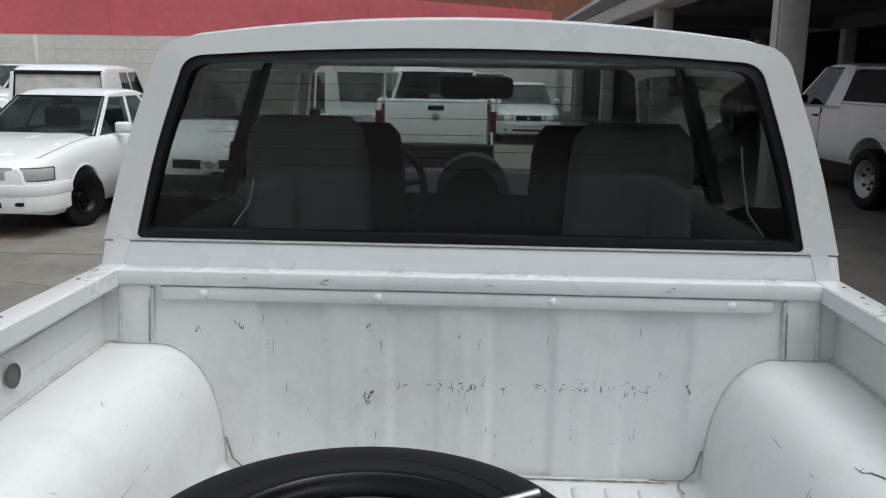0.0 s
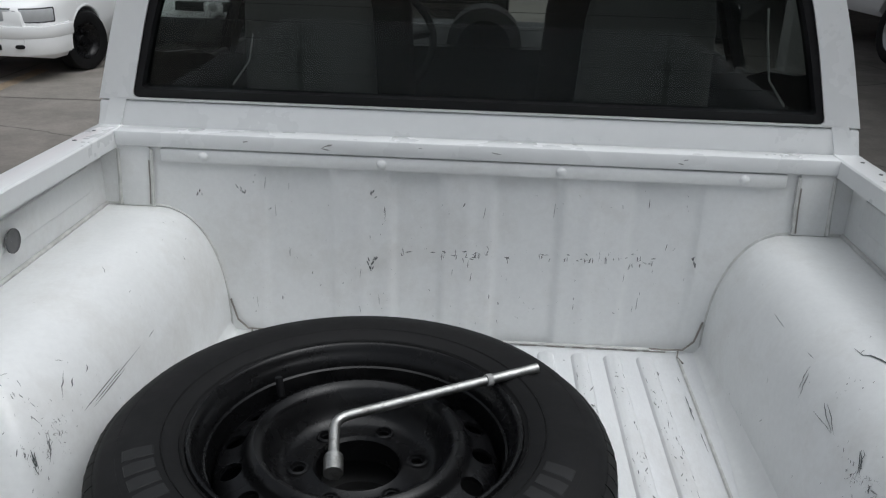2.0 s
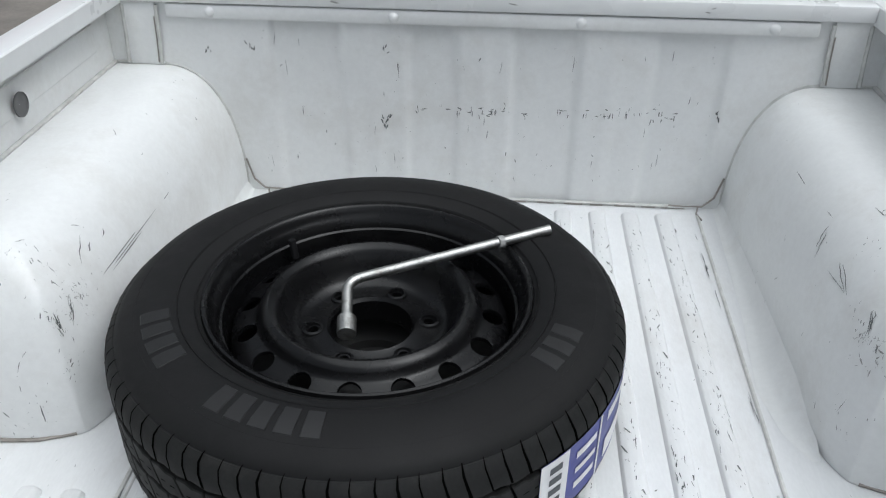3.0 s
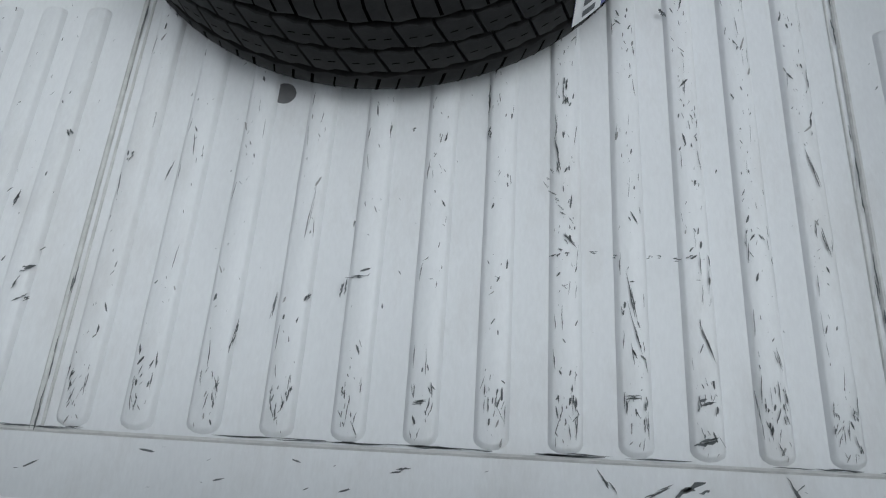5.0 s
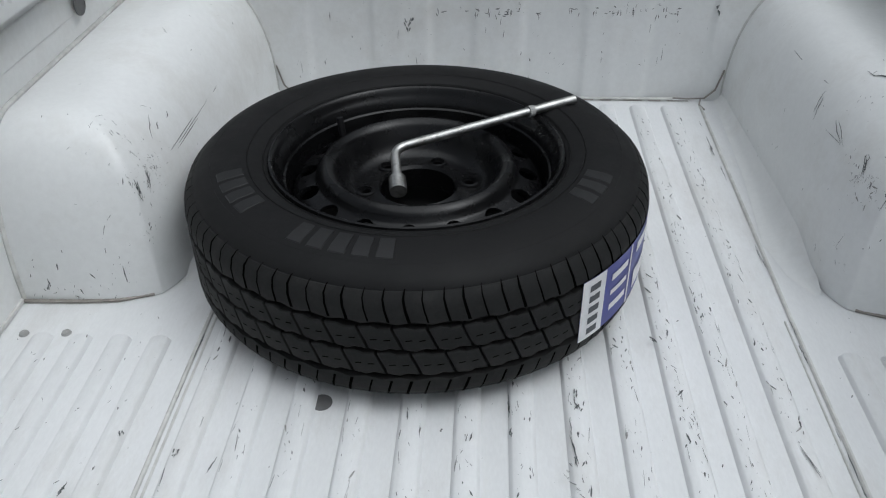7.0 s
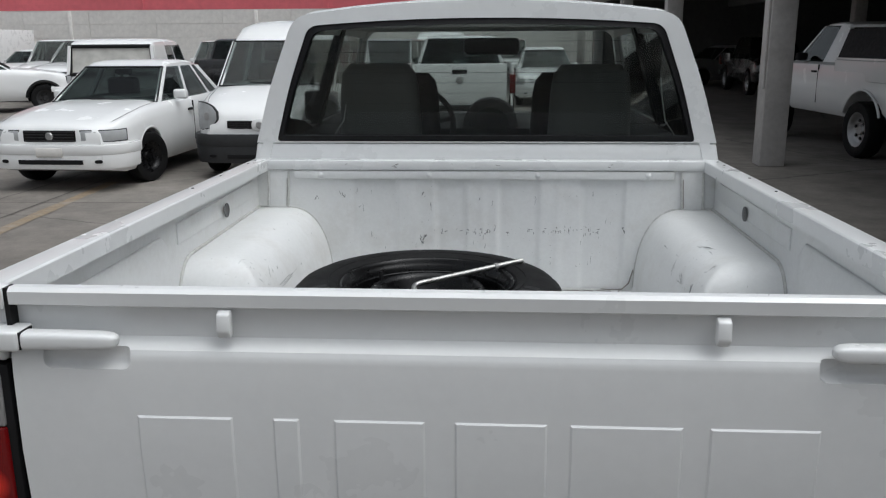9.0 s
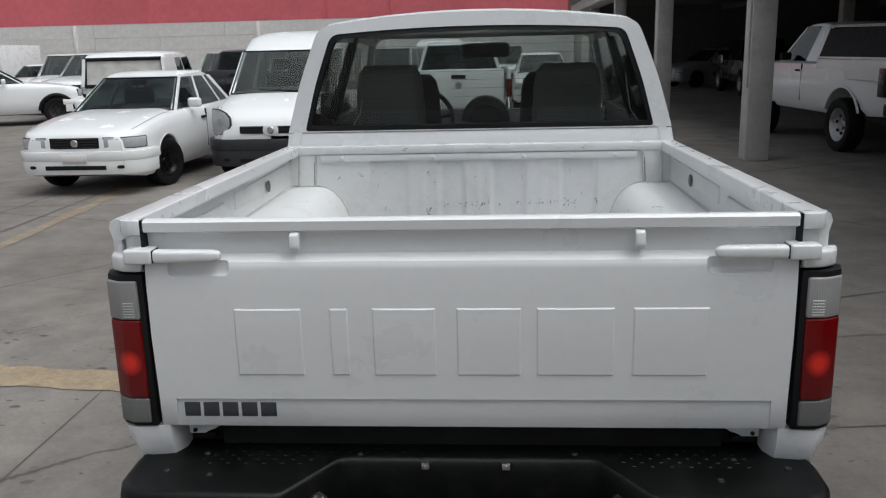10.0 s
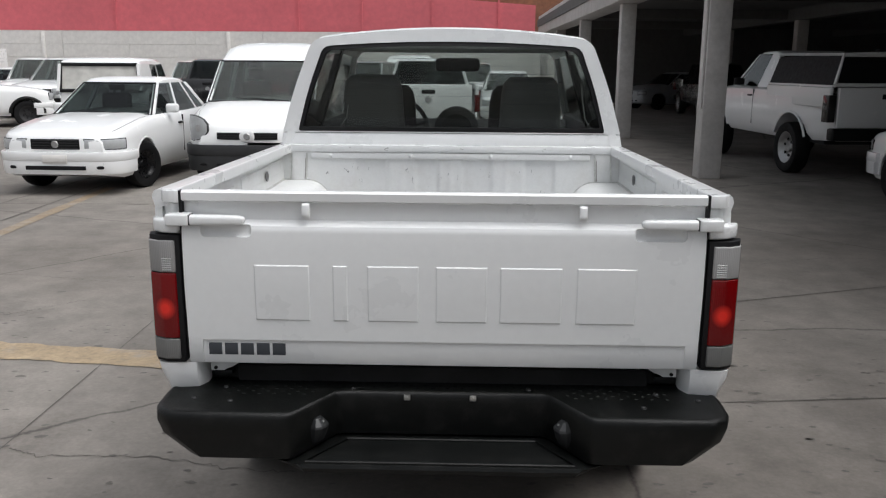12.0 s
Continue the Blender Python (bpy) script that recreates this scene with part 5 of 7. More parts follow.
for s in (-1, 1):
    # flank with doors
    b = bmesh.new()
    prof = [(0.768, 0.46), (0.800, 0.62), (0.805, 0.90), (0.782, 1.12), (0.752, 1.165), (0.735, 1.165), (0.735, 0.46)]
    loft(b, [[(s * x * k, y, z) for x, z in prof] for y, k in ((CY + 0.02, 0.985), (CY + 0.12, 1.0), (3.0, 1.0), (4.2, 0.985), (4.42, 0.93))])
    flank = part("cab_flank", b, M_PAINT, truck, "white cab side with doors")
    for y0, y1 in ((2.25, 2.258), (3.05, 3.058)):
        part("door_gap", boxed(*sorted((s * 0.79, s * 0.8075)), y0, y1, 0.5, 1.13), M_GASKET, flank)
    for y in (1.72, 2.55):
        part("door_handle", boxed(*sorted((s * 0.80, s * 0.822)), y, y + 0.16, 0.98, 1.01, 0.006), M_GASKET, flank, "black door handle")
    # side pillars: quarter, middle and windscreen posts
    for nm, (yb, yt), w in (("rear_pillar", (CY + 0.04, CY + 0.07), 0.10), ("middle_pillar", (2.16, 2.20), 0.075), ("screen_pillar", (3.28, 2.82), 0.06)):
        b = bmesh.new()
        loft(b, [[(s * 0.757, yb - w / 2, 1.15), (s * 0.757, yb + w / 2, 1.15), (s * 0.722, yb + w / 2, 1.15), (s * 0.722, yb - w / 2, 1.15)],
                 [(s * 0.622, yt - w / 2, 1.60), (s * 0.622, yt + w / 2, 1.60), (s * 0.590, yt + w / 2, 1.60), (s * 0.590, yt - w / 2, 1.60)]])
        part(nm, b, M_PAINT if nm != "middle_pillar" else M_GASKET, truck, "window pillar of the cab")
    for nm, (a0, a1, b1, b0) in (("rear_side_window", (CY + 0.09, 2.12, 2.16, CY + 0.12)), ("front_side_window", (2.20, 3.24, 2.80, 2.24))):
        b = sheet(bmesh.new(), [(s * 0.745, a0, 1.16), (s * 0.745, a1, 1.16), (s * 0.612, b1, 1.585), (s * 0.612, b0, 1.585)], 0.004)
        part(nm, b, M_GLASS, truck, "clear side window")
    part("door_card", boxed(*sorted((s * 0.712, s * 0.734)), CY + 0.06, 3.25, 0.6, 1.205, 0.006), M_TRIM, truck, "dark door lining")
    part("quarter_trim", prism(bmesh.new(), [(CY + 0.056, 1.20), (1.98, 1.206), (1.80, 1.250), (1.60, 1.275), (CY + 0.10, 1.30), (CY + 0.056, 1.30)], *sorted((s * 0.690, s * 0.711)), "x", 0.004), M_TRIM, truck, "dark lining of the rear quarter")
    xb = 0.475 if s < 0 else 0.605
    part("seat_belt", tube(bmesh.new(), [(s * xb, 1.585, 1.415), (s * (xb + 0.004), 1.575, 1.36), (s * (xb + 0.018), 1.56, 1.27), (s * (xb + 0.045), 1.52, 1.225)], 0.0024, 6), M_BELT, truck, "pale webbing of a seat belt")
    part("waist_seal", boxed(*sorted((s * 0.7345, s * 0.757)), CY + 0.06, 3.25, 1.1655, 1.180, 0.004), M_GASKET, truck, "black window seal along the waist")
    part("door_mirror", boxed(*sorted((s * 0.80, s * 0.97)), 3.02, 3.09, 1.14, 1.29, 0.02, 3), M_GASKET, truck, "black door mirror")
b = sheet(bmesh.new(), [(-0.72, 3.34, 1.15), (0.72, 3.34, 1.15), (0.595, 2.86, 1.59), (-0.595, 2.86, 1.59)], 0.005)
part("windscreen", b, M_GLASS, truck, "clear windscreen")
# bonnet and nose
bm = bmesh.new()
rings = []
for y, k, z in ((3.28, 0.985, 1.13), (3.6, 0.98, 1.10), (4.1, 0.95, 1.05), (4.38, 0.90, 0.99), (4.45, 0.86, 0.90)):
    rings.append([(0.78 * k * math.cos(a), y, 0.62 + (z - 0.62) * min(1, 1.35 * math.sin(a)) ** 0.5 if 0 < a < math.pi else 0.62) for a in [math.pi * i / 16 for i in range(17)]])
loft(bm, rings)
part("bonnet", bm, M_PAINT, truck, "white bonnet", angle=30)
part("front_bumper", boxed(-0.80, 0.80, 4.38, 4.55, 0.42, 0.66, 0.04, 3), M_PLASTIC, truck, "black front bumper")

# interior: rear bench backs, front seats, dash, mirror

def seat_back(name, xa, xb, y, z0, z1, mat, label, lean=0.05):
    b = bmesh.new()
    xc, hw = (xa + xb) / 2, (xb - xa) / 2
    rings = []
    for t, w, th in ((0, 1.12, 0.07), (0.25, 1.10, 0.07), (0.6, 1.0, 0.065), (0.86, 0.95, 0.06), (0.95, 0.88, 0.05), (1.0, 0.70, 0.02)):
        z, yy = z0 + (z1 - z0) * t, y - lean * t
        rings.append([(xc + hw * w * math.copysign(abs(math.cos(a)) ** 0.35, math.cos(a)), yy + th * math.copysign(abs(math.sin(a)) ** 0.7, math.sin(a)), z) for a in [2 * math.pi * q / 28 for q in range(28)]])
    loft(b, rings)
    return part(name, b, mat, truck, label, angle=60)


seat_back("rear_seat_back", -0.515, -0.225, 1.66, 0.85, 1.466, M_SEATCLOTH, "grey cloth rear seat back")
seat_back("rear_seat_back", 0.225, 0.515, 1.66, 0.85, 1.460, M_SEATCLOTH, "grey cloth rear seat back")
seat_back("front_seat_back", -0.57, -0.215, 2.55, 0.7, 1.40, M_SEATDARK, "dark front seat back")
seat_back("front_seat_back", 0.195, 0.54, 2.55, 0.7, 1.40, M_SEATDARK, "dark front seat back")
part("rear_shelf", boxed(-0.70, 0.70, CY + 0.055, 1.60, 0.9, 1.20, 0.02, 3), M_TRIM, truck, "dark rear bench top")
part("cab_floor", boxed(-0.72, 0.72, CY + 0.06, 3.3, 0.5, 0.62), M_TRIM, truck)
bm = bmesh.new()
loft(bm, [[(x, y, z) for y, z in ((3.02, 0.8), (2.98, 1.10), (3.05, 1.175), (3.34, 1.16), (3.34, 0.8))] for x in (-0.71, -0.2, 0.2, 0.71)])
part("dashboard", bm, M_TRIM, truck, "dark grey dashboard")
bm = bmesh.new()
rings = []
for y, k in ((2.88, 0.7), (2.92, 1.0), (3.1, 1.0)):
    rings.append([(0.01 + 0.14 * k * math.cos(a), y, 1.12 + 0.135 * k * math.sin(a)) for a in [math.pi * q / 10 for q in range(11)]])
loft(bm, rings)
part("centre_console", bm, M_SEATDARK, truck, "dark centre console hood")
bm = bmesh.new()
R = Matrix.Translation((-0.36, 2.86, 1.13)) @ Matrix.Rotation(radians(65), 4, 'X')
lathe(bm, [(0.185 + 0.014 * math.cos(a), 0.014 * math.sin(a)) for a in [2 * math.pi * q / 10 for q in range(10)]], 32, closed=True)
cyl(bm, (0, 0, -0.03), (0, 0, 0.02), 0.055, 14)
for a in (0.2, 2.94, 4.71):
    cyl(bm, (0.04 * math.cos(a), 0.04 * math.sin(a), 0), (0.18 * math.cos(a), 0.18 * math.sin(a), 0), 0.014, 8)
bmesh.ops.transform(bm, matrix=R, verts=bm.verts[:])
part("steering_wheel", bm, M_SEATDARK, truck, "dark steering wheel")
part("inner_mirror", boxed(-0.12, 0.15, 2.80, 2.85, 1.475, 1.555, 0.022, 3), M_SEATGREY, truck, "small interior mirror")

# ---- spare wheel lying on the bed floor ----
SX, SY, SZ, SR, SW = -0.130, 0.703, FZ + 0.0065, 0.350, 0.208
spare = thing("spare_wheel", (SX, SY, SZ), "black spare wheel with deep tread lying on the bed floor", "wheel")
spare.matrix_basis = spare.matrix_basis @ Matrix.Diagonal((1.014, 1.014, 1.072, 1))
bm = bmesh.new()
prof = []
half = [(0.212, 0.070), (0.2215, 0.079), (0.2245, 0.085), (0.240, 0.0935), (0.262, 0.098), (0.285, 0.0965), (0.306, 0.092), (0.324, 0.085), (0.333, 0.077), (0.338, 0.066), (0.340, 0.0)]
for r, h in half:
    prof.append((r, SW / 2 + h * SW / 0.196))
for r, h in half[::-1][1:]:
    prof.append((r, SW / 2 - h * SW / 0.196))
lathe(bm, prof, 96)
tyre = part("tyre", bm, M_RUBBER, spare, "black rubber tyre", angle=30)
NB = 50


def tread_block(z0, z1, skew, r0, span):
    """One tread block on the tyre's curve: a leaning parallelogram with a kinked upper and lower edge."""
    b = bmesh.new()
    da = 2 * math.pi / NB
    low = []
    for out, inset in ((0, 0.0), (1, 0.0), (2, 0.0014)):
        rad = (0.334, r0 - 0.0012, r0)[out]
        ring = []
        for t, z, kink in ((-0.5, z0, 0.0), (-0.12, z0, -0.0022), (0.12, z0, 0.0016), (0.5, z0, 0.0), (0.5, z1, 0.0), (0.12, z1, -0.0016), (-0.12, z1, 0.0022), (-0.5, z1, 0.0)):
            a = da * (t * span * (1 - inset * 18) + (skew if z == z1 else -skew) / 2)
            ring.append((rad * math.cos(a), rad * math.sin(a), z + kink + (inset if z == z0 else -inset)))
        low.append(ring)
    rows = [[b.verts.new(p) for p in r] for r in low]
    for p, q in zip(rows, rows[1:]):
        for i in range(8):
            b.faces.new((p[i], p[(i + 1) % 8], q[(i + 1) % 8], q[i]))
    t = rows[-1]
    b.faces.new((t[0], t[1], t[6], t[7])), b.faces.new((t[1], t[2], t[5], t[6])), b.faces.new((t[2], t[3], t[4], t[5]))
    me = bpy.data.meshes.new("tread_block")
    bmesh.ops.recalc_face_normals(b, faces=b.faces[:])
    b.to_mesh(me)
    b.free()
    me.materials.append(M_TREAD)
    return me


mid = SW / 2
rows = [(tread_block(mid + 0.0030, mid + 0.0355, -0.30, SR, 0.915), 0.0), (tread_block(mid - 0.0355, mid - 0.0030, -0.30, SR, 0.915), 0.50)]
for me, off in rows:
    for k in range(NB):
        o = new("tread_block", me)
        o.parent = tyre
        o.matrix_basis = Matrix.Rotation(2 * math.pi * (k + off) / NB, 4, 'Z')
# shoulder ribs with a toothed inner edge
for sg in (1, -1):
    rings = []
    for k in range(4 * NB + 1):
        a = 2 * math.pi * k / (4 * NB)
        e = 0.0425 + (0.0022, 0.0, -0.0022, 0.0)[k % 4]
        rings.append([(r * math.cos(a), r * math.sin(a), mid + sg * h) for r, h in ((0.333, e), (SR - 0.001, e + 0.001), (SR, 0.049), (SR - 0.002, 0.062), (SR - 0.0075, 0.0735), (0.3355, 0.0795), (0.330, 0.0795))])
    part("shoulder_rib", loft(bmesh.new(), rings, caps=False), M_TREAD, tyre, angle=35)
# Near-black strips over the rubber paint in the shade of shoulder slots.
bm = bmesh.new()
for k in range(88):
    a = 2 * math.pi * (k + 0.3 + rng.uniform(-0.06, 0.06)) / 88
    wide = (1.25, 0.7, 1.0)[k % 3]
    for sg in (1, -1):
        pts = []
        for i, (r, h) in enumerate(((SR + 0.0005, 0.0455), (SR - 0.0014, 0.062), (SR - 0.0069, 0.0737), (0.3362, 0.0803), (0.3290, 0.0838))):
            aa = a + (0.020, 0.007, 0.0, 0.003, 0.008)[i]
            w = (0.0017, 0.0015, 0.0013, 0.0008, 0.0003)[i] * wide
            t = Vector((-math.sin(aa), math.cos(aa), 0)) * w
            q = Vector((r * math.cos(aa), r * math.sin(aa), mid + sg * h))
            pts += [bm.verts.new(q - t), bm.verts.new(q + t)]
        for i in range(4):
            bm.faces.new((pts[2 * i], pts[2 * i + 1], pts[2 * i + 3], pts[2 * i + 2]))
tagged(part("shoulder_siping", bm, M_SLOTSHADE, tyre, "dark strips laid on the rubber for the shade in shoulder slots"), kind="stuff")
# The sipes are flat strips too: their shade is painted onto the blocks.
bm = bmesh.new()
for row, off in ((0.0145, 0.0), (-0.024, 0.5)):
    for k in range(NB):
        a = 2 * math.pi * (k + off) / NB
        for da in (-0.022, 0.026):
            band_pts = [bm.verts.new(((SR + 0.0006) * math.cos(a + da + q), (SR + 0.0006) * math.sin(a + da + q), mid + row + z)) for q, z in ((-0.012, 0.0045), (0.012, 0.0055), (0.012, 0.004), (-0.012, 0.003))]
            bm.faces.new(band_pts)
tagged(part("tread_sipes", bm, M_SLOTSHADE, tyre, "fine dark strips laid on the blocks for the shade in sipes"), kind="stuff")
for r, h in ((0.230, 0.0945), (0.252, 0.1021), (0.306, 0.0964)):
    bm = bmesh.new()
    lathe(bm, [(r - 0.0018, mid + h - 0.001), (r, mid + h + 0.0014), (r + 0.0018, mid + h - 0.001)], 96)
    part("sidewall_ring", bm, M_RUBBER, tyre, "raised ring on the sidewall")
# moulded sidewall marks, kept as plain bars
for a0, cnt in ((-2.75, 4), (-2.05, 5), (-0.55, 3)):
    for k in range(cnt):
        a = a0 + k * 0.105
        b = bmesh.new()
        rows = []
        for r, h in ((0.2600, 0.0978), (0.2612, 0.0990), (0.273, 0.0983), (0.285, 0.0976), (0.2968, 0.0950), (0.2980, 0.0935)):
            z = mid + h * SW / 0.196
            rows.append([(r * math.cos(a + t), r * math.sin(a + t), z - (0.0015 if abs(t) > 0.037 else 0)) for t in (-0.040, -0.036, 0.036, 0.040)])
        loft(b, rows, closed=False)
        part("sidewall_mark", b, M_MOULD, tyre, "plain moulded bar on the sidewall")
# sticker on the tread
bm = bmesh.new()


def band(b, a0, a1, z0, z1, r, n=10):
    rows = []
    for i in range(n + 1):
        a = a0 + (a1 - a0) * i / n
        rows.append([(r * math.cos(a), r * math.sin(a), z0), (r * math.cos(a), r * math.sin(a), z1)])
    return loft(b, rows, closed=False)


A0 = math.atan2(-0.255, 0.225)
band(bm, A0, A0 + 0.72, mid - 0.05, mid + 0.045, SR + 0.0012)
sticker = part("sticker", bm, M_BLUE, tyre, "blue and white paper label on the tread")
for a, b_, z0, z1 in ((0.0, 0.135, -0.05, 0.045), (0.33, 0.345, -0.05, 0.045), (0.18, 0.31, -0.03, -0.02), (0.18, 0.31, -0.005, 0.003), (0.18, 0.31, 0.018, 0.028), (0.40, 0.66, 0.02, 0.035), (0.40, 0.66, -0.04, -0.01)):
    b = bmesh.new()
    band(b, A0 + a, A0 + b_, mid + z0, mid + z1, SR + 0.002, 4)
    part("label_bar", b, M_LABEL, sticker, "white label bar")
for k in range(5):
    b = bmesh.new()
    band(b, A0 + 0.04, A0 + 0.10, mid - 0.043 + k * 0.017, mid - 0.033 + k * 0.017, SR + 0.0026, 2)
    part("label_bar", b, M_BADGE, sticker, "dark print bar")
# rim: barrel, disc with vents, hub
bm = bmesh.new()
lathe(bm, [(0.2195, 0.176), (0.2200, 0.186), (0.2185, 0.1905), (0.2155, 0.1915), (0.2120, 0.189), (0.2100, 0.183), (0.206, 0.176), (0.202, 0.172), (0.200, 0.160), (0.197, 0.158), (0.195, 0.140), (0.193, 0.110), (0.186, 0.085), (0.184, 0.05), (0.190, 0.035), (0.205, 0.012)], 72)
rim = part("rim", bm, M_RIM, spare, "black pressed-steel wheel rim", angle=40)
rim.matrix_basis = pose(0, 0, 0.008) @ Matrix.Diagonal((1.018, 1.018, 1, 1))
bm = bmesh.new()
disc_up = [(0.056, 0.085), (0.057, 0.110), (0.061, 0.1145), (0.066, 0.112), (0.088, 0.108), (0.100, 0.110), (0.109, 0.118), (0.117, 0.132), (0.123, 0.148), (0.129, 0.156), (0.136, 0.1585), (0.143, 0.156), (0.148, 0.149), (0.151, 0.142), (0.155, 0.139), (0.165, 0.136), (0.178, 0.131), (0.186, 0.124), (0.190, 0.112), (0.191, 0.095)]
lathe(bm, disc_up + [(r, z - 0.006) for r, z in disc_up[::-1]], 72, closed=True)
disc = part("disc", bm, M_RIM, rim, "ridged wheel disc with round vents", angle=50)
disc.matrix_basis = pose(0, 0, 0.014)
# Dark disc added behind vents and bore, standing in for the wheel's inner shade.
bm = bmesh.new()
lathe(bm, [(0.0005, 0.030), (0.060, 0.030), (0.062, 0.052), (0.100, 0.055), (0.184, 0.060), (0.184, 0.054), (0.100, 0.049), (0.0005, 0.024)], 40)
part("inner_well", bm, M_DARK, rim, "added dark disc for the shade inside the wheel")
cutters = []
for k in range(16):
    a = 2 * math.pi * k / 16
    n_ = Vector((math.cos(a) * 0.2, math.sin(a) * 0.2, 1.0)).normalized()
    c = Vector((0.1670 * math.cos(a), 0.1670 * math.sin(a), 0.135))
    b = bmesh.new()
    cyl(b, c - n_ * 0.03, c + n_ * 0.03, 0.0155, 18)
    cutters.append(part("cutter", b, M_RIM, disc))
for k in range(6):
    a = 2 * math.pi * k / 6 + 0.2
    b = bmesh.new()
    c = Vector((0.080 * math.cos(a), 0.080 * math.sin(a), 0.1))
    cyl(b, c - Vector((0, 0, 0.03)), c + Vector((0, 0, 0.03)), 0.008, 12)
    cutters.append(part("cutter", b, M_RIM, disc))
cut(disc, cutters)
for k in range(6):
    a = 2 * math.pi * k / 6 + 0.2
    b = bmesh.new()
    lathe(b, [(0.009, 0.107), (0.011, 0.113), (0.0145, 0.112), (0.016, 0.107)], 16, center=(0.080 * math.cos(a), 0.080 * math.sin(a), 0))
    part("lug_seat", b, M_RIM, disc)
bm = bmesh.new()
cyl(bm, (-0.132, 0.121, 0.148), (-0.136, 0.125, 0.176), 0.0055, 10)
part("valve", bm, M_GASKET, rim, "black rubber valve")

# ---- lug wrench lying across the wheel ----
wrench = thing("lug_wrench", (0, 0, 0), "bent silver steel lug wrench resting on the spare wheel", "wrench")
zt = SZ + SW * 1.072
bm = bmesh.new()
tip, bend, foot = Vector((0.121, 0.846, zt + 0.0065)), Vector((-0.170, 0.747, 0.912)), Vector((-0.158, 0.668, 0.893))
path = [tip, tip.lerp(bend, 0.5), tip.lerp(bend, 0.93)]
for t in (0.2, 0.4, 0.6, 0.8):
    path.append(tip.lerp(bend, 0.93) * (1 - t) ** 2 + bend * 2 * t * (1 - t) + bend.lerp(foot, 0.25) * t * t)
path += [bend.lerp(foot, 0.25), foot]
tube(bm, path, 0.0075, 12)
part("shaft", bm, M_STEEL, wrench, "worn silver bar", angle=50)
bm = bmesh.new()
aim = (foot - bend).normalized()
cyl(bm, foot - aim * 0.012, foot + aim * 0.016, 0.0135, 14)
part("socket", bm, M_STEEL, wrench, "hexagonal socket end")
bm = bmesh.new()
c = tip.lerp(bend, 0.25)
cyl(bm, c + Vector((0.004, 0.002, 0)), c - Vector((0.004, 0.002, 0)), 0.0095, 12)
part("collar", bm, M_SCUFF, wrench, "dark pressed collar")

# ---- parked vehicles ----
M_CARWHITE = surface("clean_white_paint", (0.83, 0.835, 0.83), 0.24, vary=0.015, scale=3, fine=40, bump=0.004, dirt=(0.6, 0.59, 0.56), dirt_amount=0.05, coat=0.5)
# Brightness seen in the glass, sky included, is painted as an opaque pale colour.
M_PALEPANE = lens("pane_painted_pale", (0.62, 0.61, 0.57), 0.15)
M_SMOKED = lens("smoked_lamp_glass", (0.03, 0.028, 0.028), 0.1)
M_REDDIM = lens("dull_red_lens", (0.12, 0.008, 0.008))
ROUND = 4.6


def front_y(x, hw, L, b=0.62):
    """Plan curve of a vehicle's nose: how far ahead it reaches at the distance x from its middle."""
    return L / 2 - b + b * max(0.0, 1 - min(1.0, abs(x) / hw) ** ROUND) ** (1 / ROUND)


def nose_patch(xa, xb, z0, z1, hw, L, off, thick, rounding=0.0, steps=14, lean=0.0):
    """A plate that follows the plan curve of the nose from xa to xb, between two heights."""
    ta, tb = (math.copysign(min(1, abs(x) / hw) ** (ROUND / 2), x) for x in (xa, xb))
    aa, ab = math.acos(ta), math.acos(tb)
    rings = []
    for k in range(steps + 1):
        u = k / steps
        a = aa + (ab - aa) * u
        x = math.copysign(abs(math.cos(a)) ** (2 / ROUND), math.cos(a))
        y = abs(math.sin(a)) ** (2 / ROUND)
        nx, ny = math.copysign(abs(x) ** (ROUND - 1), x) / hw, y ** (ROUND - 1) / 0.62
        m = math.hypot(nx, ny)
        nx, ny = nx / m, ny / m
        px, py = x * hw, L / 2 - 0.62 + 0.62 * y
        h = (z1 - z0) / 2 * ((1 - abs(2 * u - 1) ** rounding * 0.96) ** (1 / rounding) if rounding else 1)
        zm = (z0 + z1) / 2
        o, i = off, off - thick
        rings.append([(px + nx * (o - 0.006), py + ny * (o - 0.006), zm - h), (px + nx * o, py + ny * o, zm - h * 0.8), (px + nx * (o - lean), py + ny * (o - lean), zm + h * 0.8),
                      (px + nx * (o - 0.006 - lean), py + ny * (o - 0.006 - lean), zm + h), (px + nx * i, py + ny * i, zm + h), (px + nx * i, py + ny * i, zm - h)])
    return loft(bmesh.new(), rings)


def nose_rows(deck, L):
    """The deck line with more stations over the nose, so that its corners come out round."""
    rows = [p for p in deck if p[0] <= L / 2 - 0.62]
    for d in (0.62, 0.45, 0.30, 0.20, 0.13, 0.08, 0.045, 0.02, 0.0):
        y = L / 2 - d
        for (ya, za), (yb, zb) in zip(deck, deck[1:]):
            if ya <= y <= yb + 1e-6:
                rows.append((y, za + (zb - za) * (y - ya) / (yb - ya)))
                break
    return rows


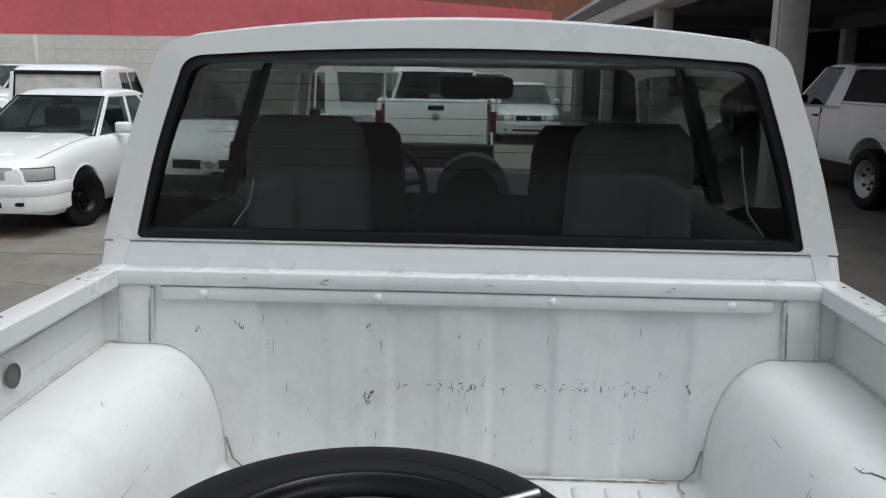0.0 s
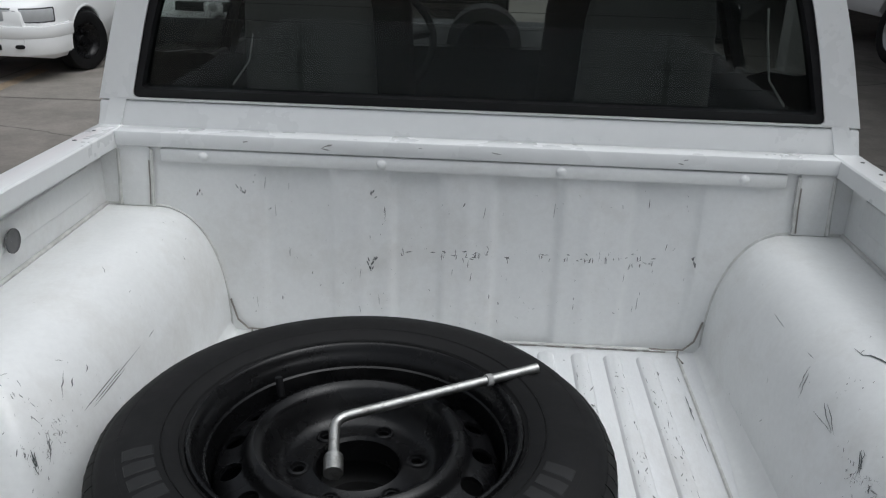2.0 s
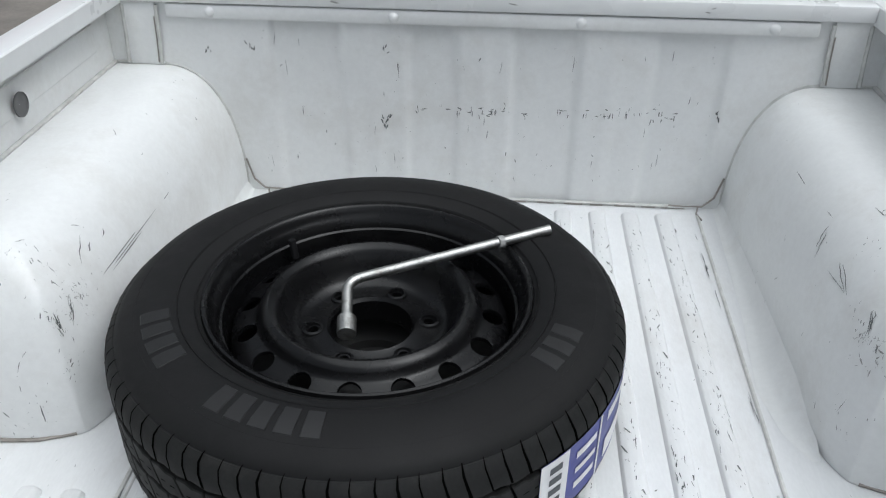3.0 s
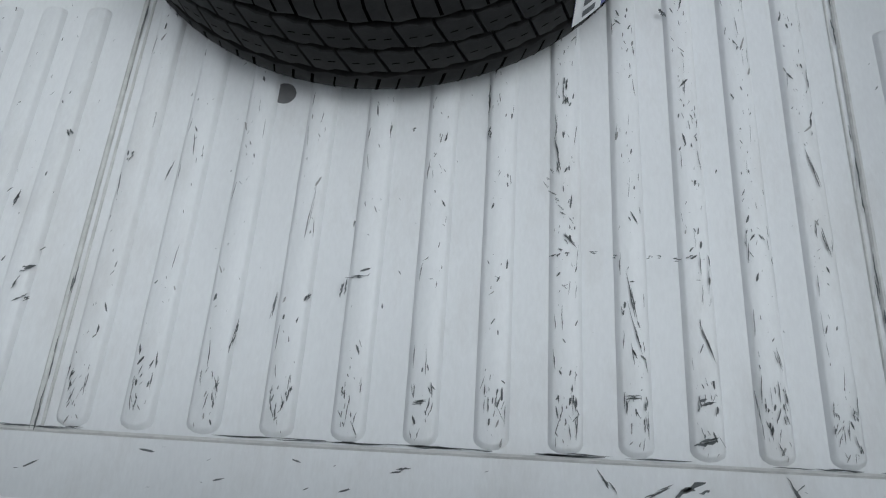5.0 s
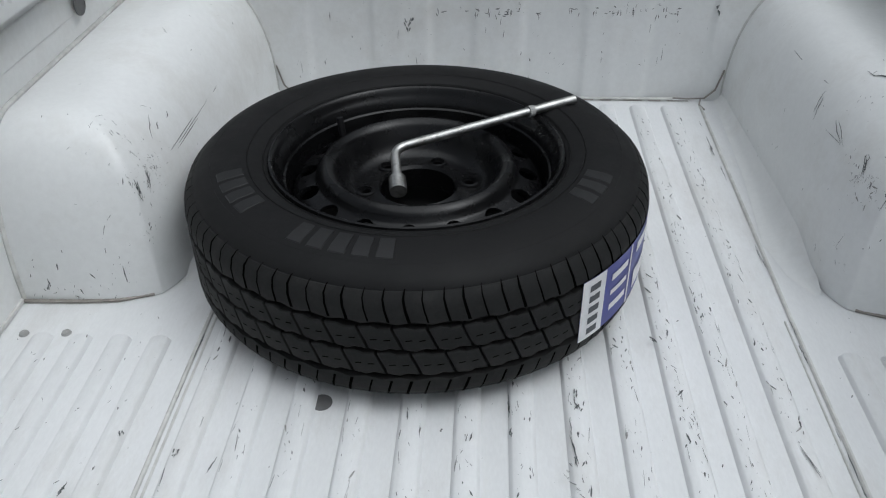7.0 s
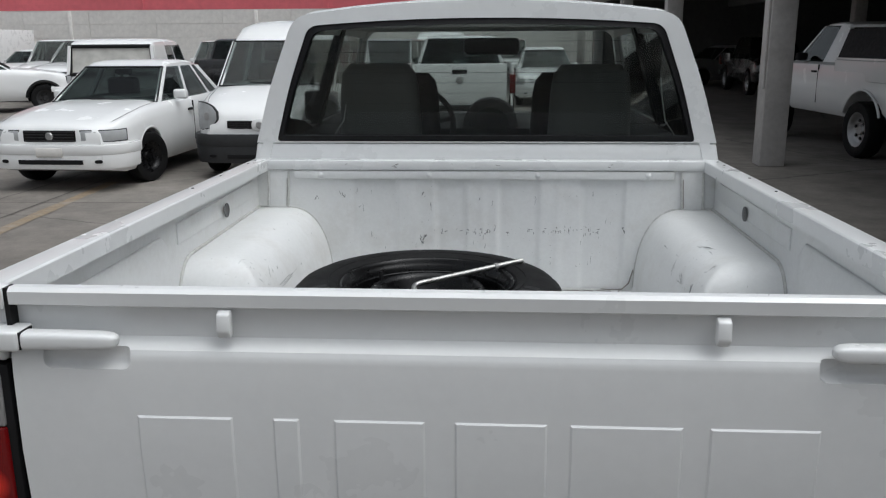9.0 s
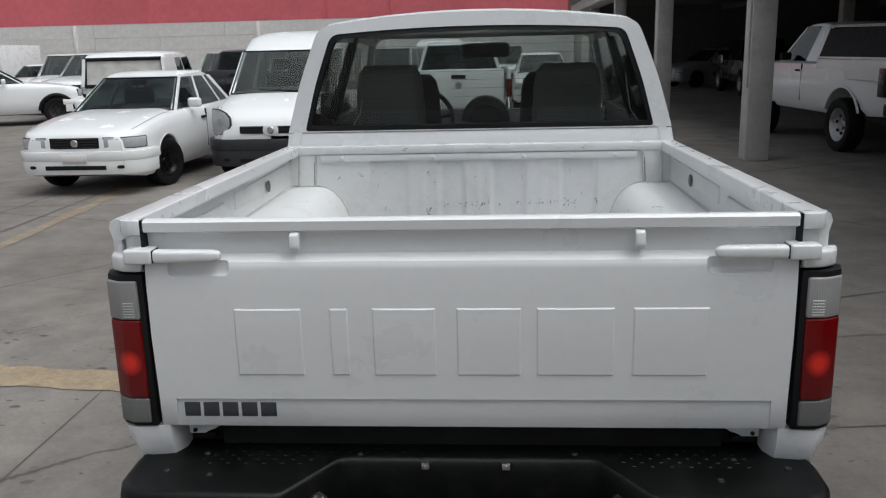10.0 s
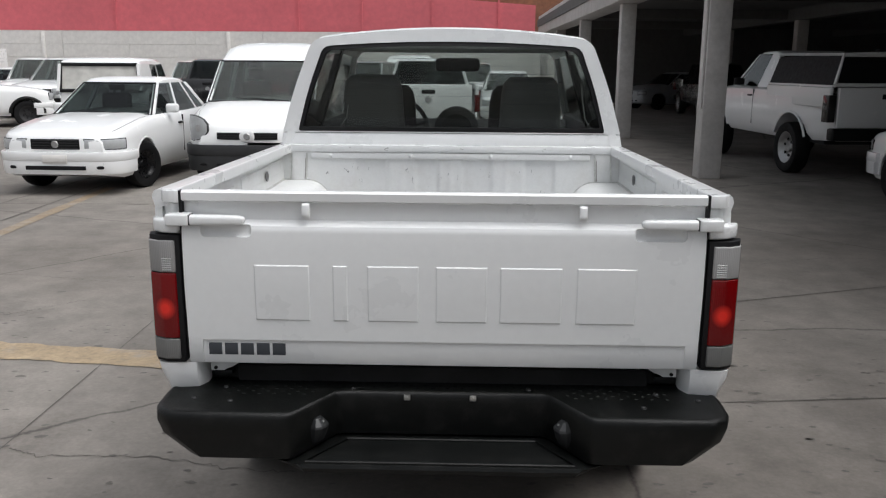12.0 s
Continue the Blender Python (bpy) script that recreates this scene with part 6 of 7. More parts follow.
def vehicle(at, turn, label, category, spec, paint=None, name="parked_car", group=""):
    """A parked vehicle, nose along +y of its own axes. spec gives lengths in metres:
    L, W: size; deck: (y, z) of the upper body line from tail to nose; green: tail foot, tail roof, front roof, front foot of the cabin;
    belt, roof: heights; wheels: rear and front axle; r: wheel radius; dark: lower bumper plastics; glass."""
    paint = paint or M_CARWHITE
    v = thing(name, at, label, category, group, turn)
    v.matrix_basis = v.matrix_basis @ Matrix.Scale(0.95, 4)
    L, W = spec["L"], spec["W"]
    hw, zb, belt, roof, r = W / 2, spec.get("low", 0.24), spec["belt"], spec["roof"], spec["r"]
    deck = spec["deck"]
    rings = []
    for y, z in nose_rows(deck, L):
        e = abs(y) / (L / 2)
        k = 1 - 0.16 * max(0, (e - 0.72) / 0.28) ** 2.2
        if y > L / 2 - 0.62:
            k = max(0.30, 1 - ((y - L / 2 + 0.62) / 0.62) ** ROUND) ** (1 / ROUND)
        w = hw * k
        sh = min(belt, z)
        low = zb + 0.06 * max(0, (e - 0.85) / 0.15)
        half = [(w * 0.90, low), (w * 0.985, low + 0.10), (w, low + 0.30), (w * 0.995, sh - 0.16), (w * 0.965, sh - 0.05), (w * 0.91, z - 0.012), (w * 0.60, z + 0.012)]
        rings.append([(x, y, zz) for x, zz in half] + [(0, y, z + 0.02)] + [(-x, y, zz) for x, zz in half[::-1]])
    b = bmesh.new()
    loft(b, rings)
    body = part("body", b, paint, v, angle=42)
    cutters = []
    for y in spec["wheels"]:
        for s in (-1, 1):
            b = bmesh.new()
            cyl(b, (s * hw * 0.62, y, r * 1.02), (s * hw * 1.2, y, r * 1.02), r * spec.get("ar", 1.17), 28)
            cutters.append(part("cutter", b, M_DARK, None))
    for c in cutters:
        c.matrix_world = v.matrix_basis.copy()
    bpy.context.view_layer.update()
    cut(body, cutters)
    part("underbody", boxed(-hw * 0.8, hw * 0.8, -L / 2 + 0.35, L / 2 - 0.60, zb - 0.02, zb + 0.2), M_DARK, v)
    for y in spec["wheels"]:
        for s in (-1, 1):
            wheel = road_wheel(v, s * (hw - 0.085), y, r, spec.get("tw", 0.19), s, spec.get("rim", M_ALLOY))
            if y > 0 and spec.get("steer"):
                wheel.matrix_basis = pose(s * (hw - 0.085), y, 0, 0, 0, spec["steer"]) @ pose(-s * (hw - 0.085), -y, 0)
    # cabin
    y0, y1, y2, y3 = spec["green"]
    wb, wr = hw * 0.90, hw * spec.get("taper", 0.70)
    if spec.get("box"):
        wr = hw * 0.86
    dome = spec.get("dome", 0.05)
    zr = roof - dome
    rows = []
    for a, k, g in ((y1 - 0.03, 0.95, 0.0), (y1 + 0.05, 0.985, 0.45), (y1 + 0.16, 1.0, 0.8), ((y1 + y2) / 2 - 0.2, 1.0, 1.0), (y2 - 0.75 * min(1, (y2 - y1) / 2), 1.0, 1.0), (y2 - 0.30 * min(1, (y2 - y1) / 2), 1.0, 0.78), (y2 - 0.08, 0.985, 0.35), (y2 + 0.03, 0.955, 0.0)):
        top = zr + dome * g
        sec = [(wr * k, zr - 0.012), (wr * k * 0.985, zr + dome * g * 0.45), (wr * k * 0.93, zr + dome * g * 0.78), (wr * k * 0.78, zr + dome * g * 0.94), (wr * k * 0.4, top)]
        rows.append([(-x, a, z) for x, z in sec] + [(x, a, z) for x, z in sec[::-1]] + [(wr * k * 0.95, a, zr - 0.03), (-wr * k * 0.95, a, zr - 0.03)])
    part("roof", loft(bmesh.new(), rows), paint, v, angle=34)
    zt = zr - 0.008
    zl = belt - 0.02
    posts = [("windscreen_post", y3, y2, 0.055), ("rear_post", y0, y1, 0.13 if not spec.get("slim") else 0.08)]
    for q in spec.get("posts", [0.5]):
        posts.append(("door_post", y0 + (y3 - y0) * q, y1 + (y2 - y1) * q, 0.06))
    for s in (-1, 1):
        for nm, ya, yb, w in posts:
            b = bmesh.new()
            loft(b, [[(s * (wb + 0.012), ya - w / 2, zl), (s * (wb + 0.012), ya + w / 2, zl), (s * (wb - 0.05), ya + w / 2, zl), (s * (wb - 0.05), ya - w / 2, zl)],
                     [(s * (wr + 0.006), yb - w / 2, zt), (s * (wr + 0.006), yb + w / 2, zt), (s * (wr - 0.05), yb + w / 2, zt), (s * (wr - 0.05), yb - w / 2, zt)]])
            part(nm, b, paint, v)
        fr = [0.0] + list(spec.get("posts", [0.5])) + [1.0]
        for a, c in zip(fr, fr[1:]):
            ya, yc = y0 + (y3 - y0) * a + 0.03, y0 + (y3 - y0) * c - 0.03
            ta, tcc = y1 + (y2 - y1) * a + 0.03, y1 + (y2 - y1) * c - 0.03
            if spec.get("blank") and a < spec["blank"]:
                part("side_panel", sheet(bmesh.new(), [(s * wb, ya, zl), (s * wb, yc, zl), (s * wr, tcc, zt), (s * wr, ta, zt)], 0.02), paint, v)
            else:
                part("side_window", sheet(bmesh.new(), [(s * wb, ya, zl), (s * wb, yc, zl), (s * wr, tcc, zt), (s * wr, ta, zt)], 0.006), M_GLASSDARK, v, "dark side window")
    part("windscreen", sheet(bmesh.new(), [(-wb + 0.03, y3 + 0.02, zl), (wb - 0.03, y3 + 0.02, zl), (wr - 0.03, y2 + 0.03, zt), (-wr + 0.03, y2 + 0.03, zt)], 0.006), M_GLASSDARK, v, "dark windscreen")
    part("rear_window", sheet(bmesh.new(), [(-wb + 0.05, y0 - 0.02, zl), (wb - 0.05, y0 - 0.02, zl), (wr - 0.05, y1 - 0.02, zt), (-wr + 0.05, y1 - 0.02, zt)], 0.006), spec.get("rear", M_GLASSDARK), v, "rear window")
    part("rear_window_frame", tube(bmesh.new(), [(-wb + 0.05, y0 - 0.035, zl), (-wr + 0.05, y1 - 0.035, zt - 0.01), (wr - 0.05, y1 - 0.035, zt - 0.01), (wb - 0.05, y0 - 0.035, zl), (-wb + 0.05, y0 - 0.035, zl)], spec.get("rubber", 0.012), 6), M_GASKET, v, "black window rubber")
    part("windscreen_trim", tube(bmesh.new(), [(-wb + 0.02, y3 + 0.03, zl + 0.01), (-wr + 0.02, y2 + 0.035, zt), (wr - 0.02, y2 + 0.035, zt), (wb - 0.02, y3 + 0.03, zl + 0.01), (0, y3 + 0.05, zl + 0.01), (-wb + 0.02, y3 + 0.03, zl + 0.01)], 0.012, 6), M_GASKET, v, "black windscreen rubber")
    part("cabin_lining", boxed(-wb + 0.09, wb - 0.09, y0 + 0.12, y3 - 0.25, belt - 0.25, belt + 0.02), M_TRIM, v)
    for s in (-1, 1):
        part("seat", boxed(s * 0.36 - 0.22, s * 0.36 + 0.22, y3 - 1.35, y3 - 1.2, belt - 0.2, belt + 0.24, 0.06, 3), M_SEATDARK, v, "dark seat")
        part("headrest", boxed(s * 0.36 - 0.12, s * 0.36 + 0.12, y3 - 1.36, y3 - 1.26, belt + 0.27, belt + 0.42, 0.045, 3), M_SEATDARK, v)
    # nose details
    n = spec.get("nose")
    yf = L / 2
    if n:
        lz, gz, bz = n["lz"], n["gz"], n["bz"]
        for s in (-1, 1):
            lamp = part("headlamp", nose_patch(s * n["lx"][0], s * n["lx"][1], lz[0], lz[1], hw, L, 0.008, 0.05, n.get("round", 0)), M_HEADLAMP, v, "clear headlamp")
            part("lamp_rim", nose_patch(s * (n["lx"][0] - 0.012), s * min(hw, n["lx"][1] + 0.004), lz[0] - 0.012, lz[1] + 0.010, hw, L, 0.003, 0.04, n.get("round", 0)), M_TRIM, lamp, "dark lamp surround")
            xm = s * (n["lx"][0] * 0.62 + n["lx"][1] * 0.38)
            part("reflector", lathe(bmesh.new(), [(0.0005, 0.004), (0.030, 0.006), (0.046, 0.004), (0.05, 0.0)], 20, "y", (xm, front_y(xm, hw, L) + 0.009, (lz[0] + lz[1]) / 2)), M_ALLOY, lamp, "bright reflector")
            part("door_mirror", boxed(*sorted((s * (wb + 0.02), s * (wb + 0.20))), y3 - 0.47, y3 - 0.37, belt + 0.0, belt + 0.125, 0.035, 3), n.get("mirror", paint), v, "door mirror")
            part("bonnet_gap", tube(bmesh.new(), [(s * hw * 0.87 * min(1, (1 - max(0, (y - L / 2 + 0.62) / 0.62) ** ROUND) ** (1 / ROUND)), y, z + 0.0015) for y, z in deck if y3 - 0.02 <= y <= L / 2 - 0.10], 0.0025, 6), M_TRIM, v)
        gr = part("grille", nose_patch(-n["gx"], n["gx"], gz[0], gz[1], hw, L, 0.006, 0.06), M_GASKET, v, "dark grille")
        if n.get("split"):
            part("grille_middle", nose_patch(-0.10, 0.10, gz[0] - 0.02, gz[1] + 0.015, hw, L, 0.014, 0.05, 2.4), paint, gr, "painted middle of the grille")
        part("emblem", lathe(bmesh.new(), [(0.0005, 0.012), (0.035, 0.012), (0.046, 0.0)], 20, "y", (0, yf + (0.016 if n.get("split") else 0.008), (gz[0] + gz[1]) / 2)), M_ALLOY, gr, "plain round emblem")
        for k in range(4):
            z = gz[0] + (gz[1] - gz[0]) * (k + 0.5) / 4
            part("grille_bar", nose_patch(-n["gx"] + 0.02, n["gx"] - 0.02, z - 0.006, z + 0.006, hw, L, 0.012, 0.01), M_TRIM, gr)
        bo = n.get("bo", 0.045)
        zs = bz[0] + (bz[1] - bz[0]) * 0.62
        bp = part("front_bumper", nose_patch(-hw * 0.9999, hw * 0.9999, zs - 0.01, bz[1], hw, L, bo, 0.09, steps=28), n.get("bm", paint), v, "front bumper", angle=50)
        part("lower_bumper", nose_patch(-hw * 0.9995, hw * 0.9995, bz[0], zs, hw, L, bo * 0.7, 0.09, steps=28, lean=-0.008), n.get("bm", paint), bp, angle=50)
        part("air_slot", nose_patch(-hw * 0.48, hw * 0.48, bz[0] + 0.055, bz[0] + 0.105, hw, L, bo * 0.7 + 0.012, 0.03), M_GASKET, bp)
        if n.get("plate", True):
            part("plate_blank", nose_patch(-0.15, 0.15, zs - 0.03, zs + 0.07, hw, L, bo + 0.008, 0.012), M_CONC, bp, "blank pale plate")
        for s in (-1, 1):
            part("fog_slot", nose_patch(s * hw * 0.64, s * hw * 0.74, bz[0] + 0.065, bz[0] + 0.105, hw, L, bo * 0.7 + 0.012, 0.03, 3), M_GASKET, bp)
            part("wiper", tube(bmesh.new(), [(s * 0.1 - 0.3, y3 + 0.045, zl + 0.02), (s * 0.1 + 0.25, y3 - 0.01, zl + 0.055)], 0.008, 6), M_GASKET, v)
    for y in spec["wheels"]:
        for s in (-1, 1):
            ra = r * (spec.get("ar", 1.17) + 0.01)
            a0 = math.asin(max(-0.3, min(0.6, (zb + 0.07 - r * 1.02) / ra)))
            arc = [(s * (hw * 0.985), y + ra * math.cos(a), r * 1.02 + ra * math.sin(a)) for a in (a0 + (math.pi - 2 * a0) * k / 22 for k in range(23))]
            part("arch_lip", tube(bmesh.new(), arc, spec.get("lip", 0.018), 8), spec.get("lipm", paint), v)
    for s in (-1, 1):
        for q in spec.get("posts", [0.5]):
            yy = y0 + (y3 - y0) * q
            part("door_gap", boxed(*sorted((s * (hw - 0.02), s * (hw + 0.002))), yy - 0.004, yy + 0.004, zb + 0.15, belt - 0.05), M_GASKET, v)
            part("door_handle", boxed(*sorted((s * (hw - 0.02), s * (hw + 0.022))), yy + 0.05, yy + 0.19, belt - 0.17, belt - 0.14, 0.008), n.get("mirror", M_GASKET) if n else M_GASKET, v, "door handle")
        tl = spec.get("tail")
        if tl:
            part("tail_lamp", boxed(*sorted((s * (hw * 0.96 - tl[0]), s * (hw + 0.012))), -L / 2 - 0.012, -L / 2 + 0.16, tl[1], tl[2], 0.015), spec.get("tailm", M_RED), v, "tail lamp")
    return v


def bed_of(v, spec, paint=None, cover=False):
    """Open cargo bed behind a pickup's cab."""
    paint = paint or M_CARWHITE
    L, hw, z = spec["L"], spec["W"] / 2, spec["bedz"]
    y0, y1 = -L / 2, spec["green"][0] - 0.06
    for s in (-1, 1):
        part("bed_side", boxed(*sorted((s * (hw - 0.07), s * (hw - 0.012))), y0 + 0.02, y1, spec["belt"] - 0.25, z, 0.02, 3), paint, v)
        if cover:
            part("cap_side", sheet(bmesh.new(), [(s * (hw - 0.06), y0 + 0.06, z + 0.03), (s * (hw - 0.06), y1, z + 0.03), (s * (hw - 0.20), y1, spec["roof"] - 0.11), (s * (hw - 0.20), y0 + 0.14, spec["roof"] - 0.11)], 0.012), M_GASKET, v, "black glass side of the cap")
            part("cap_rail", boxed(*sorted((s * (hw - 0.10), s * (hw - 0.03))), y0 + 0.03, y1, z + 0.001, z + 0.032, 0.006), paint, v)
    gate = part("tailgate", boxed(-hw + 0.13, hw - 0.13, y0 - 0.02, y0 + 0.06, spec["low"] + 0.242, z, 0.015, 3), paint, v, "plain tailgate")
    part("gate_handle", boxed(-0.12, 0.12, y0 - 0.03, y0 - 0.012, z - 0.16, z - 0.09, 0.008), M_GASKET, gate, "black gate handle")
    b = bmesh.new()
    lathe(b, [(0.0005, -0.012), (0.05, -0.012), (0.06, 0.0)], 20, "y", (0, y0 - 0.02, z - 0.26))
    part("gate_emblem", b, M_ALLOY, gate, "plain round emblem")
    # A black plate below the rim stands in for the bed's dark inside.
    part("bed_cover", boxed(-hw + 0.09, hw - 0.09, y0 + 0.06, y1, z - 0.12, z - 0.08), M_GASKET, v, "black plate standing in for the dark bed interior")
    if cover:
        part("cap_roof", loft(bmesh.new(), [[(-hw + 0.19, y, z1 - 0.05), (hw - 0.19, y, z1 - 0.05), (hw - 0.23, y, z1 - 0.01), (0, y, z1 + 0.01), (-hw + 0.23, y, z1 - 0.01)] for y, z1 in ((y0 + 0.12, spec["roof"] - 0.06), (y1 + 0.04, spec["roof"] - 0.04))]), paint, v, "white roof of the cap")
        part("cap_window", sheet(bmesh.new(), [(-hw + 0.09, y0 + 0.04, z + 0.03), (hw - 0.09, y0 + 0.04, z + 0.03), (hw - 0.22, y0 + 0.13, spec["roof"] - 0.11), (-hw + 0.22, y0 + 0.13, spec["roof"] - 0.11)], 0.012), M_GASKET, v, "black rear window of the cap")
        part("cap_door_frame", tube(bmesh.new(), [(-hw + 0.08, y0 + 0.03, z + 0.035), (-hw + 0.21, y0 + 0.12, spec["roof"] - 0.10), (hw - 0.21, y0 + 0.12, spec["roof"] - 0.10), (hw - 0.08, y0 + 0.03, z + 0.035), (-hw + 0.08, y0 + 0.03, z + 0.035)], 0.028, 8), paint, v, "white frame of the cap's rear window")
        part("cap_brake_light", boxed(-0.15, 0.15, y0 + 0.14, y0 + 0.24, spec["roof"] - 0.06, spec["roof"] - 0.015, 0.01), M_GASKET, v, "dark brake light on the cap")
    part("rear_bumper", boxed(-hw + 0.03, hw - 0.03, y0 - 0.12, y0 + 0.05, spec["low"] + 0.07, spec["low"] + 0.24, 0.025, 3), M_PLASTIC, v, "dark rear bumper")


SEDAN = dict(L=4.14, W=1.54, belt=0.92, roof=1.40, dome=0.075, r=0.30, wheels=(-1.22, 1.20), green=(-1.42, -0.95, 0.10, 0.72), posts=(0.20, 0.58), low=0.20,
             deck=((-2.07, 0.70), (-2.02, 0.86), (-1.85, 0.93), (-1.3, 0.95), (-0.6, 0.93), (0.2, 0.925), (0.72, 0.92), (1.2, 0.885), (1.6, 0.83), (1.9, 0.77), (2.02, 0.73), (2.05, 0.70), (2.07, 0.66)),
             nose=dict(lx=(0.36, 0.755), lz=(0.57, 0.685), gx=0.30, gz=(0.565, 0.69), bz=(0.265, 0.535), bo=0.045), rim=M_RIM, taper=0.70, tw=0.185, ar=1.15, tail=(0.3, 0.62, 0.80))
VAN = dict(L=4.0, W=1.68, belt=1.09, roof=1.91, dome=0.27, r=0.31, wheels=(-1.25, 1.28), green=(-1.95, -1.85, 0.50, 1.15), posts=(0.38, 0.66), low=0.22, box=True, blank=0.38,
           deck=((-2.0, 0.8), (-1.97, 1.07), (-1.5, 1.09), (0.0, 1.10), (1.0, 1.10), (1.25, 1.06), (1.58, 0.97), (1.80, 0.88), (1.92, 0.78), (1.97, 0.70), (2.0, 0.62)),
           nose=dict(lx=(0.53, 0.838), lz=(0.60, 0.92), gx=0.40, gz=(0.61, 0.705), bz=(0.20, 0.545), bo=0.06, round=2.6, split=True, plate=False, bm=M_BUMPERGREY, mirror=M_GASKET))
PICKUP = dict(L=5.0, W=1.76, belt=1.10, roof=1.72, r=0.36, wheels=(-1.45, 1.52), green=(-0.62, -0.52, 0.42, 1.05), posts=(0.42,), low=0.38, slim=True, bedz=1.20,
              deck=((-2.5, 0.85), (-2.47, 1.05), (-1.2, 1.06), (-0.4, 1.08), (0.4, 1.09), (1.1, 1.10), (1.5, 1.06), (2.1, 1.01), (2.4, 0.95), (2.47, 0.85), (2.5, 0.62)),
              nose=dict(lx=(0.48, 0.80), lz=(0.72, 0.90), gx=0.44, gz=(0.68, 0.90), bz=(0.42, 0.66), bm=M_PLASTIC, mirror=M_GASKET), tw=0.24, tail=(0.05, 0.80, 1.10), tailm=M_REDDIM)
CREW = dict(PICKUP, green=(-0.95, -0.85, 0.42, 1.05), posts=(0.25, 0.62))
SUV = dict(L=4.4, W=1.75, belt=1.02, roof=1.68, r=0.34, wheels=(-1.3, 1.3), green=(-2.05, -1.8, 0.15, 0.85), posts=(0.3, 0.62), low=0.28,
           deck=((-2.2, 0.75), (-2.17, 1.02), (-1.5, 1.03), (0.0, 1.03), (0.85, 1.03), (1.4, 0.99), (1.9, 0.92), (2.12, 0.84), (2.18, 0.7), (2.2, 0.55)),
           nose=dict(lx=(0.46, 0.80), lz=(0.68, 0.84), gx=0.42, gz=(0.64, 0.82), bz=(0.30, 0.60)), box=False, taper=0.78, tail=(0.12, 0.8, 1.0))
M_SILVER = surface("silver_paint", (0.42, 0.43, 0.44), 0.32, metal=0.3, vary=0.05, scale=4, bump=0.0, coat=0.4)
M_BLACKCAR = surface("black_car_paint", (0.02, 0.02, 0.022), 0.25, vary=0.1, bump=0.0, coat=0.6)
M_REDCAR = surface("red_car_paint", (0.25, 0.02, 0.025), 0.3, vary=0.1, bump=0.0, coat=0.5)

# the rows on the open side
vehicle((-4.575, 9.08, 0), 178.5, "old white four-door saloon with dark steel wheels", "car", dict(SEDAN, steer=-16))
vehicle((-2.655, 9.96, 0), 180, "white compact van with a dark plastic front bumper", "van", VAN, name="parked_van")
vehicle((-12.02, 17.5, 0), -60, "white hatchback with black wheel arch trims", "car", dict(SUV, r=0.33, roof=1.5, wheels=(-1.2, 1.55), lip=0.045, lipm=M_PLASTIC, rim=M_TRIM))
v = vehicle((-10.95, 21.34, 0), 182, "white pickup with a dark grille and bumper", "pickup truck", PICKUP, name="parked_pickup")
bed_of(v, PICKUP)
v = vehicle((-12.63, 22.97, 0), 196, "white pickup among the parked rows", "pickup truck", PICKUP, name="parked_pickup")
bed_of(v, PICKUP)
vehicle((-6.8, 14.55, 0), 10, "white van with a large black-framed rear window", "van", dict(VAN, roof=1.70, dome=0.12, belt=1.10, rear=M_PALEPANE, rubber=0.035), name="parked_van")
vehicle((-8.07, 23.73, 0), 182, "white sport utility car", "car", SUV)
v = vehicle((-6.71, 21.13, 0), 8, "black pickup parked in the row", "pickup truck", CREW, M_BLACKCAR, name="parked_pickup")
bed_of(v, CREW, M_BLACKCAR)
vehicle((-6.3, 26.38, 0), 178, "dark red car at the back of the yard", "car", SEDAN, M_REDCAR)
for x, y, t in ((-3.29, 24.9, 185), (-8.09, 29.16, 183), (-10.21, 30.47, 180), (-13.38, 29.16, 178), (-16.47, 28.07, 180), (-5.17, 31.23, 180)):
    vehicle((x, y, 0), t, "white car at the back of the yard", "car", SUV if int(x) % 2 else SEDAN, group="far cars")
# box lorry at the back
lorry = thing("box_lorry", (-21.5, 33.64, 0), "white box lorry at the back of the yard", "lorry", turn=180)
lorry.matrix_basis = lorry.matrix_basis @ Matrix.Scale(0.68, 4)
part("cargo_box", boxed(-1.2, 1.2, -3.5, 1.2, 0.9, 3.1, 0.03), M_PAINT, lorry, "white cargo box")
part("cab", boxed(-1.05, 1.05, 1.3, 3.0, 0.5, 2.3, 0.15, 3), M_PAINT, lorry, "white lorry cab")
part("windscreen", boxed(-0.95, 0.95, 2.98, 3.02, 1.4, 2.1, 0.01), M_GASKET, lorry, "dark windscreen")
part("bumper", boxed(-1.1, 1.1, 2.9, 3.1, 0.35, 0.75, 0.04), M_PLASTIC, lorry, "dark bumper")
for s in (-1, 1):
    for y in (-2.2, 2.0):
        road_wheel(lorry, s * 0.95, y, 0.45, 0.28, s)
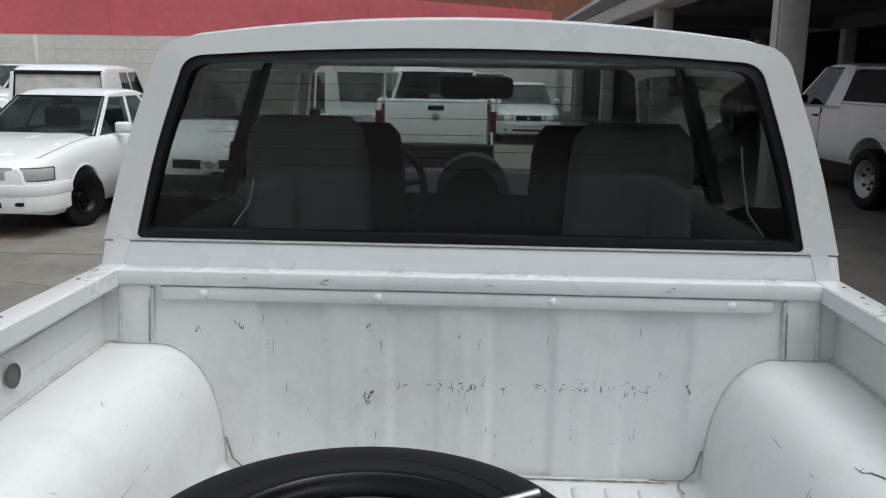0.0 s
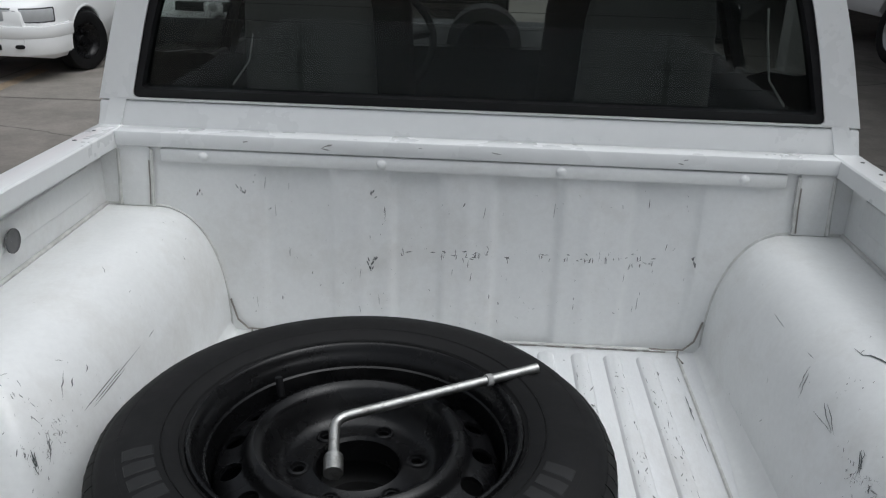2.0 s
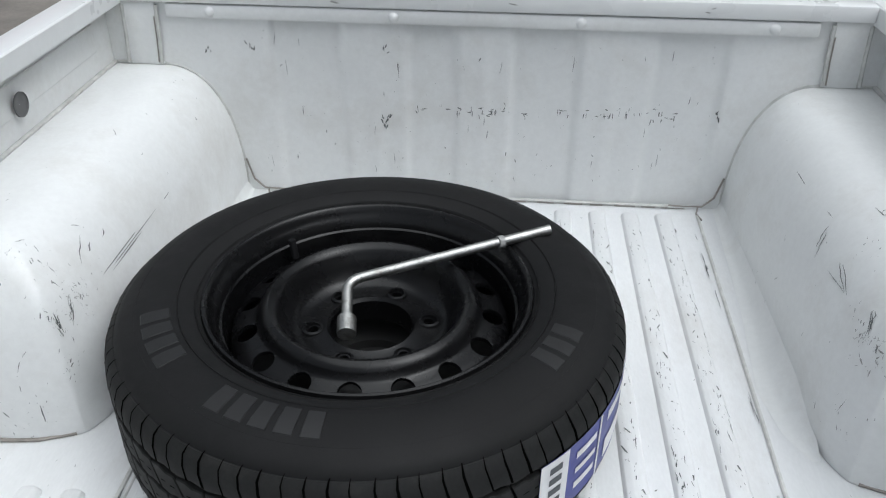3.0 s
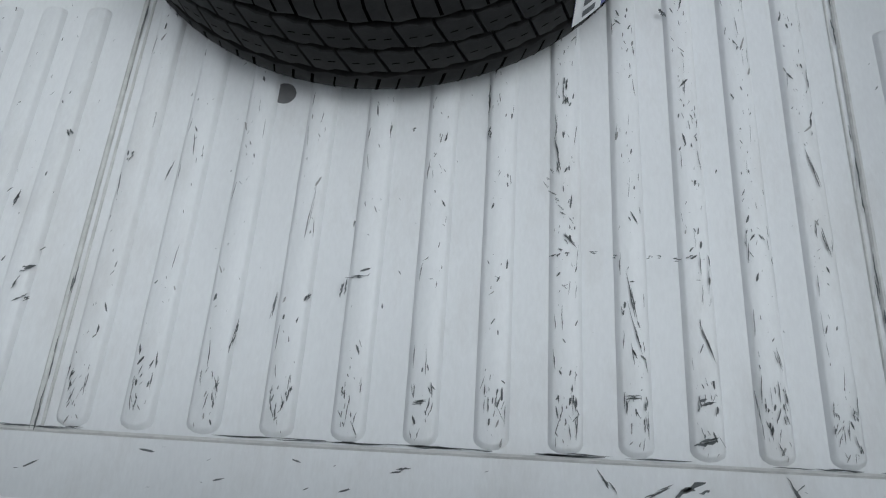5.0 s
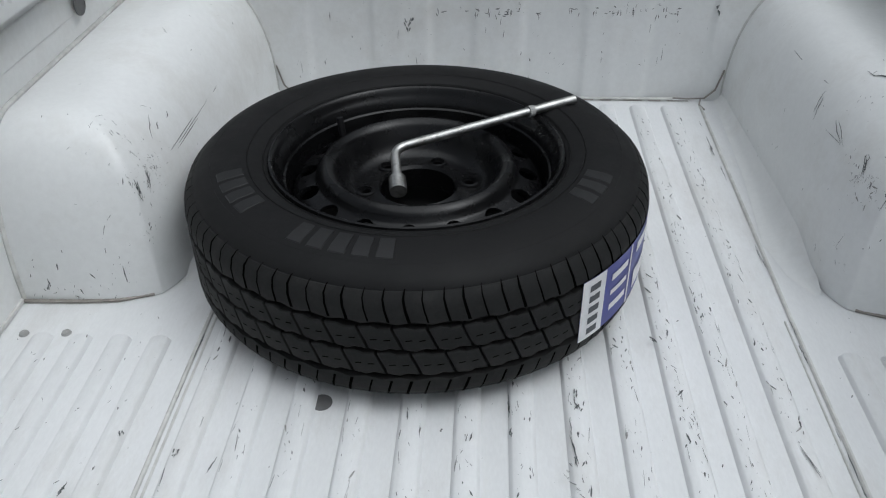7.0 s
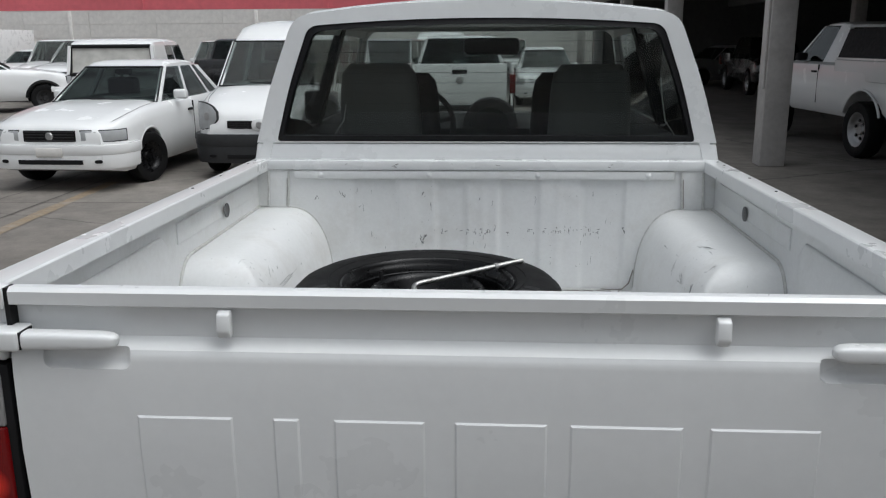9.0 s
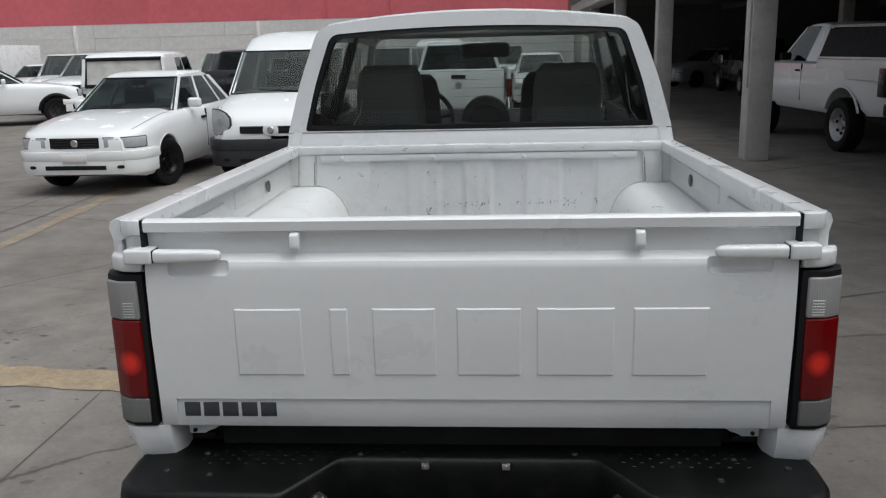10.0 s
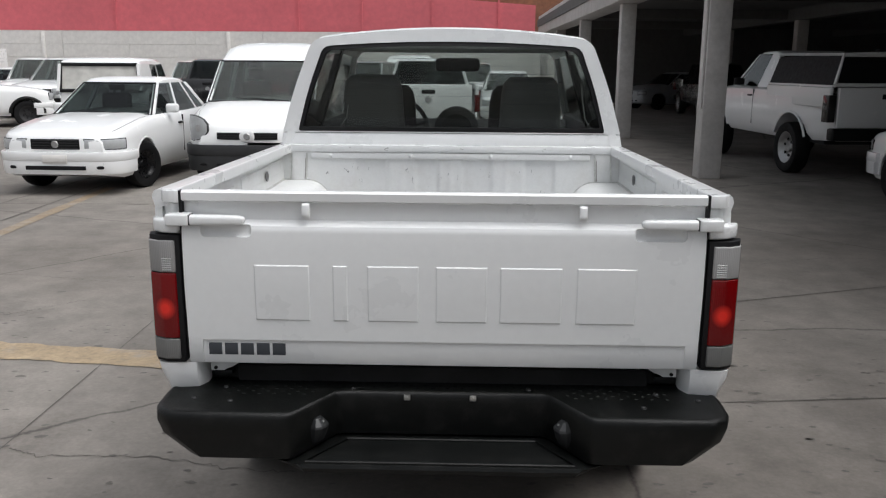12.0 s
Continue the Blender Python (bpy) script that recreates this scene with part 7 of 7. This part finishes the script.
# straight ahead, seen through the cab
v = vehicle((-0.62, 13.9, 0), 2, "white crew-cab pickup seen from behind through the cab", "pickup truck", dict(CREW, bedz=1.27), name="parked_pickup")
bed_of(v, dict(CREW, bedz=1.27))
vehicle((1.21, 20.73, 0), 180, "small white saloon facing the camera under the daylight", "car", dict(SEDAN, roof=1.45))
vehicle((-2.42, 16.8, 0), 176, "silver estate car standing behind the van", "car", SUV, M_SILVER)
vehicle((-1.66, 23.98, 0), 180, "white van further along the aisle", "van", VAN, name="parked_van")
vehicle((0.24, 26.38, 0), 180, "white car at the end of the aisle", "car", SUV)
# under the deck
RANGER = dict(PICKUP, L=4.8, W=1.75, roof=1.87, belt=1.29, ar=1.36, r=0.39, wheels=(-1.25, 1.65), bedz=1.325, tw=0.25, low=0.52, rim=M_ALLOY, green=(-0.30, -0.22, 0.55, 1.1), posts=(0.30,), blank=0.3, tailm=M_SMOKED, tail=(0.07, 0.84, 1.22),
              deck=((-2.4, 0.92), (-2.37, 1.28), (-1.2, 1.29), (-0.4, 1.29), (0.4, 1.29), (1.1, 1.29), (1.5, 1.26), (2.0, 1.22), (2.3, 1.14), (2.37, 1.02), (2.4, 0.85)),
              nose=dict(lx=(0.48, 0.86), lz=(0.92, 1.08), gx=0.44, gz=(0.90, 1.08), bz=(0.55, 0.82), bm=M_PLASTIC, mirror=M_GASKET))
v = vehicle((5.52, 11.35, 0), 5, "white pickup with a black-glazed cap and large tyres", "pickup truck", RANGER, name="parked_pickup")
bed_of(v, RANGER, cover=True)
vehicle((8.65, 10.89, 0), 0, "white sport utility car under the deck", "car", dict(SUV, roof=1.8, belt=1.1))
vehicle((5.80, 6.35, 0), 0, "white car standing at the deck's edge", "car", SEDAN)
vehicle((7.74, 29.43, 0), 115, "silver saloon deep under the deck", "car", SEDAN, M_SILVER)
v = vehicle((7.93, 24.59, 0), 178, "black pickup under the deck", "pickup truck", CREW, M_BLACKCAR, name="parked_pickup")
bed_of(v, CREW, M_BLACKCAR)
